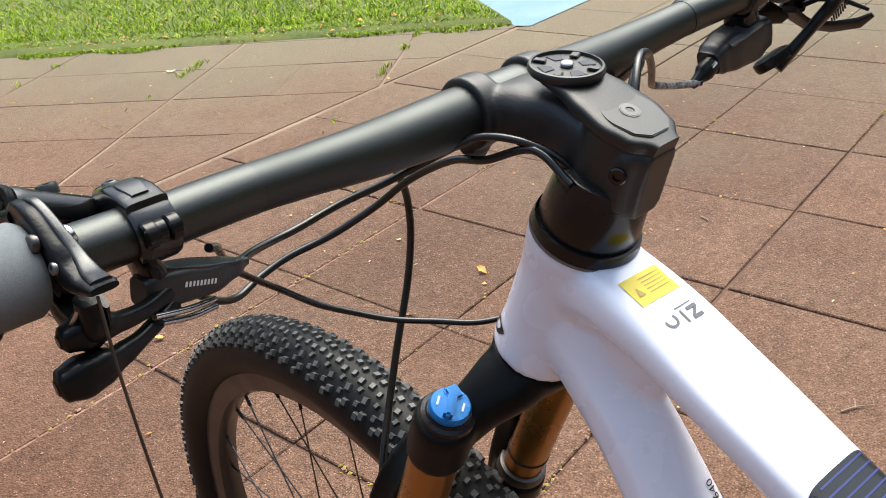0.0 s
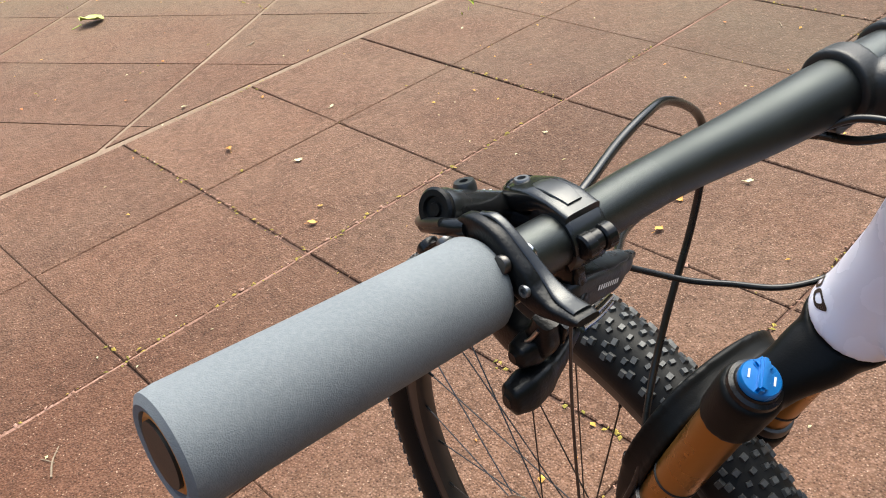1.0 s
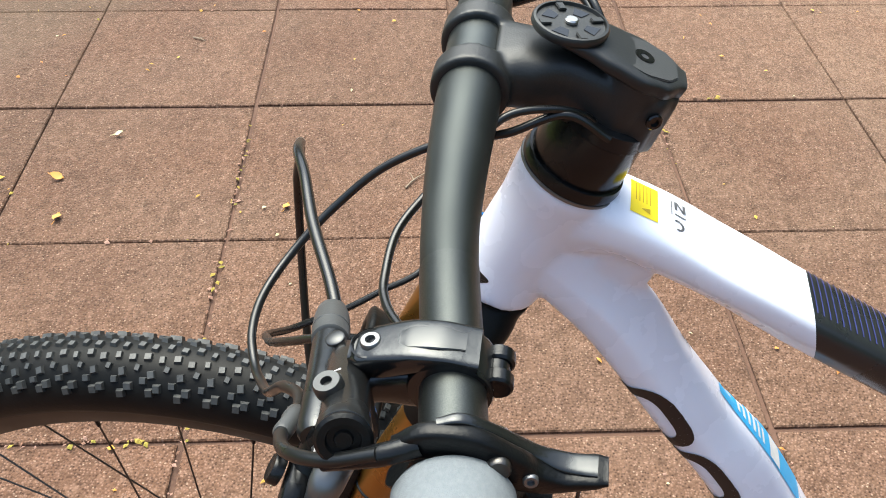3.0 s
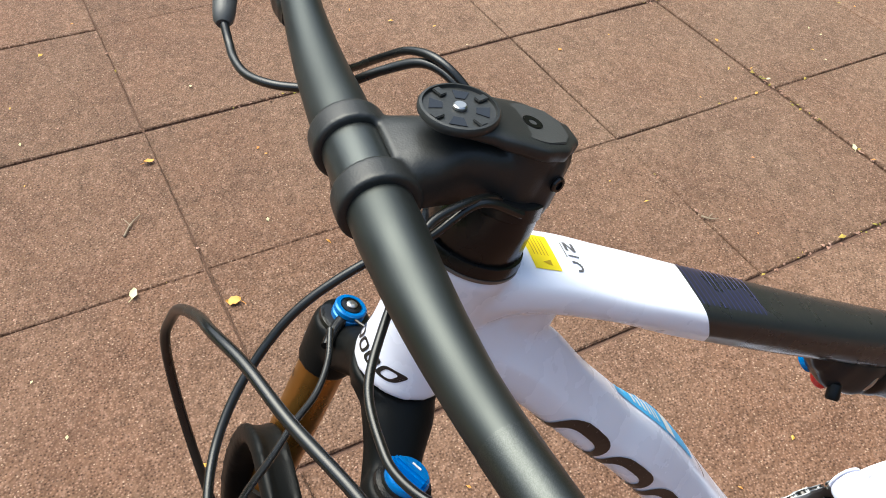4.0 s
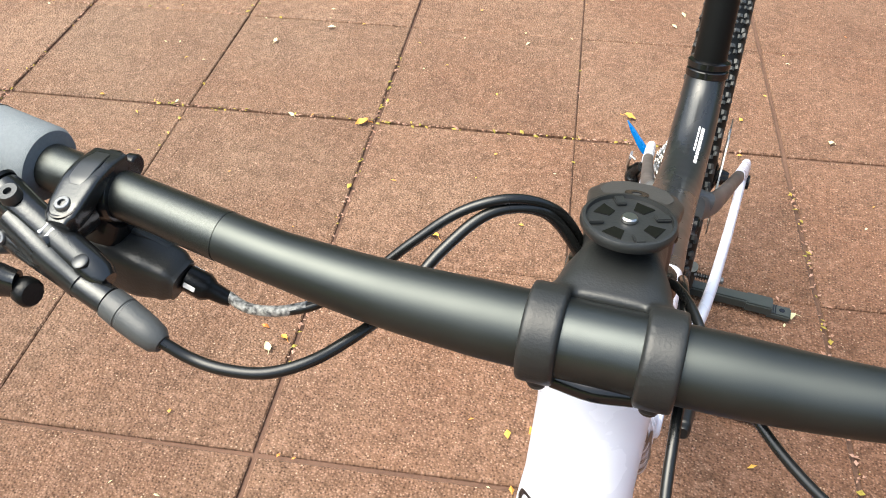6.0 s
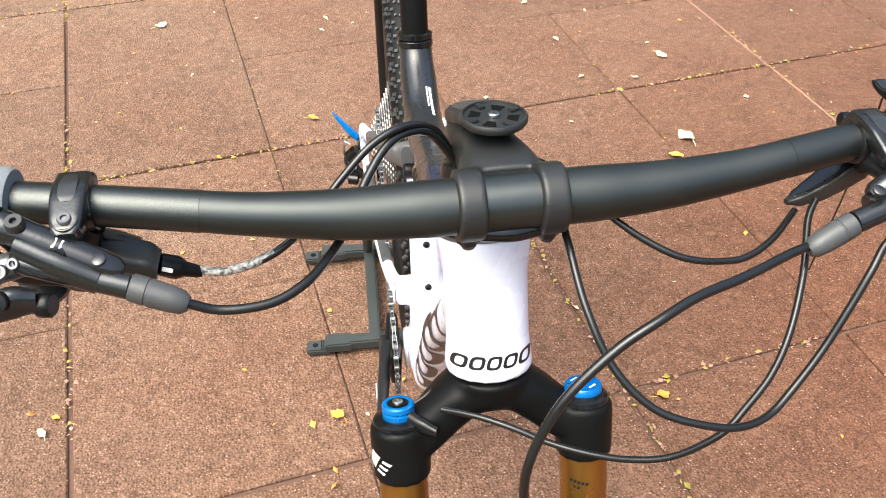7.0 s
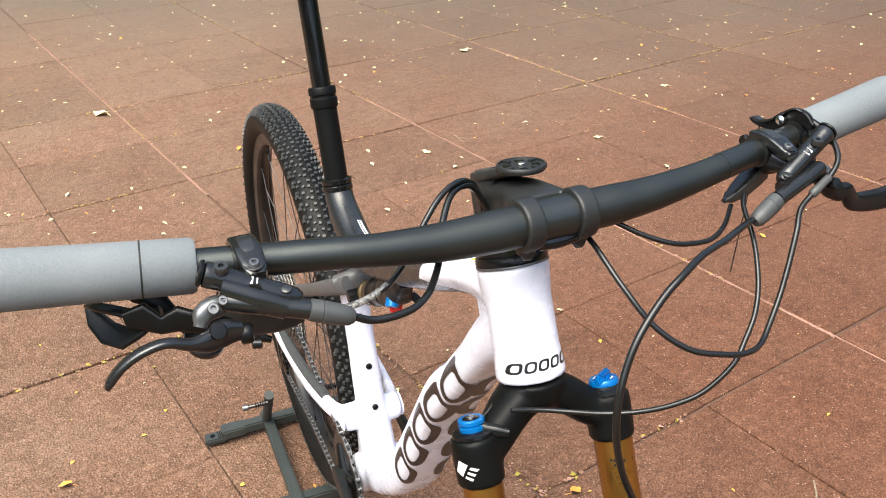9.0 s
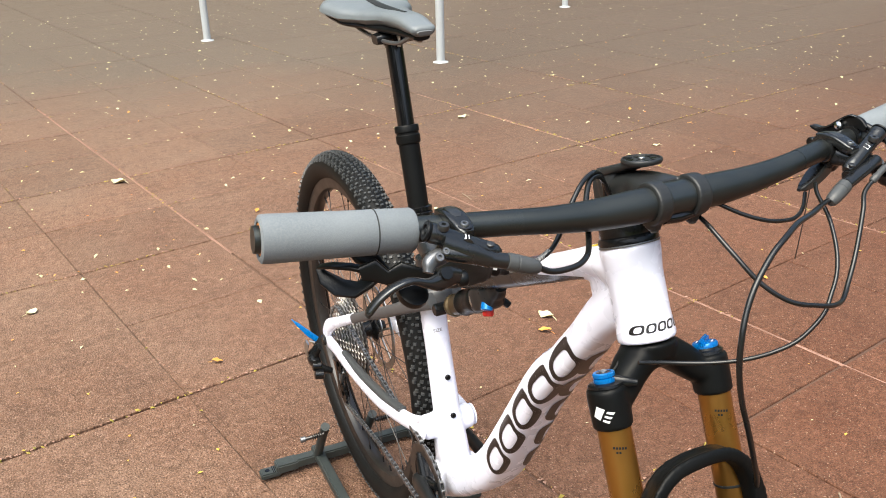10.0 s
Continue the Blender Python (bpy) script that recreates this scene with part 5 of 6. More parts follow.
# saddle
saddle = part("saddle", loft([(0, -0.4690, 1.0625, 0.0110, 0.0030, 3), (0, -0.4780, 1.0655, 0.0185, 0.0085, 3, 0.2), (0, -0.5200, 1.0700, 0.0215, 0.0120, 3, 0.3), (0, -0.5700, 1.0690, 0.0255, 0.0125, 3, 0.35), (0, -0.6200, 1.0650, 0.0410, 0.0150, 3, 0.4), (0, -0.6650, 1.0650, 0.0630, 0.0180, 3.2, 0.42), (0, -0.7050, 1.0700, 0.0720, 0.0180, 3.2, 0.42), (0, -0.7280, 1.0750, 0.0620, 0.0130, 3, 0.3), (0, -0.7360, 1.0780, 0.0320, 0.0060)], 36, power=2.6), M["saddle_grey"], bike, "blue-grey and black sport saddle")
part("saddle_base", loft([(0, -0.4800, 1.0560, 0.012, 0.005), (0, -0.5300, 1.0570, 0.0175, 0.007), (0, -0.6100, 1.0550, 0.0320, 0.007), (0, -0.6700, 1.0570, 0.0560, 0.008), (0, -0.7150, 1.0640, 0.0620, 0.008)], 24), M["plastic_black"], saddle)
part("saddle_channel", loft([(0, -0.5350, 1.0820, 0.003, 0.0014), (0, -0.6000, 1.0805, 0.008, 0.0014), (0, -0.6700, 1.0835, 0.007, 0.0014), (0, -0.7050, 1.0885, 0.002, 0.001)], 12), M["rubber"], saddle)
for sx in (-1, 1):
    part("saddle_rail", tube([(sx * 0.010, -0.495, 1.0550), (sx * 0.016, -0.525, 1.0430), (sx * 0.0215, -0.560, 1.0400), (sx * 0.0215, -0.620, 1.0400), (sx * 0.028, -0.665, 1.0480), (sx * 0.034, -0.695, 1.0600)], 0.0030, 10), M["grey_metal"], saddle)

part("rail_clamp", loft([(-0.030, -0.586, 1.0400, 0.0120, 0.0070, 4), (-0.012, -0.586, 1.0420, 0.0150, 0.0090, 4), (0.012, -0.586, 1.0420, 0.0150, 0.0090, 4), (0.030, -0.586, 1.0400, 0.0120, 0.0070, 4)], 18, side=(0, 1, 0)), M["lever_black"], post, "black saddle rail clamp")
for y in (-0.566, -0.606):
    part("clamp_bolt", cyl((0, y, 1.030), (0, y, 1.052), 0.0030, 12, bevel=0.0006), M["steel"], post)

# paint marks and stickers
def bars(n, wide, high, slant, gap, stroke):
    """A row of rounded, slanted hollow blocks that stands for a word mark."""
    out, w = [], (wide - gap * (n - 1)) / n
    for k in range(n):
        cx = -wide / 2 + k * (w + gap) + w / 2

        def at(t, inset):
            c, q = math.cos(t), math.sin(t)
            x, y = (w / 2 - inset) * math.copysign(abs(c) ** 0.62, c), (high / 2 - inset * 0.8) * math.copysign(abs(q) ** 0.62, q)
            return cx + x + slant * y, y

        for j in range(28):
            t0, t1 = 2 * math.pi * j / 28, 2 * math.pi * (j + 1) / 28
            out.append([at(t0, 0), at(t1, 0), at(t1, stroke), at(t0, stroke)])
    return out


# the down tube's word mark follows the bend of the tube
TUBE = [V(0, -0.078, 0.796), V(0, -0.113, 0.7515), V(0, -0.165, 0.688), V(0, -0.280, 0.502), V(0, -0.300, 0.470)]


def on_tube(s):
    """A place s down the tube's middle line from its top station."""
    for p, q in zip(TUBE, TUBE[1:]):
        if s <= (q - p).length or q is TUBE[-1]:
            return p + (q - p).normalized() * s
        s -= (q - p).length


for sx in (-1, 1):
    face, along = V(sx * 0.86, 0.51 * 0.8495, -0.51 * 0.5275), V(0, 0.5275, 0.8495) * sx
    across = face.cross(along)
    spots = lambda outline: [on_tube(0.166 - x * sx) + across * (y - (0.006 if sx < 0 else 0.001)) for x, y in outline]
    shapes = [[(p.dot(along), p.dot(across)) for p in spots(outline)] for outline in bars(5, 0.335, 0.0360, 0.30, 0.006, 0.0092)]
    decal("word_mark", shapes, basis(face * 0.3, along, across), frame_mesh, M["black_ink"], frame_part, 0.0007, 0.0028)
m = basis(P(0.1535, 0.15), (-1, 0, 0), -DOWN)
decal("word_mark", bars(5, 0.050, 0.0088, 0.30, 0.0012, 0.0021), m, frame_mesh, M["black_ink"], frame_part, 0.0004, 0.002)
tt = V(0, -0.9, -0.44).normalized()
m = basis(V(0.001, -0.0560, 0.916) + V(0, -0.44, 0.9) * 0.05, RX, -tt)
decal("warning_sticker", [rect(-0.0145, -0.0085, 0.0130, 0.0085)], m @ pose(0, 0.004, 0), frame_mesh, M["yellow_sticker"], frame_part, 0.0004, 0.003, "yellow warning sticker with small print")
decal("sticker_print", [rect(-0.004, 0.0050 - k * 0.0022, 0.011, 0.0056 - k * 0.0022) for k in range(5)] + [[(-0.0115, -0.0035), (-0.0070, -0.0035), (-0.00925, 0.002)]], m @ pose(0, 0.004, 0), frame_mesh, M["sticker_print"], frame_part, 0.0007, 0.004)
decal("model_mark", [*[[(-0.0085 + q * math.cos(a), -0.0172 + q * math.sin(a)) for q, a in ((0.0042, a0), (0.0042, a0 + 0.42), (0.0027, a0 + 0.42), (0.0027, a0))] for a0 in (2.9 + 0.4 * k for k in range(10))], rect(-0.0006, -0.0225, 0.0006, -0.0150), rect(0.004, -0.0170, 0.011, -0.0150), rect(0.004, -0.0225, 0.011, -0.0205), [(0.004, -0.0205), (0.0065, -0.0205), (0.011, -0.0170), (0.0085, -0.0170)], rect(-0.002, -0.0135, 0.010, -0.0128)], m, frame_mesh, M["silver_ink"], frame_part, 0.0004, 0.003)
for k in range(13):
    decal("pinstripe", [rect(-0.016, -0.1115 - k * 0.0046, 0.019, -0.1124 - k * 0.0046)], m, frame_mesh, M["violet_ink"], frame_part, 0.0004, 0.004)
down_line, slope = V(0, 0.56, 0.83), V(-0.75, -0.55, 0.37)
m = basis(V(-0.004, -0.166, 0.727) + slope * 0.1, down_line, slope.cross(down_line))
decal("side_sticker", [rect(-0.060, -0.007, 0.060, 0.007)], m, frame_mesh, M["blue_ink"], frame_part, 0.0005, 0.003, "blue and white strip sticker")
decal("sticker_print", [rect(-0.020, -0.006, -0.004, 0.006)] + [rect(0.004 + k * 0.006, -0.004, 0.007 + k * 0.006, 0.004) for k in range(6)], m, frame_mesh, M["white_ink"], frame_part, 0.0008, 0.003)
decal("mast_mark", [rect(-0.0030, -0.026 + k * 0.0075, -0.0002, -0.0195 + k * 0.0075) for k in range(7)] + [rect(0.0010, -0.026 + k * 0.0065, 0.0026, -0.0205 + k * 0.0065) for k in range(5)], basis((-0.008, -0.440, 0.86), RX, V(0, 1, 0)), frame_mesh, M["white_ink"], frame_part, 0.0005, 0.004)


def word(text, size, m, surface, mat, parent):
    """Letters of the built-in font laid onto a surface."""
    cu = bpy.data.curves.new("letters", "FONT")
    cu.body, cu.size, cu.align_x, cu.resolution_u = text, size, "CENTER", 3
    tmp = new("letters", cu)
    me = bpy.data.meshes.new_from_object(tmp.evaluated_get(bpy.context.evaluated_depsgraph_get()))
    bpy.data.objects.remove(tmp)
    tree = BVHTree.FromPolygons([v.co for v in surface.vertices], [p.vertices for p in surface.polygons])
    way = -(m.to_3x3() @ V(0, 0, 1))
    for v in me.vertices:
        hit = tree.ray_cast(m @ v.co, way)
        v.co = hit[0] + hit[1] * 0.0005 if hit[0] else m @ v.co
    me.materials.append(mat)
    ob = new("lettering", me)
    ob.parent = parent
    return ob


word("SIZE", 0.0075, basis((0.004, -0.42, 0.622), (-1, 0, 0), (0, -0.22, 1)), frame_mesh, M["silver_ink"], frame_part)
tube_up = V(0, -0.77, 0.63)
word("1640", 0.0075, basis(V(0.006, -0.0925, 0.8080) + tube_up * 0.03, (0, 0.63, 0.77), tube_up.cross(V(0, 0.63, 0.77))), frame_mesh, M["black_ink"], frame_part)

# fork marks
for sx in (-1, 1):
    decal("maker_mark", [rect(-0.006 + 0.0026 * k, 0.0, -0.0042 + 0.0026 * k, 0.0022) for k in range(5)] + [rect(-0.003 + 0.0026 * k, -0.0040, -0.0012 + 0.0026 * k, -0.0020) for k in range(2)], basis(P(0.252, 0.007, sx * 0.061) + V(0.46, 0.79, 0.33) * 0.05, (-0.86, 0.5, 0), -DOWN), bpy.data.objects["stanchion" if sx < 0 else "stanchion.001"].data, M["black_ink"], crown_ob, 0.0004, 0.003)
decal("maker_mark", [rect(-0.006, -0.005, 0.001, 0.006), rect(0.003, -0.005, 0.008, -0.003), rect(0.003, -0.001, 0.0075, 0.001), rect(0.003, 0.003, 0.007, 0.005)], basis(P(0.218, 0.016, 0.12), V(0, 1, -0.1), -DOWN), crown_mesh, M["white_ink"], crown_ob, 0.0004, 0.003)
for a, k in ((0.55, 1), (-0.55, -1)):
    d = basis(cap_at + up_ax * 0.011, (0.75, 0.5, 0.2), FORE)
    part("cap_print", box((0.0060, 0.0012, 0.0003), d @ pose(0, k * 0.0074, 0.0001), None), M["white_ink"], crown_ob)
part("badge", lathe([(0.0036, 0), (0.0036, 0.0003), (0.0024, 0.0003), (0.0024, 0)], (0.0036, 0.0205, 1.0022), (0, 0.05, 1), 20, closed=True), M["grey_metal"], stem_ob)
part("badge", lathe([(0.0040, 0), (0.0040, 0.0003), (0.0027, 0.0003), (0.0027, 0)], (-0.004, 0.0220, 1.0022), (0, 0.05, 1), 20, closed=True), M["grey_metal"], stem_ob, "pale ring mark on the stem")


# the front end is turned a little to the left about the steering axis
STEER = Matrix.Translation(TOP) @ Matrix.Rotation(radians(3.3), 4, -DOWN) @ Matrix.Translation(-TOP)
BACK, SEAT = Matrix.Translation((0, -0.0095, 0.0135)), Matrix.Translation((0, -0.006, 0.0))
MOVED = {"stem": STEER, "computer_mount": STEER, "top_cap": STEER, "headset_spacer": STEER, "cable_collar": STEER, "handlebar": STEER, "grip": STEER, "fork_crown": STEER, "stanchion": STEER,
         "lower_casting": STEER, "front_wheel": STEER, "brake_caliper": STEER, "hose_clip": STEER, "brake_lever": STEER @ INWARD, "gear_shifter": STEER @ INWARD, "dropper_lever": STEER,
         "lockout_remote": STEER, "brake_hose": STEER, "gear_cable": STEER, "printed_sleeve": STEER, "dropper_cable": STEER, "lockout_cable": STEER,
         "chainstay": BACK, "seatstay": BACK, "stay_end": BACK, "axle_nut": BACK, "pivot_cap": BACK, "chain_guard": BACK, "stay_bridge": BACK, "chainring": BACK, "crank_arm": BACK,
         "cassette": BACK, "chain": BACK, "rear_derailleur": BACK, "axle_lever": BACK, "rear_wheel": BACK, "seat_clamp": SEAT, "seatpost": SEAT, "saddle": SEAT}
for ob in bike.children:
    m = MOVED.get(ob.name.split(".")[0])
    if m:
        ob.matrix_basis = m @ ob.matrix_basis


# ---- stand ----
stand = thing("bike_stand", (0.020, -0.896, 0.0), "dark green-black steel floor stand holding the rear wheel", "bike stand")
stand.rotation_euler = (0, 0, radians(-3.5))


def sp(x, y, z):
    return V(x, y + 0.92, z)


for y, x0, x1 in ((-0.785, -0.226, 0.194), (-1.055, -0.247, 0.198)):
    bar = part("foot_bar", box((x1 - x0 - 0.15, 0.026, 0.022), pose((x0 + x1) / 2, y + 0.92, 0.022), bevel=0.003), M["stand_black"], stand)
    for x, s in ((x0, 1), (x1, -1)):
        foot = bmesh.new()
        box((0.052, 0.034, 0.022), pose(x + s * 0.062, y + 0.92, 0.0215), foot, 0.003)
        box((0.046, 0.030, 0.014), pose(x + s * 0.022, y + 0.92, 0.0115), foot, 0.003)
        end = part("rubber_foot", foot, M["stand_black"], bar)
        part("screw_hole", cyl((x + s * 0.016, y + 0.92, 0.0180), (x + s * 0.016, y + 0.92, 0.0192), 0.0055, 16), M["gloss_black"], end)
        for k in range(6):
            part("grip_line", box((0.0016, 0.024, 0.0012), pose(x + s * (0.028 + k * 0.004), y + 0.92, 0.0187), None), M["gloss_black"], end)
for sx in (-1, 1):
    part("side_rail", box((0.022, 0.31, 0.022), pose(sx * 0.052 + 0.008, 0.0, 0.030), bevel=0.003), M["stand_black"], stand)
    post_ = part("upright", tube([sp(sx * 0.055 + 0.008, -1.045, 0.03), sp(sx * 0.055 + 0.008, -1.000, 0.10), sp(sx * 0.055 + 0.008, -0.955, 0.165)], 0.010, 14), M["stand_black"], stand)
    part("spring_bolt", cyl(sp(sx * 0.060 + 0.008, -0.952, 0.150), sp(sx * 0.100 + 0.008, -0.957, 0.146), 0.0042, 14), M["dark_steel"], post_)
    spring = bmesh.new()
    for k in range(5):
        lathe([(0.0052, -0.0011), (0.0074, 0), (0.0052, 0.0011)], sp(sx * (0.066 + k * 0.0048) + 0.008, -0.953, 0.1493 - 0.0004 * k), RX, 16, spring)
    part("spring", spring, M["dark_steel"], post_)
    part("knob", cyl(sp(sx * 0.100 + 0.008, -0.957, 0.146), sp(sx * 0.112 + 0.008, -0.9585, 0.145), 0.0065, 16, bevel=0.001), M["grey_metal"], post_)


# ---- ground ----
TILE, TURN_G, GX, GY = 0.5, radians(8.4), 0.0560, -0.0095


def tile_spot(u, v):
    c, s = math.cos(TURN_G), math.sin(TURN_G)
    return GX + TILE * (u * c - v * s), GY + TILE * (u * s + v * c)


def rubber_material():
    m = bpy.data.materials.new("red_rubber")
    m.use_nodes = True
    nodes, links = m.node_tree.nodes, m.node_tree.links
    bsdf = nodes["Principled BSDF"]
    geo = nodes.new("ShaderNodeNewGeometry")
    info = nodes.new("ShaderNodeObjectInfo")

    def tex(kind, scale, detail=3):
        n = nodes.new(kind)
        n.inputs["Scale"].default_value = scale
        if kind == "ShaderNodeTexVoronoi":
            n.voronoi_dimensions = "2D"
        elif "Detail" in n.inputs:
            n.inputs["Detail"].default_value = detail
        links.new(geo.outputs["Position"], n.inputs["Vector"])
        return n

    def ramp(sock, stops):
        r = nodes.new("ShaderNodeValToRGB")
        r.color_ramp.elements[0].position, r.color_ramp.elements[0].color = stops[0][0], (*stops[0][1], 1)
        r.color_ramp.elements[1].position, r.color_ramp.elements[1].color = stops[-1][0], (*stops[-1][1], 1)
        for pos, col in stops[1:-1]:
            r.color_ramp.elements.new(pos).color = (*col, 1)
        links.new(sock, r.inputs["Fac"])
        return r.outputs["Color"]

    def mix(fac, a, b, mode="MIX"):
        n = nodes.new("ShaderNodeMix")
        n.data_type, n.blend_type = "RGBA", mode
        for value, sock in ((fac, n.inputs["Factor"]), (a, n.inputs["A"]), (b, n.inputs["B"])):
            if isinstance(value, bpy.types.NodeSocket):
                links.new(value, sock)
            else:
                sock.default_value = value
        return n.outputs["Result"]

    def span(sock, lo, hi, a=0.0, b=1.0):
        r = nodes.new("ShaderNodeMapRange")
        for key, value in (("From Min", lo), ("From Max", hi), ("To Min", a), ("To Max", b)):
            r.inputs[key].default_value = value
        links.new(sock, r.inputs["Value"])
        return r.outputs["Result"]

    crumbs = tex("ShaderNodeTexVoronoi", 190)
    cell = nodes.new("ShaderNodeSeparateColor")
    links.new(crumbs.outputs["Color"], cell.inputs["Color"])
    wobble = tex("ShaderNodeTexNoise", 90, 5)
    base = ramp(wobble.outputs["Fac"], [(0.30, (0.118, 0.0590, 0.0362)), (0.70, (0.164, 0.0845, 0.0532))])
    patches = tex("ShaderNodeTexNoise", 2.2, 6)
    base = mix(span(patches.outputs["Fac"], 0.38, 0.66, 0.0, 0.60), base, (0.162, 0.096, 0.065, 1))
    stains = tex("ShaderNodeTexNoise", 6.5, 8)
    base = mix(span(stains.outputs["Fac"], 0.46, 0.68, 0.0, 0.36), base, (0.078, 0.038, 0.025, 1))
    mottle = tex("ShaderNodeTexNoise", 24, 5)
    base = mix(span(mottle.outputs["Fac"], 0.48, 0.66, 0.0, 0.42), base, (0.062, 0.033, 0.020, 1))
    worn = tex("ShaderNodeTexNoise", 55, 2)
    base = mix(span(worn.outputs["Fac"], 0.52, 0.70, 0.0, 0.45), base, (0.26, 0.150, 0.105, 1))
    # single rubber crumbs, some paler, and dark pits between them
    pits = tex("ShaderNodeTexVoronoi", 160)
    hole = nodes.new("ShaderNodeSeparateColor")
    links.new(pits.outputs["Color"], hole.inputs["Color"])

    def both(p, q):
        n = nodes.new("ShaderNodeMath")
        n.operation = "MULTIPLY"
        links.new(p, n.inputs[0])
        links.new(q, n.inputs[1])
        return n.outputs["Value"]

    base = mix(both(span(pits.outputs["Distance"], 0.40, 0.16), span(hole.outputs["Red"], 0.2, 0.8, 0.0, 0.75)), base, (0.034, 0.016, 0.0098, 1))
    base = mix(both(span(crumbs.outputs["Distance"], 0.42, 0.18), span(cell.outputs["Red"], 0.25, 0.95, 0.0, 0.55)), base, (0.34, 0.200, 0.148, 1))
    fine = tex("ShaderNodeTexNoise", 70, 6)
    # one tile a little darker or paler than the next
    shade = span(info.outputs["Random"], 0, 1, 0.92, 1.09)
    grey = nodes.new("ShaderNodeCombineColor")
    for key in ("Red", "Green", "Blue"):
        links.new(shade, grey.inputs[key])
    base = mix(1.0, base, grey.outputs["Color"], "MULTIPLY")
    # trodden grey dirt in the outer parts of the yard
    xyz = nodes.new("ShaderNodeSeparateXYZ")
    links.new(geo.outputs["Position"], xyz.inputs["Vector"])
    cloud = tex("ShaderNodeTexNoise", 0.55, 5)

    def calc(op, a, b):
        n = nodes.new("ShaderNodeMath")
        n.operation = op
        for sock, value in zip(n.inputs, (a, b)):
            if isinstance(value, bpy.types.NodeSocket):
                links.new(value, sock)
            else:
                sock.default_value = value
        return n.outputs["Value"]

    toward_grass = calc("ADD", calc("MULTIPLY", xyz.outputs["X"], 0.76), calc("MULTIPLY", xyz.outputs["Y"], 0.65))
    dirt = calc("MULTIPLY", span(calc("ADD", toward_grass, calc("MULTIPLY", cloud.outputs["Fac"], 3.0)), 3.8, 5.6), 0.72)
    back = calc("MULTIPLY", span(calc("ADD", calc("ADD", calc("MULTIPLY", xyz.outputs["Y"], -0.9), calc("MULTIPLY", xyz.outputs["X"], -0.55)), calc("MULTIPLY", cloud.outputs["Fac"], 3.0)), 4.4, 7.6), 0.80)
    grit = tex("ShaderNodeTexNoise", 120, 4)
    dust = ramp(grit.outputs["Fac"], [(0.3, (0.135, 0.110, 0.070)), (0.7, (0.235, 0.196, 0.130))])
    base = mix(dirt, base, dust)
    damp = ramp(grit.outputs["Fac"], [(0.3, (0.058, 0.044, 0.034)), (0.7, (0.118, 0.095, 0.075))])
    base = mix(back, base, damp)
    # darker and redder left of the bicycle, paler towards the right rear
    deep_red = calc("MULTIPLY", span(calc("ADD", calc("ADD", calc("MULTIPLY", xyz.outputs["X"], -1.0), calc("MULTIPLY", calc("MAXIMUM", xyz.outputs["Y"], 0.0), 0.45)), cloud.outputs["Fac"]), 0.70, 1.45), span(calc("ADD", calc("ADD", xyz.outputs["Y"], calc("MULTIPLY", xyz.outputs["X"], -0.45)), cloud.outputs["Fac"]), -1.5, 0.1))
    deep_red = calc("MULTIPLY", deep_red, span(xyz.outputs["Y"], 2.1, 1.2))
    paled = span(calc("ADD", calc("ADD", calc("MULTIPLY", xyz.outputs["X"], 0.75), calc("MULTIPLY", xyz.outputs["Y"], -0.55)), calc("MULTIPLY", cloud.outputs["Fac"], 0.6)), 1.1, 2.3)
    paled = calc("MULTIPLY", paled, span(xyz.outputs["Y"], 0.0, -0.9))
    base = mix(paled, base, mix(1.0, base, (1.18, 1.25, 1.27, 1), "MULTIPLY"))
    base = mix(span(calc("ADD", xyz.outputs["X"], calc("MULTIPLY", cloud.outputs["Fac"], 0.8)), 0.5, 1.6), base, mix(1.0, base, (0.965, 1.0, 1.015, 1), "MULTIPLY"))
    # a band ahead of the bicycle is about a fifth darker
    dark_band = calc("MULTIPLY", span(calc("ADD", xyz.outputs["Y"], calc("MULTIPLY", cloud.outputs["Fac"], 0.8)), 0.85, 1.9), span(xyz.outputs["Y"], 2.3, 1.5))
    base = mix(dark_band, base, mix(1.0, base, (0.80, 0.81, 0.82, 1), "MULTIPLY"))
    base = mix(deep_red, base, mix(1.0, base, (0.80, 0.64, 0.57, 1), "MULTIPLY"))
    # pale crumbs and pits
    specks = tex("ShaderNodeTexVoronoi", 75)
    pale = span(specks.outputs["Distance"], 0.14, 0.08)
    pick = span(tex("ShaderNodeTexNoise", 38, 1).outputs["Fac"], 0.55, 0.61)
    base = mix(calc("MULTIPLY", calc("MULTIPLY", pale, pick), 0.7), base, (0.42, 0.29, 0.21, 1))
    base = mix(1.0, base, (0.972, 1.012, 1.005, 1), "MULTIPLY")
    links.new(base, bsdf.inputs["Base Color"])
    # dust on the crumbs
    bsdf.inputs["Sheen Weight"].default_value, bsdf.inputs["Sheen Roughness"].default_value = 0.05, 0.4
    bsdf.inputs["Sheen Tint"].default_value = (0.9, 0.85, 0.78, 1)
    bsdf.inputs["Roughness"].default_value = 0.7
    bsdf.inputs["Specular IOR Level"].default_value = 0.12
    b1 = nodes.new("ShaderNodeBump")
    b1.inputs["Strength"].default_value, b1.inputs["Distance"].default_value = 0.8, 0.0028
    links.new(crumbs.outputs["Distance"], b1.inputs["Height"])
    b2 = nodes.new("ShaderNodeBump")
    b2.inputs["Strength"].default_value, b2.inputs["Distance"].default_value = 0.5, 0.006
    links.new(fine.outputs["Fac"], b2.inputs["Height"])
    links.new(b1.outputs["Normal"], b2.inputs["Normal"])
    links.new(b2.outputs["Normal"], bsdf.inputs["Normal"])
    return m


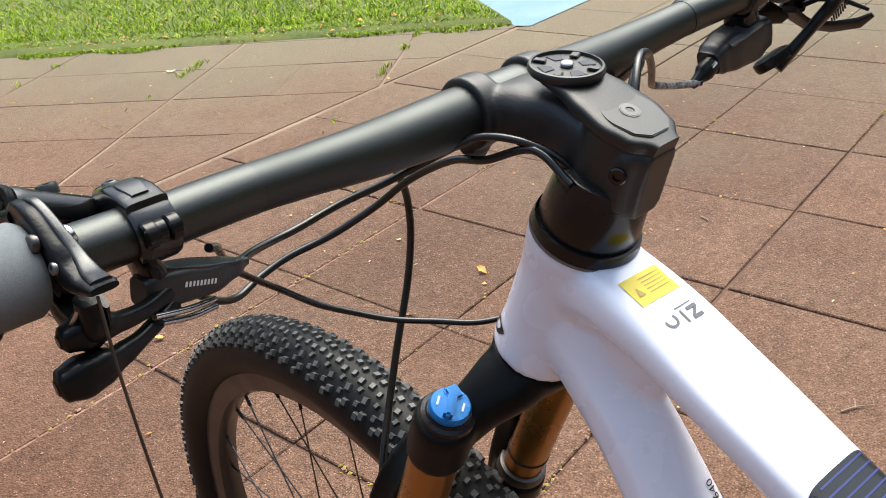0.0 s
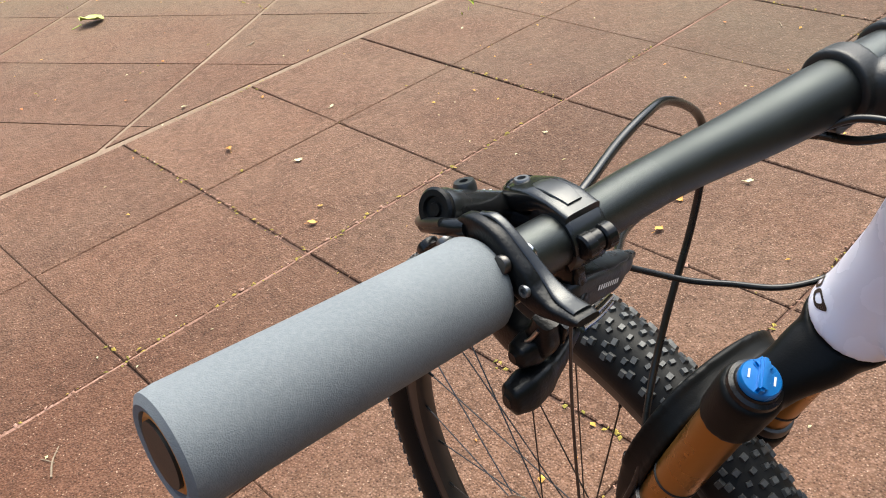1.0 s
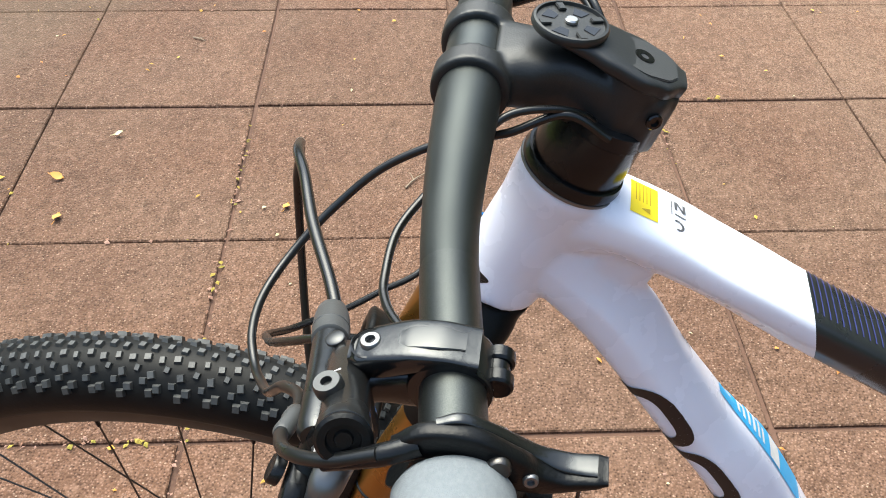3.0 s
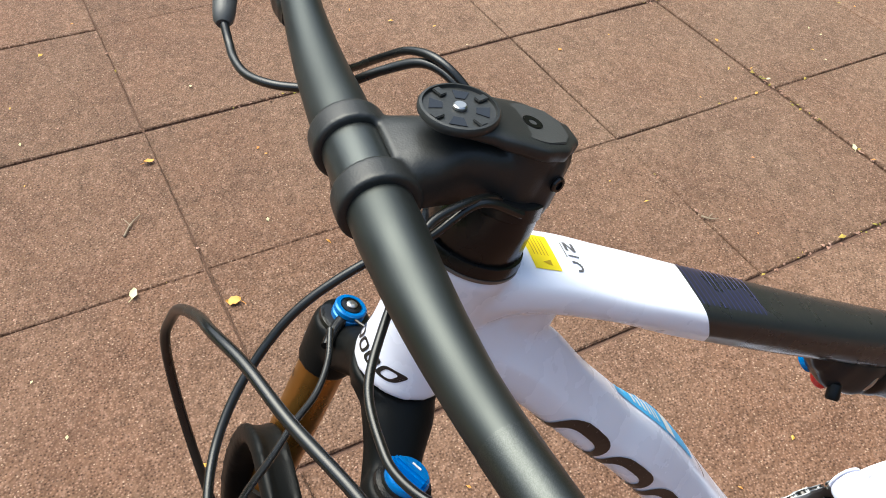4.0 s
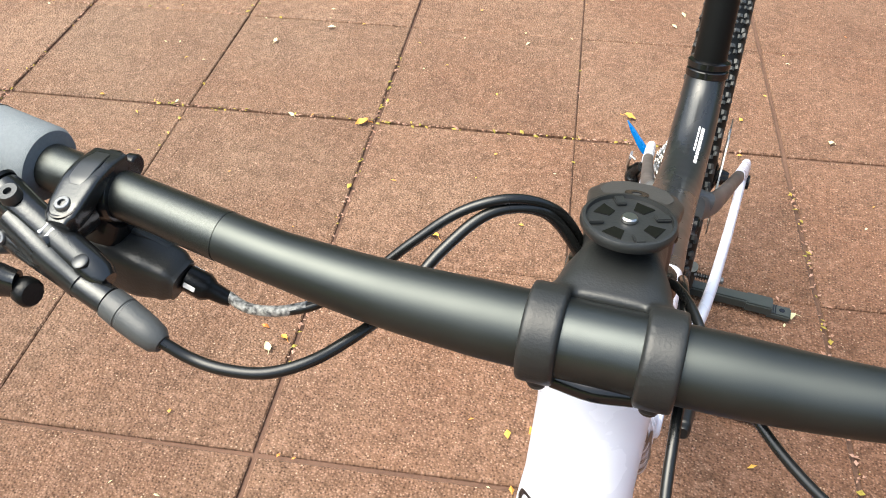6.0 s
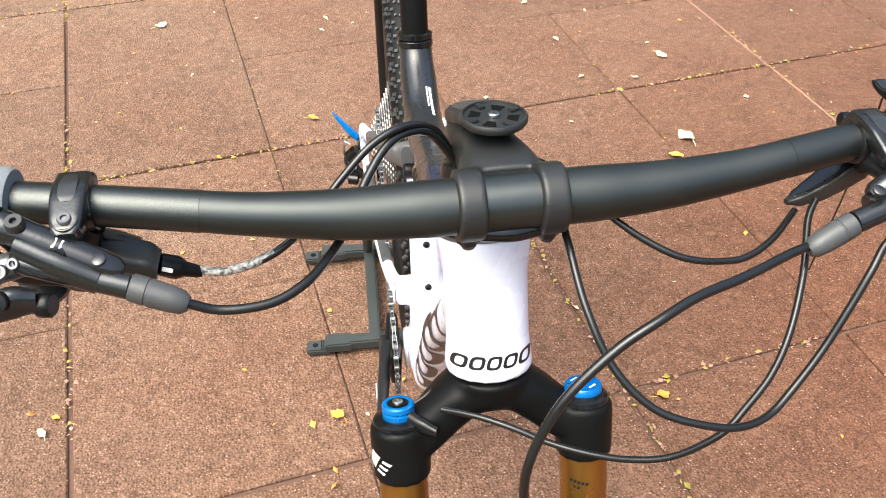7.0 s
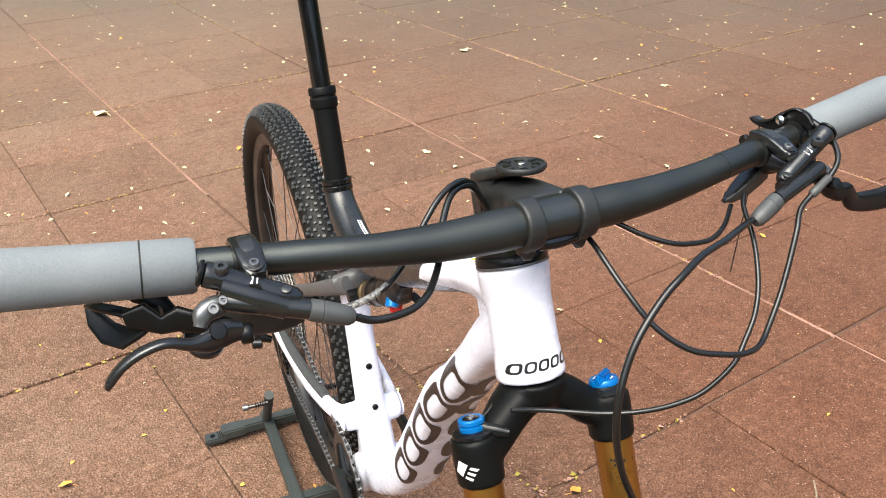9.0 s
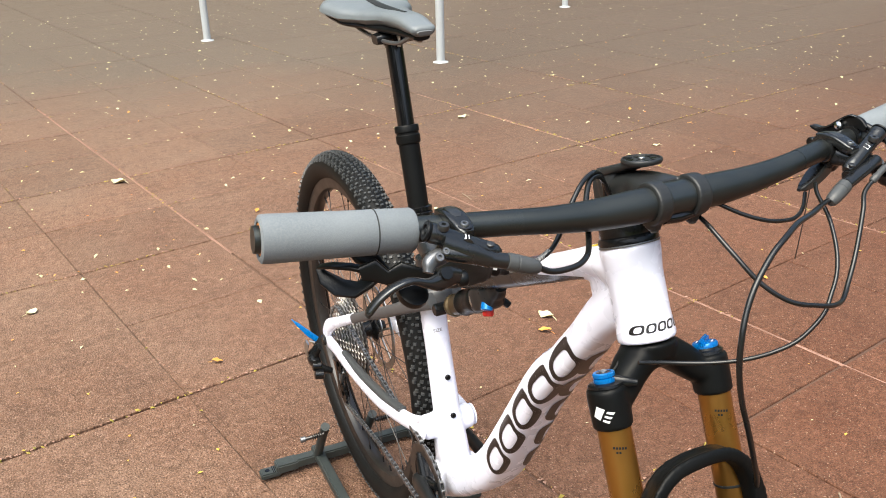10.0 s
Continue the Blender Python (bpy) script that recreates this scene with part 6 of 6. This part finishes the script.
M["red_rubber"] = rubber_material()
M["joint_dirt"] = material("joint_dirt", (0.072, 0.038, 0.025), 0.95, grain=0.7, grain_scale=120, blotch=1.0, blotch_scale=2.2, second=(0.125, 0.068, 0.045), bump=0.8, bump_scale=200)

# one sheet that reaches the horizon
bm = bmesh.new()
bmesh.ops.create_grid(bm, x_segments=2, y_segments=2, size=400)
bmesh.ops.translate(bm, verts=bm.verts, vec=(0, 0, -0.0075))
ground = new("ground", finish("ground", bm, M["joint_dirt"], smooth=False))
tagged(ground, "dirt-filled bed under the red rubber yard", "ground", kind="structure")

# pale crumbs have settled in some of the wide joints
M["joint_fill"] = material("joint_fill", (0.33, 0.195, 0.145), 0.95, grain=0.8, grain_scale=160, blotch=0.8, blotch_scale=5, second=(0.17, 0.088, 0.060), bump=0.8, bump_scale=220)
bm = bmesh.new()
for fixed, start, stop, upright in ((3, -2.5, 6.0, False), (-3, -6.0, 0.6, True), (-5, -8.0, -1.0, True), (-1, -10.5, -4.6, True)):
    rings = []
    for k in range(int((stop - start) * 25)):
        a = start + k / 25
        half = 0.0046 + 0.0035 * noise.noise(V(a * 3.1, fixed, 0.2)) + 0.0016 * noise.noise(V(a * 11, fixed, 0.9))
        top = -0.0012 + 0.0016 * noise.noise(V(a * 5, fixed, 1.7))
        ring = []
        for off, z in ((-1.0, -0.006), (-0.6, top - 0.0006), (0.0, top), (0.6, top - 0.0006), (1.0, -0.006)):
            b = fixed + off * max(half, 0.001) / TILE
            x, y = tile_spot(b, a) if upright else tile_spot(a, b)
            ring.append(bm.verts.new((x, y, z)))
        rings.append(ring)
    for p, q in zip(rings, rings[1:]):
        for k in range(4):
            bm.faces.new((p[k], p[k + 1], q[k + 1], q[k]))
bmesh.ops.recalc_face_normals(bm, faces=bm.faces)
tagged(new("joint_filling", finish("joint_filling", bm, M["joint_fill"])), "pinkish crumbs packed into the wide tile joints", "crumbs", kind="stuff")

# ---- surroundings ----
M["grass"] = material("grass_blades", (0.13, 0.235, 0.006), 0.6, spec=0.12, island=0.9, second=(0.40, 0.53, 0.02))
M["lawn_soil"] = material("lawn_soil", (0.055, 0.080, 0.012), 0.95, grain=0.7, grain_scale=40, blotch=0.8, blotch_scale=3, second=(0.13, 0.15, 0.03), bump=0.8, bump_scale=60)
M["blue_paint"] = material("blue_paint", (0.105, 0.215, 0.315), 0.7, blotch=0.7, blotch_scale=2.5, grain=0.3, grain_scale=60, second=(0.19, 0.29, 0.37))
M["joint_sand"] = material("joint_sand", (0.26, 0.19, 0.135), 0.95, grain=0.6, grain_scale=90, blotch=0.7, blotch_scale=2.0, second=(0.13, 0.085, 0.055), bump=0.6, bump_scale=150)
M["leaf"] = material("dry_leaf", (0.58, 0.40, 0.06), 0.6, island=0.9, second=(0.55, 0.17, 0.04), blotch=0.3, blotch_scale=60)
M["pale_leaf"] = material("pale_leaf", (0.55, 0.52, 0.24), 0.6, island=0.6, second=(0.62, 0.58, 0.42), blotch=0.3, blotch_scale=60)
M["green_leaf"] = material("green_leaf", (0.42, 0.50, 0.10), 0.6, blotch=0.5, blotch_scale=60, second=(0.60, 0.62, 0.30))
M["twig"] = material("twig", (0.28, 0.22, 0.15), 0.8, grain=0.6, grain_scale=120, second=(0.14, 0.10, 0.07))
M["moss"] = material("moss", (0.20, 0.18, 0.03), 0.9, island=0.8, second=(0.42, 0.30, 0.06))
M["crumb"] = material("joint_crumb", (0.40, 0.24, 0.18), 0.9, island=0.9, second=(0.20, 0.10, 0.06))

# lawn beyond the yard's slanting edge
E0, EDIR, EN = V(0.64, 6.02, 0), V(0.648, -0.762, 0), V(0.762, 0.648, 0)


def strip(a0, a1, b0, b1, z, name, mat, label, category):
    bm = bmesh.new()
    nx, ny = 24, 10
    vs = [[bm.verts.new(E0 + EDIR * (a0 + (a1 - 0.39 * min(b0 + (b1 - b0) * (j / ny) ** 3, 2.5) - a0) * i / nx) + EN * (b0 + (b1 - b0) * (j / ny) ** 3) + V(0, 0, z + (0.012 * noise.noise(V(i * 0.7, j * 0.9, 1.3)) if 0 < j < ny else -0.030))) for j in range(ny + 1)] for i in range(nx + 1)]
    for i in range(nx):
        for j in range(ny):
            bm.faces.new((vs[i][j], vs[i + 1][j], vs[i + 1][j + 1], vs[i][j + 1]))
    ob = new(name, finish(name, bm, mat))
    return tagged(ob, label, category, kind="structure")


strip(-30, 3.945, 0.02, 40, 0.020, "lawn", M["lawn_soil"], "lawn along the edge of the paved yard", "lawn")
bm = bmesh.new()
bm.faces.new([bm.verts.new(p) for p in ((*tile_spot(-40, 4.995), -0.0034), (*tile_spot(7.5, 4.995), -0.0034), E0 + EDIR * -30 + EN * 0.25 + V(0, 0, -0.0034))])
tagged(new("sand_bed", finish("sand_bed", bm, M["joint_sand"], smooth=False)), "sandy dirt filling the joints beside the lawn", "ground", kind="structure")
# blue play surface between the lawn and the yard, its near side slanting away
bm = bmesh.new()
corner = lambda a, b: bm.verts.new(E0 + EDIR * a + EN * b + V(0, 0, 0.004))
bm.faces.new([corner(a, b) for a, b in ((3.945, 0.0), (4.03, -0.02), (4.32, 0.45), (6.0, 3.0), (4.6, 6.5), (2.95, 6.5), (2.95, 2.5))])
tagged(new("painted_path", finish("painted_path", bm, M["blue_paint"], smooth=False)), "pale blue painted play surface beside the lawn", "pavement", kind="structure")
rng = random.Random(77)
verts, faces = [], []
for k in range(60000):
    a = rng.uniform(-3.6, 3.92)
    b = abs(rng.gauss(0, 1)) * (1.6 if k % 4 else 0.25) + 0.02
    if b > 5 or a > 3.945 - 0.39 * min(b, 2.5):
        continue
    b += 0.05 * math.sin(a * 3.1) + 0.03 * math.sin(a * 9.7) + 0.05 * noise.noise(V(a * 6, 0.2, 0.7))
    base = E0 + EDIR * a + EN * b + V(0, 0, 0.012 if b > 0.3 else 0.0)
    h = rng.uniform(0.012, 0.045) * (0.55 if b < 0.15 else 1)
    turn = rng.uniform(0, math.pi)
    w = V(math.cos(turn), math.sin(turn), 0) * rng.uniform(0.0022, 0.0050)
    lean = V(rng.uniform(-1, 1), rng.uniform(-1, 1), 0) * h * 1.5
    i = len(verts)
    verts += [tuple(base - w), tuple(base + w), tuple(base + lean * 0.45 + w * 0.7 + V(0, 0, h * 0.7)), tuple(base + lean * 0.45 - w * 0.7 + V(0, 0, h * 0.7)), tuple(base + lean + V(0, 0, h))]
    faces += [(i, i + 1, i + 2, i + 3), (i + 3, i + 2, i + 4)]
# tufts in the wide joints that run to the lawn
for k in range(900):
    line = rng.choice((1.42, 2.33, 3.42))
    b = -abs(rng.gauss(0, 0.55))
    if noise.noise(V(line * 3, b * 7, 0.4)) < 0.12:
        continue
    base = E0 + EDIR * (line + 0.10 * b + rng.gauss(0, 0.012)) + EN * b
    h = rng.uniform(0.008, 0.03)
    turn = rng.uniform(0, math.pi)
    w = V(math.cos(turn), math.sin(turn), 0) * 0.0025
    lean = V(rng.uniform(-1, 1), rng.uniform(-1, 1), 0) * h * 1.3
    i = len(verts)
    verts += [tuple(base - w), tuple(base + w), tuple(base + lean * 0.45 + w * 0.7 + V(0, 0, h * 0.7)), tuple(base + lean * 0.45 - w * 0.7 + V(0, 0, h * 0.7)), tuple(base + lean + V(0, 0, h))]
    faces += [(i, i + 1, i + 2, i + 3), (i + 3, i + 2, i + 4)]
me = bpy.data.meshes.new("grass")
me.from_pydata(verts, [], faces)
me.materials.append(M["grass"])
tagged(new("grass", me), "bright green short grass with fallen leaves", "grass", kind="stuff")

# posts of the play frame
for x, y in ((-1.215, -7.17), (-2.450, -5.14), (-4.905, -6.99)):
    pole = thing("play_frame_post", (x, y, 0), "pale grey painted steel post of a play frame", "post", "play frame posts")
    part("post_tube", cyl((0, 0, -0.01), (0, 0, 2.4), 0.031, 24), M["pole_paint"], pole)
    part("collar", lathe([(0.031, 0), (0.058, 0.001), (0.056, 0.005), (0.034, 0.010), (0.031, 0.016)], (0, 0, 0), (0, 0, 1), 24), M["pole_paint"], pole)


# leaves, twigs and crumbs
def leaf_mesh(name, length, wide, seed, mat):
    r = random.Random(seed)
    bm = bmesh.new()
    n = 7
    rows = []
    for k in range(n):
        t = k / (n - 1)
        w = wide * math.sin(math.pi * min(max(t, 0.03), 0.97)) ** 0.8 * r.uniform(0.8, 1.15)
        z = 0.004 * math.sin(t * 3 + seed) * length / 0.03 + 0.004
        rows.append([bm.verts.new((length * (t - 0.5), sx * w, max(0.001, z + abs(sx) * r.uniform(0.001, 0.005) * length / 0.03))) for sx in (-1, 0, 1)])
    for a, b in zip(rows, rows[1:]):
        for k in range(2):
            bm.faces.new((a[k], a[k + 1], b[k + 1], b[k]))
    tube([(length * -0.5, 0, 0.004), (length * -0.72, 0.002, 0.003), (length * -0.85, 0.004, 0.002)], 0.0006, 5, bm, 3)
    return finish(name, bm, mat)


leaves = [leaf_mesh("leaf", 0.026, 0.0080, 1, M["leaf"]), leaf_mesh("leaf", 0.020, 0.0070, 2, M["leaf"]), leaf_mesh("leaf", 0.030, 0.011, 3, M["pale_leaf"]), leaf_mesh("leaf", 0.018, 0.006, 5, M["pale_leaf"]), leaf_mesh("leaf", 0.030, 0.013, 8, M["green_leaf"])]


def drop_leaf(x, y, size, kind, turn, label, tilt=0.0):
    ob = new("fallen_leaf", leaves[kind])
    ob.matrix_basis = pose(x, y, 0.0015, tilt, tilt, turn) @ Matrix.Diagonal((size, size, size, 1))
    return tagged(ob, label, "leaf", "fallen leaves")


rng = random.Random(5)
ORANGE = [(1.152, 1.245), (1.127, 1.069), (0.098, 1.004), (0.406, 1.654), (0.420, 2.215), (0.995, 1.009), (2.225, -0.046), (1.415, 0.209), (0.803, -1.399), (0.941, 0.104), (-0.748, -1.293),
          (-0.431, -0.551), (0.500, -1.043), (0.178, -0.606), (-0.308, -2.764), (-1.597, -1.226), (-2.561, -2.318), (-2.764, -2.844), (0.159, -1.619), (1.091, 0.531)]
YELLOW = [(1.301, 0.995), (1.135, 1.572), (0.438, 2.632), (0.793, 2.227), (0.987, -1.381), (1.189, -1.716), (1.015, 0.280), (-0.781, -1.694), (-1.698, -1.821), (1.323, -0.214)]
PALE = [(-0.810, -1.377, 1.9), (0.130, -3.483, 2.6), (-1.786, -3.640, 2.0), (1.666, 4.038, 1.6), (2.280, -0.038, 1.5), (-0.906, -1.813, 1.3), (0.601, -2.240, 1.4), (-1.653, -2.200, 1.2), (-0.963, -2.382, 1.2), (-2.332, -2.620, 1.3)]
for k, (x, y) in enumerate(ORANGE):
    drop_leaf(x, y, rng.uniform(1.05, 1.5), k % 2, rng.uniform(0, 360), "small orange-brown dry leaf on the red tiles", rng.uniform(-8, 8))
for k, (x, y) in enumerate(YELLOW):
    drop_leaf(x, y, rng.uniform(0.9, 1.3), 3, rng.uniform(0, 360), "pale yellow leaf lying on the red tiles")
for x, y, size in PALE:
    drop_leaf(x, y, size, 2, rng.uniform(0, 360), "pale yellow leaf lying on the red tiles")
drop_leaf(0.490, 3.830, 4.0, 4, 25, "large yellow-green leaf lying on the tiles")
for k in range(64):
    a, d = rng.uniform(0, 2 * math.pi), 0.6 + 4.6 * rng.random() ** 0.8
    x, y = 0.2 + d * math.cos(a), -0.3 + d * math.sin(a)
    if x * 0.762 + y * 0.648 > 4.18:
        continue
    kind = rng.choice((0, 1, 1, 3, 3, 2))
    drop_leaf(x, y, rng.uniform(0.55, 1.15), kind, rng.uniform(0, 360), "small orange-brown dry leaf on the red tiles" if kind < 2 else "pale yellow leaf lying on the red tiles")
TWIGS = [(1.770, 0.967), (1.186, 0.284), (0.877, 2.988), (2.164, 1.542), (-0.384, 1.245), (0.886, -0.896), (-1.147, -2.503), (-3.540, -3.130), (-1.671, -4.361), (-0.885, -0.354), (-1.612, -5.902), (-2.928, -3.944)]
for x, y in TWIGS:
    t, L = rng.uniform(0, 2 * math.pi), rng.uniform(0.03, 0.10)
    e = V(math.cos(t), math.sin(t), 0) * L
    n = V(-e.y, e.x, 0) * 0.2
    twig = thing("twig", (x, y, 0), "thin dry grey-brown twig on the red tiles", "twig", "twigs")
    part("stick", tube([V(0, 0, 0.003), e * 0.5 + n * rng.uniform(-1, 1) + V(0, 0, 0.004), e + V(0, 0, 0.003)], [0.0022, 0.0018, 0.0009], 6, None, 4), M["twig"], twig)
    if rng.random() < 0.6:
        part("side_shoot", tube([e * 0.45 + V(0, 0, 0.004), e * 0.6 + n * 1.2 + V(0, 0, 0.004), e * 0.7 + n * 2 + V(0, 0, 0.002)], [0.0014, 0.0010, 0.0006], 6, None, 3), M["twig"], twig)
# a white paper scrap by the bike's left
scrap = bmesh.new()
box((0.046, 0.012, 0.0012), pose(-0.172, 1.236, 0.004, 2, 3, 35), scrap, 0.0005)
tagged(new("paper_scrap", finish("paper_scrap", scrap, M["white_ink"])), "small white paper strip on the red tiles", "paper")


def litter(name, count, seed, mat, spot, size, label, category, edge=4.28):
    """Countless small bits, each a bent four-cornered flake."""
    r = random.Random(seed)
    verts, faces = [], []
    for k in range(count):
        p = spot(r)
        if p is None or p[0] * 0.762 + p[1] * 0.648 > edge:
            continue
        s = r.uniform(*size)
        t = r.uniform(0, 6.283)
        u, w = V(math.cos(t), math.sin(t), r.uniform(-0.3, 0.3)) * s, V(-math.sin(t), math.cos(t), r.uniform(-0.3, 0.3)) * s * r.uniform(0.3, 0.8)
        c = V(p[0], p[1], p[2] + s * 0.4)
        i = len(verts)
        verts += [tuple(c - u), tuple(c - w + V(0, 0, s * 0.2)), tuple(c + u), tuple(c + w + V(0, 0, s * 0.25)), tuple(c + V(0, 0, s * 0.5))]
        faces += [(i, i + 1, i + 4), (i + 1, i + 2, i + 4), (i + 2, i + 3, i + 4), (i + 3, i, i + 4)]
    me = bpy.data.meshes.new(name)
    me.from_pydata(verts, [], faces)
    me.materials.append(mat)
    return tagged(new(name, me), label, category, kind="stuff")


def open_ground(r):
    a, d = r.uniform(0, 6.283), 7.0 * r.random() ** 0.6
    return 0.2 + d * math.cos(a), -0.6 + d * math.sin(a), 0.001


def far_ground(r):
    return r.uniform(-6, 3.5), -1.6 - 8.0 * r.random() ** 0.8, 0.0


def along_joint(r):
    u = r.choice((-7, -5, -3, -1, 1, 3, 5, 7, 9)) if r.random() < 0.8 else r.randrange(-8, 10)
    v = r.uniform(-14, 10)
    if r.random() < 0.5:
        u, v = v, u
    if noise.noise(V(u * 0.9, v * 0.9, 0.5)) < 0.02:
        return None
    x, y = tile_spot(u, v)
    return x + r.gauss(0, 0.005), y + r.gauss(0, 0.005), -0.001


litter("leaf_litter", 1300, 31, M["leaf"], open_ground, (0.003, 0.009), "scattered orange and yellow leaf scraps", "leaf litter")
litter("far_litter", 1100, 36, M["pale_leaf"], far_ground, (0.004, 0.014), "pale cream and yellow leaf scraps strewn over the damp yard", "leaf litter")
litter("pale_litter", 600, 35, M["pale_leaf"], open_ground, (0.002, 0.007), "scattered pale yellow leaf scraps", "leaf litter")
def on_lawn(r):
    a, b = r.uniform(-3.6, 3.8), 0.05 + 2.2 * r.random() ** 1.5
    p = E0 + EDIR * a + EN * b
    return p.x, p.y, 0.02


litter("lawn_leaves", 420, 37, M["leaf"], on_lawn, (0.006, 0.022), "brown and yellow leaves caught in the grass", "leaf litter", 99)
litter("grit", 6000, 32, M["crumb"], open_ground, (0.0012, 0.0035), "pale grit and rubber crumbs on the tiles", "grit")
litter("joint_moss", 8000, 33, M["moss"], along_joint, (0.0025, 0.0085), "yellow-green moss and scraps in the tile joints", "moss")
litter("joint_crumbs", 14000, 34, M["crumb"], along_joint, (0.0025, 0.007), "pinkish crumbs filling the tile joints", "crumbs")

# unseen dark belt added round the yard to block low sky and darken reflections
M["dark_backdrop"] = material("dark_backdrop", (0.035, 0.055, 0.018), 0.95, blotch=0.9, blotch_scale=0.35, grain=0.6, grain_scale=1.2, second=(0.075, 0.095, 0.035))
bm = bmesh.new()
n = 240
low, high = [], []
for k in range(n):
    a = 2 * math.pi * k / n
    close = max(0.0, -math.sin(a - 0.25)) ** 1.5  # pulled in and raised behind the play frame to darken reflections from there
    r = (46 + 3 * math.sin(a * 5) + 2 * math.sin(a * 13 + 1)) * (1 - 0.64 * close)
    h = 13 + 4 * noise.noise(V(math.cos(a) * 4, math.sin(a) * 4, 0.3)) + 1.6 * noise.noise(V(math.cos(a) * 19, math.sin(a) * 19, 0.8))
    low.append(bm.verts.new((r * math.cos(a), r * math.sin(a), -0.5)))
    high.append(bm.verts.new((r * math.cos(a), r * math.sin(a), h + 1 * close)))
for k in range(n):
    bm.faces.new((low[k], low[(k + 1) % n], high[(k + 1) % n], high[k]))
tagged(new("backdrop", finish("backdrop", bm, M["dark_backdrop"])), "unseen dark green belt added round the yard to darken reflections", "backdrop", kind="structure")


def tile_mesh():
    h, b, t = TILE / 2 - 0.0032, 0.0026, 0.035
    bm = bmesh.new()
    rings = []
    for z, k in ((-t, h), (-b, h), (0.0, h - b)):
        rings.append([bm.verts.new((sx * k, sy * k, z)) for sx, sy in ((-1, -1), (1, -1), (1, 1), (-1, 1))])
    skin(bm, rings)
    return finish("tile", bm, M["red_rubber"], smooth=False)


tile = tile_mesh()
rng = random.Random(21)
near, far = [], []
for u in range(-26, 27):
    for v in range(-26, 27):
        # wide joints at the odd lines, narrow ones between
        x, y = tile_spot(u + 0.5 + (0.0037 if u % 2 else -0.0037), v + 0.5 + (0.0037 if v % 2 else -0.0037))
        out, side = x * 0.762 + y * 0.648 - 4.39, (x - 0.64) * 0.648 - (y - 6.02) * 0.762
        if v >= 5 and side < 4.0 or out > 0.34 and side < 3.9 + 0.6 * out:
            continue
        (near if -3.2 < x < 3.6 and -4.6 < y < 4.4 else far).append((x, y))
near.sort(key=lambda p: math.hypot(p[0] - 0.2, p[1] + 0.2))
far += near[290:]
paving = new("pavement")
tagged(paving, "yard paved with worn square red rubber tiles", "pavement", kind="structure")
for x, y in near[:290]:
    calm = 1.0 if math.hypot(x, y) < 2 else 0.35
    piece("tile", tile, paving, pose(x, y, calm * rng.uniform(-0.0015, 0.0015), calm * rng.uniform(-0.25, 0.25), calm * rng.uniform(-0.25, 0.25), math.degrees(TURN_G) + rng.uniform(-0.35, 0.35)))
verts, faces = [], []
for x, y in far:
    k = len(verts)
    m = pose(x, y, rng.uniform(-0.0005, 0.0005), rng.uniform(-0.05, 0.05), rng.uniform(-0.05, 0.05), math.degrees(TURN_G) + rng.uniform(-0.3, 0.3))
    verts += [tuple(m @ v.co) for v in tile.vertices]
    faces += [tuple(k + i for i in p.vertices) for p in tile.polygons]
me = bpy.data.meshes.new("far_tiles")
me.from_pydata(verts, [], faces)
me.materials.append(M["red_rubber"])
far_ob = new("far_tiles", me)
far_ob.parent = paving
tagged(far_ob, kind="stuff")


# the strip beside the lawn: tiles laid askew and cut along the border
E1, E2 = V(math.cos(radians(38.2)), math.sin(radians(38.2)), 0), V(math.sin(radians(38.2)), -math.cos(radians(38.2)), 0)
O2 = V(0.640, 2.960, 0)
CUT_N, CUT_P = V(-math.sin(TURN_G), math.cos(TURN_G), 0), V(*tile_spot(0, 5.05), 0)
askew = new("lawn_side_pavement")
tagged(askew, "strip of dirty red rubber tiles laid askew beside the lawn", "pavement", kind="structure")


def cut_tile(corners):
    """The part of a flat outline beyond the border line."""
    out = []
    for p, q in zip(corners, corners[1:] + corners[:1]):
        dp, dq = (p - CUT_P).dot(CUT_N), (q - CUT_P).dot(CUT_N)
        if dp > 0:
            out.append(p)
        if dp * dq < 0:
            out.append(p + (q - p) * (dp / (dp - dq)))
    return out


count, verts, faces = 0, [], []
for i in range(-40, 12):
    for j in range(-12, 8):
        c = O2 + E1 * (0.5 * (j + 0.5)) + E2 * (0.5 * (i + 0.5 + (0.012 if i % 2 == 0 else -0.012)))
        h = 0.2482
        if c.x * 0.762 + c.y * 0.648 > 4.73:
            continue
        ring = cut_tile([c + E1 * (h * sa) + E2 * (h * sb) for sa, sb in ((-1, -1), (1, -1), (1, 1), (-1, 1))])
        if len(ring) < 3:
            continue
        lift = rng.uniform(-0.0006, 0.0006)
        mid = sum(ring, V(0, 0, 0)) / len(ring)
        low, high = [p + V(0, 0, -0.03) for p in ring], [mid + (p - mid) * 0.994 + V(0, 0, lift) for p in ring]
        n = len(ring)
        quads = [tuple(range(n - 1, -1, -1)), tuple(range(n, 2 * n))] + [(k, (k + 1) % n, n + (k + 1) % n, n + k) for k in range(n)]
        if -7 <= i <= 6 and count < 150:
            count += 1
            me = bpy.data.meshes.new("tile")
            me.from_pydata([tuple(p - mid) for p in low + high], [], quads)
            me.materials.append(M["red_rubber"])
            piece("tile", me, askew, Matrix.Translation(mid))
        else:
            k0 = len(verts)
            verts += [tuple(p) for p in low + high]
            faces += [tuple(k0 + q for q in f) for f in quads]
me = bpy.data.meshes.new("far_tiles")
me.from_pydata(verts, [], faces)
me.materials.append(M["red_rubber"])
rest = new("far_tiles", me)
rest.parent = askew
tagged(rest, kind="stuff")
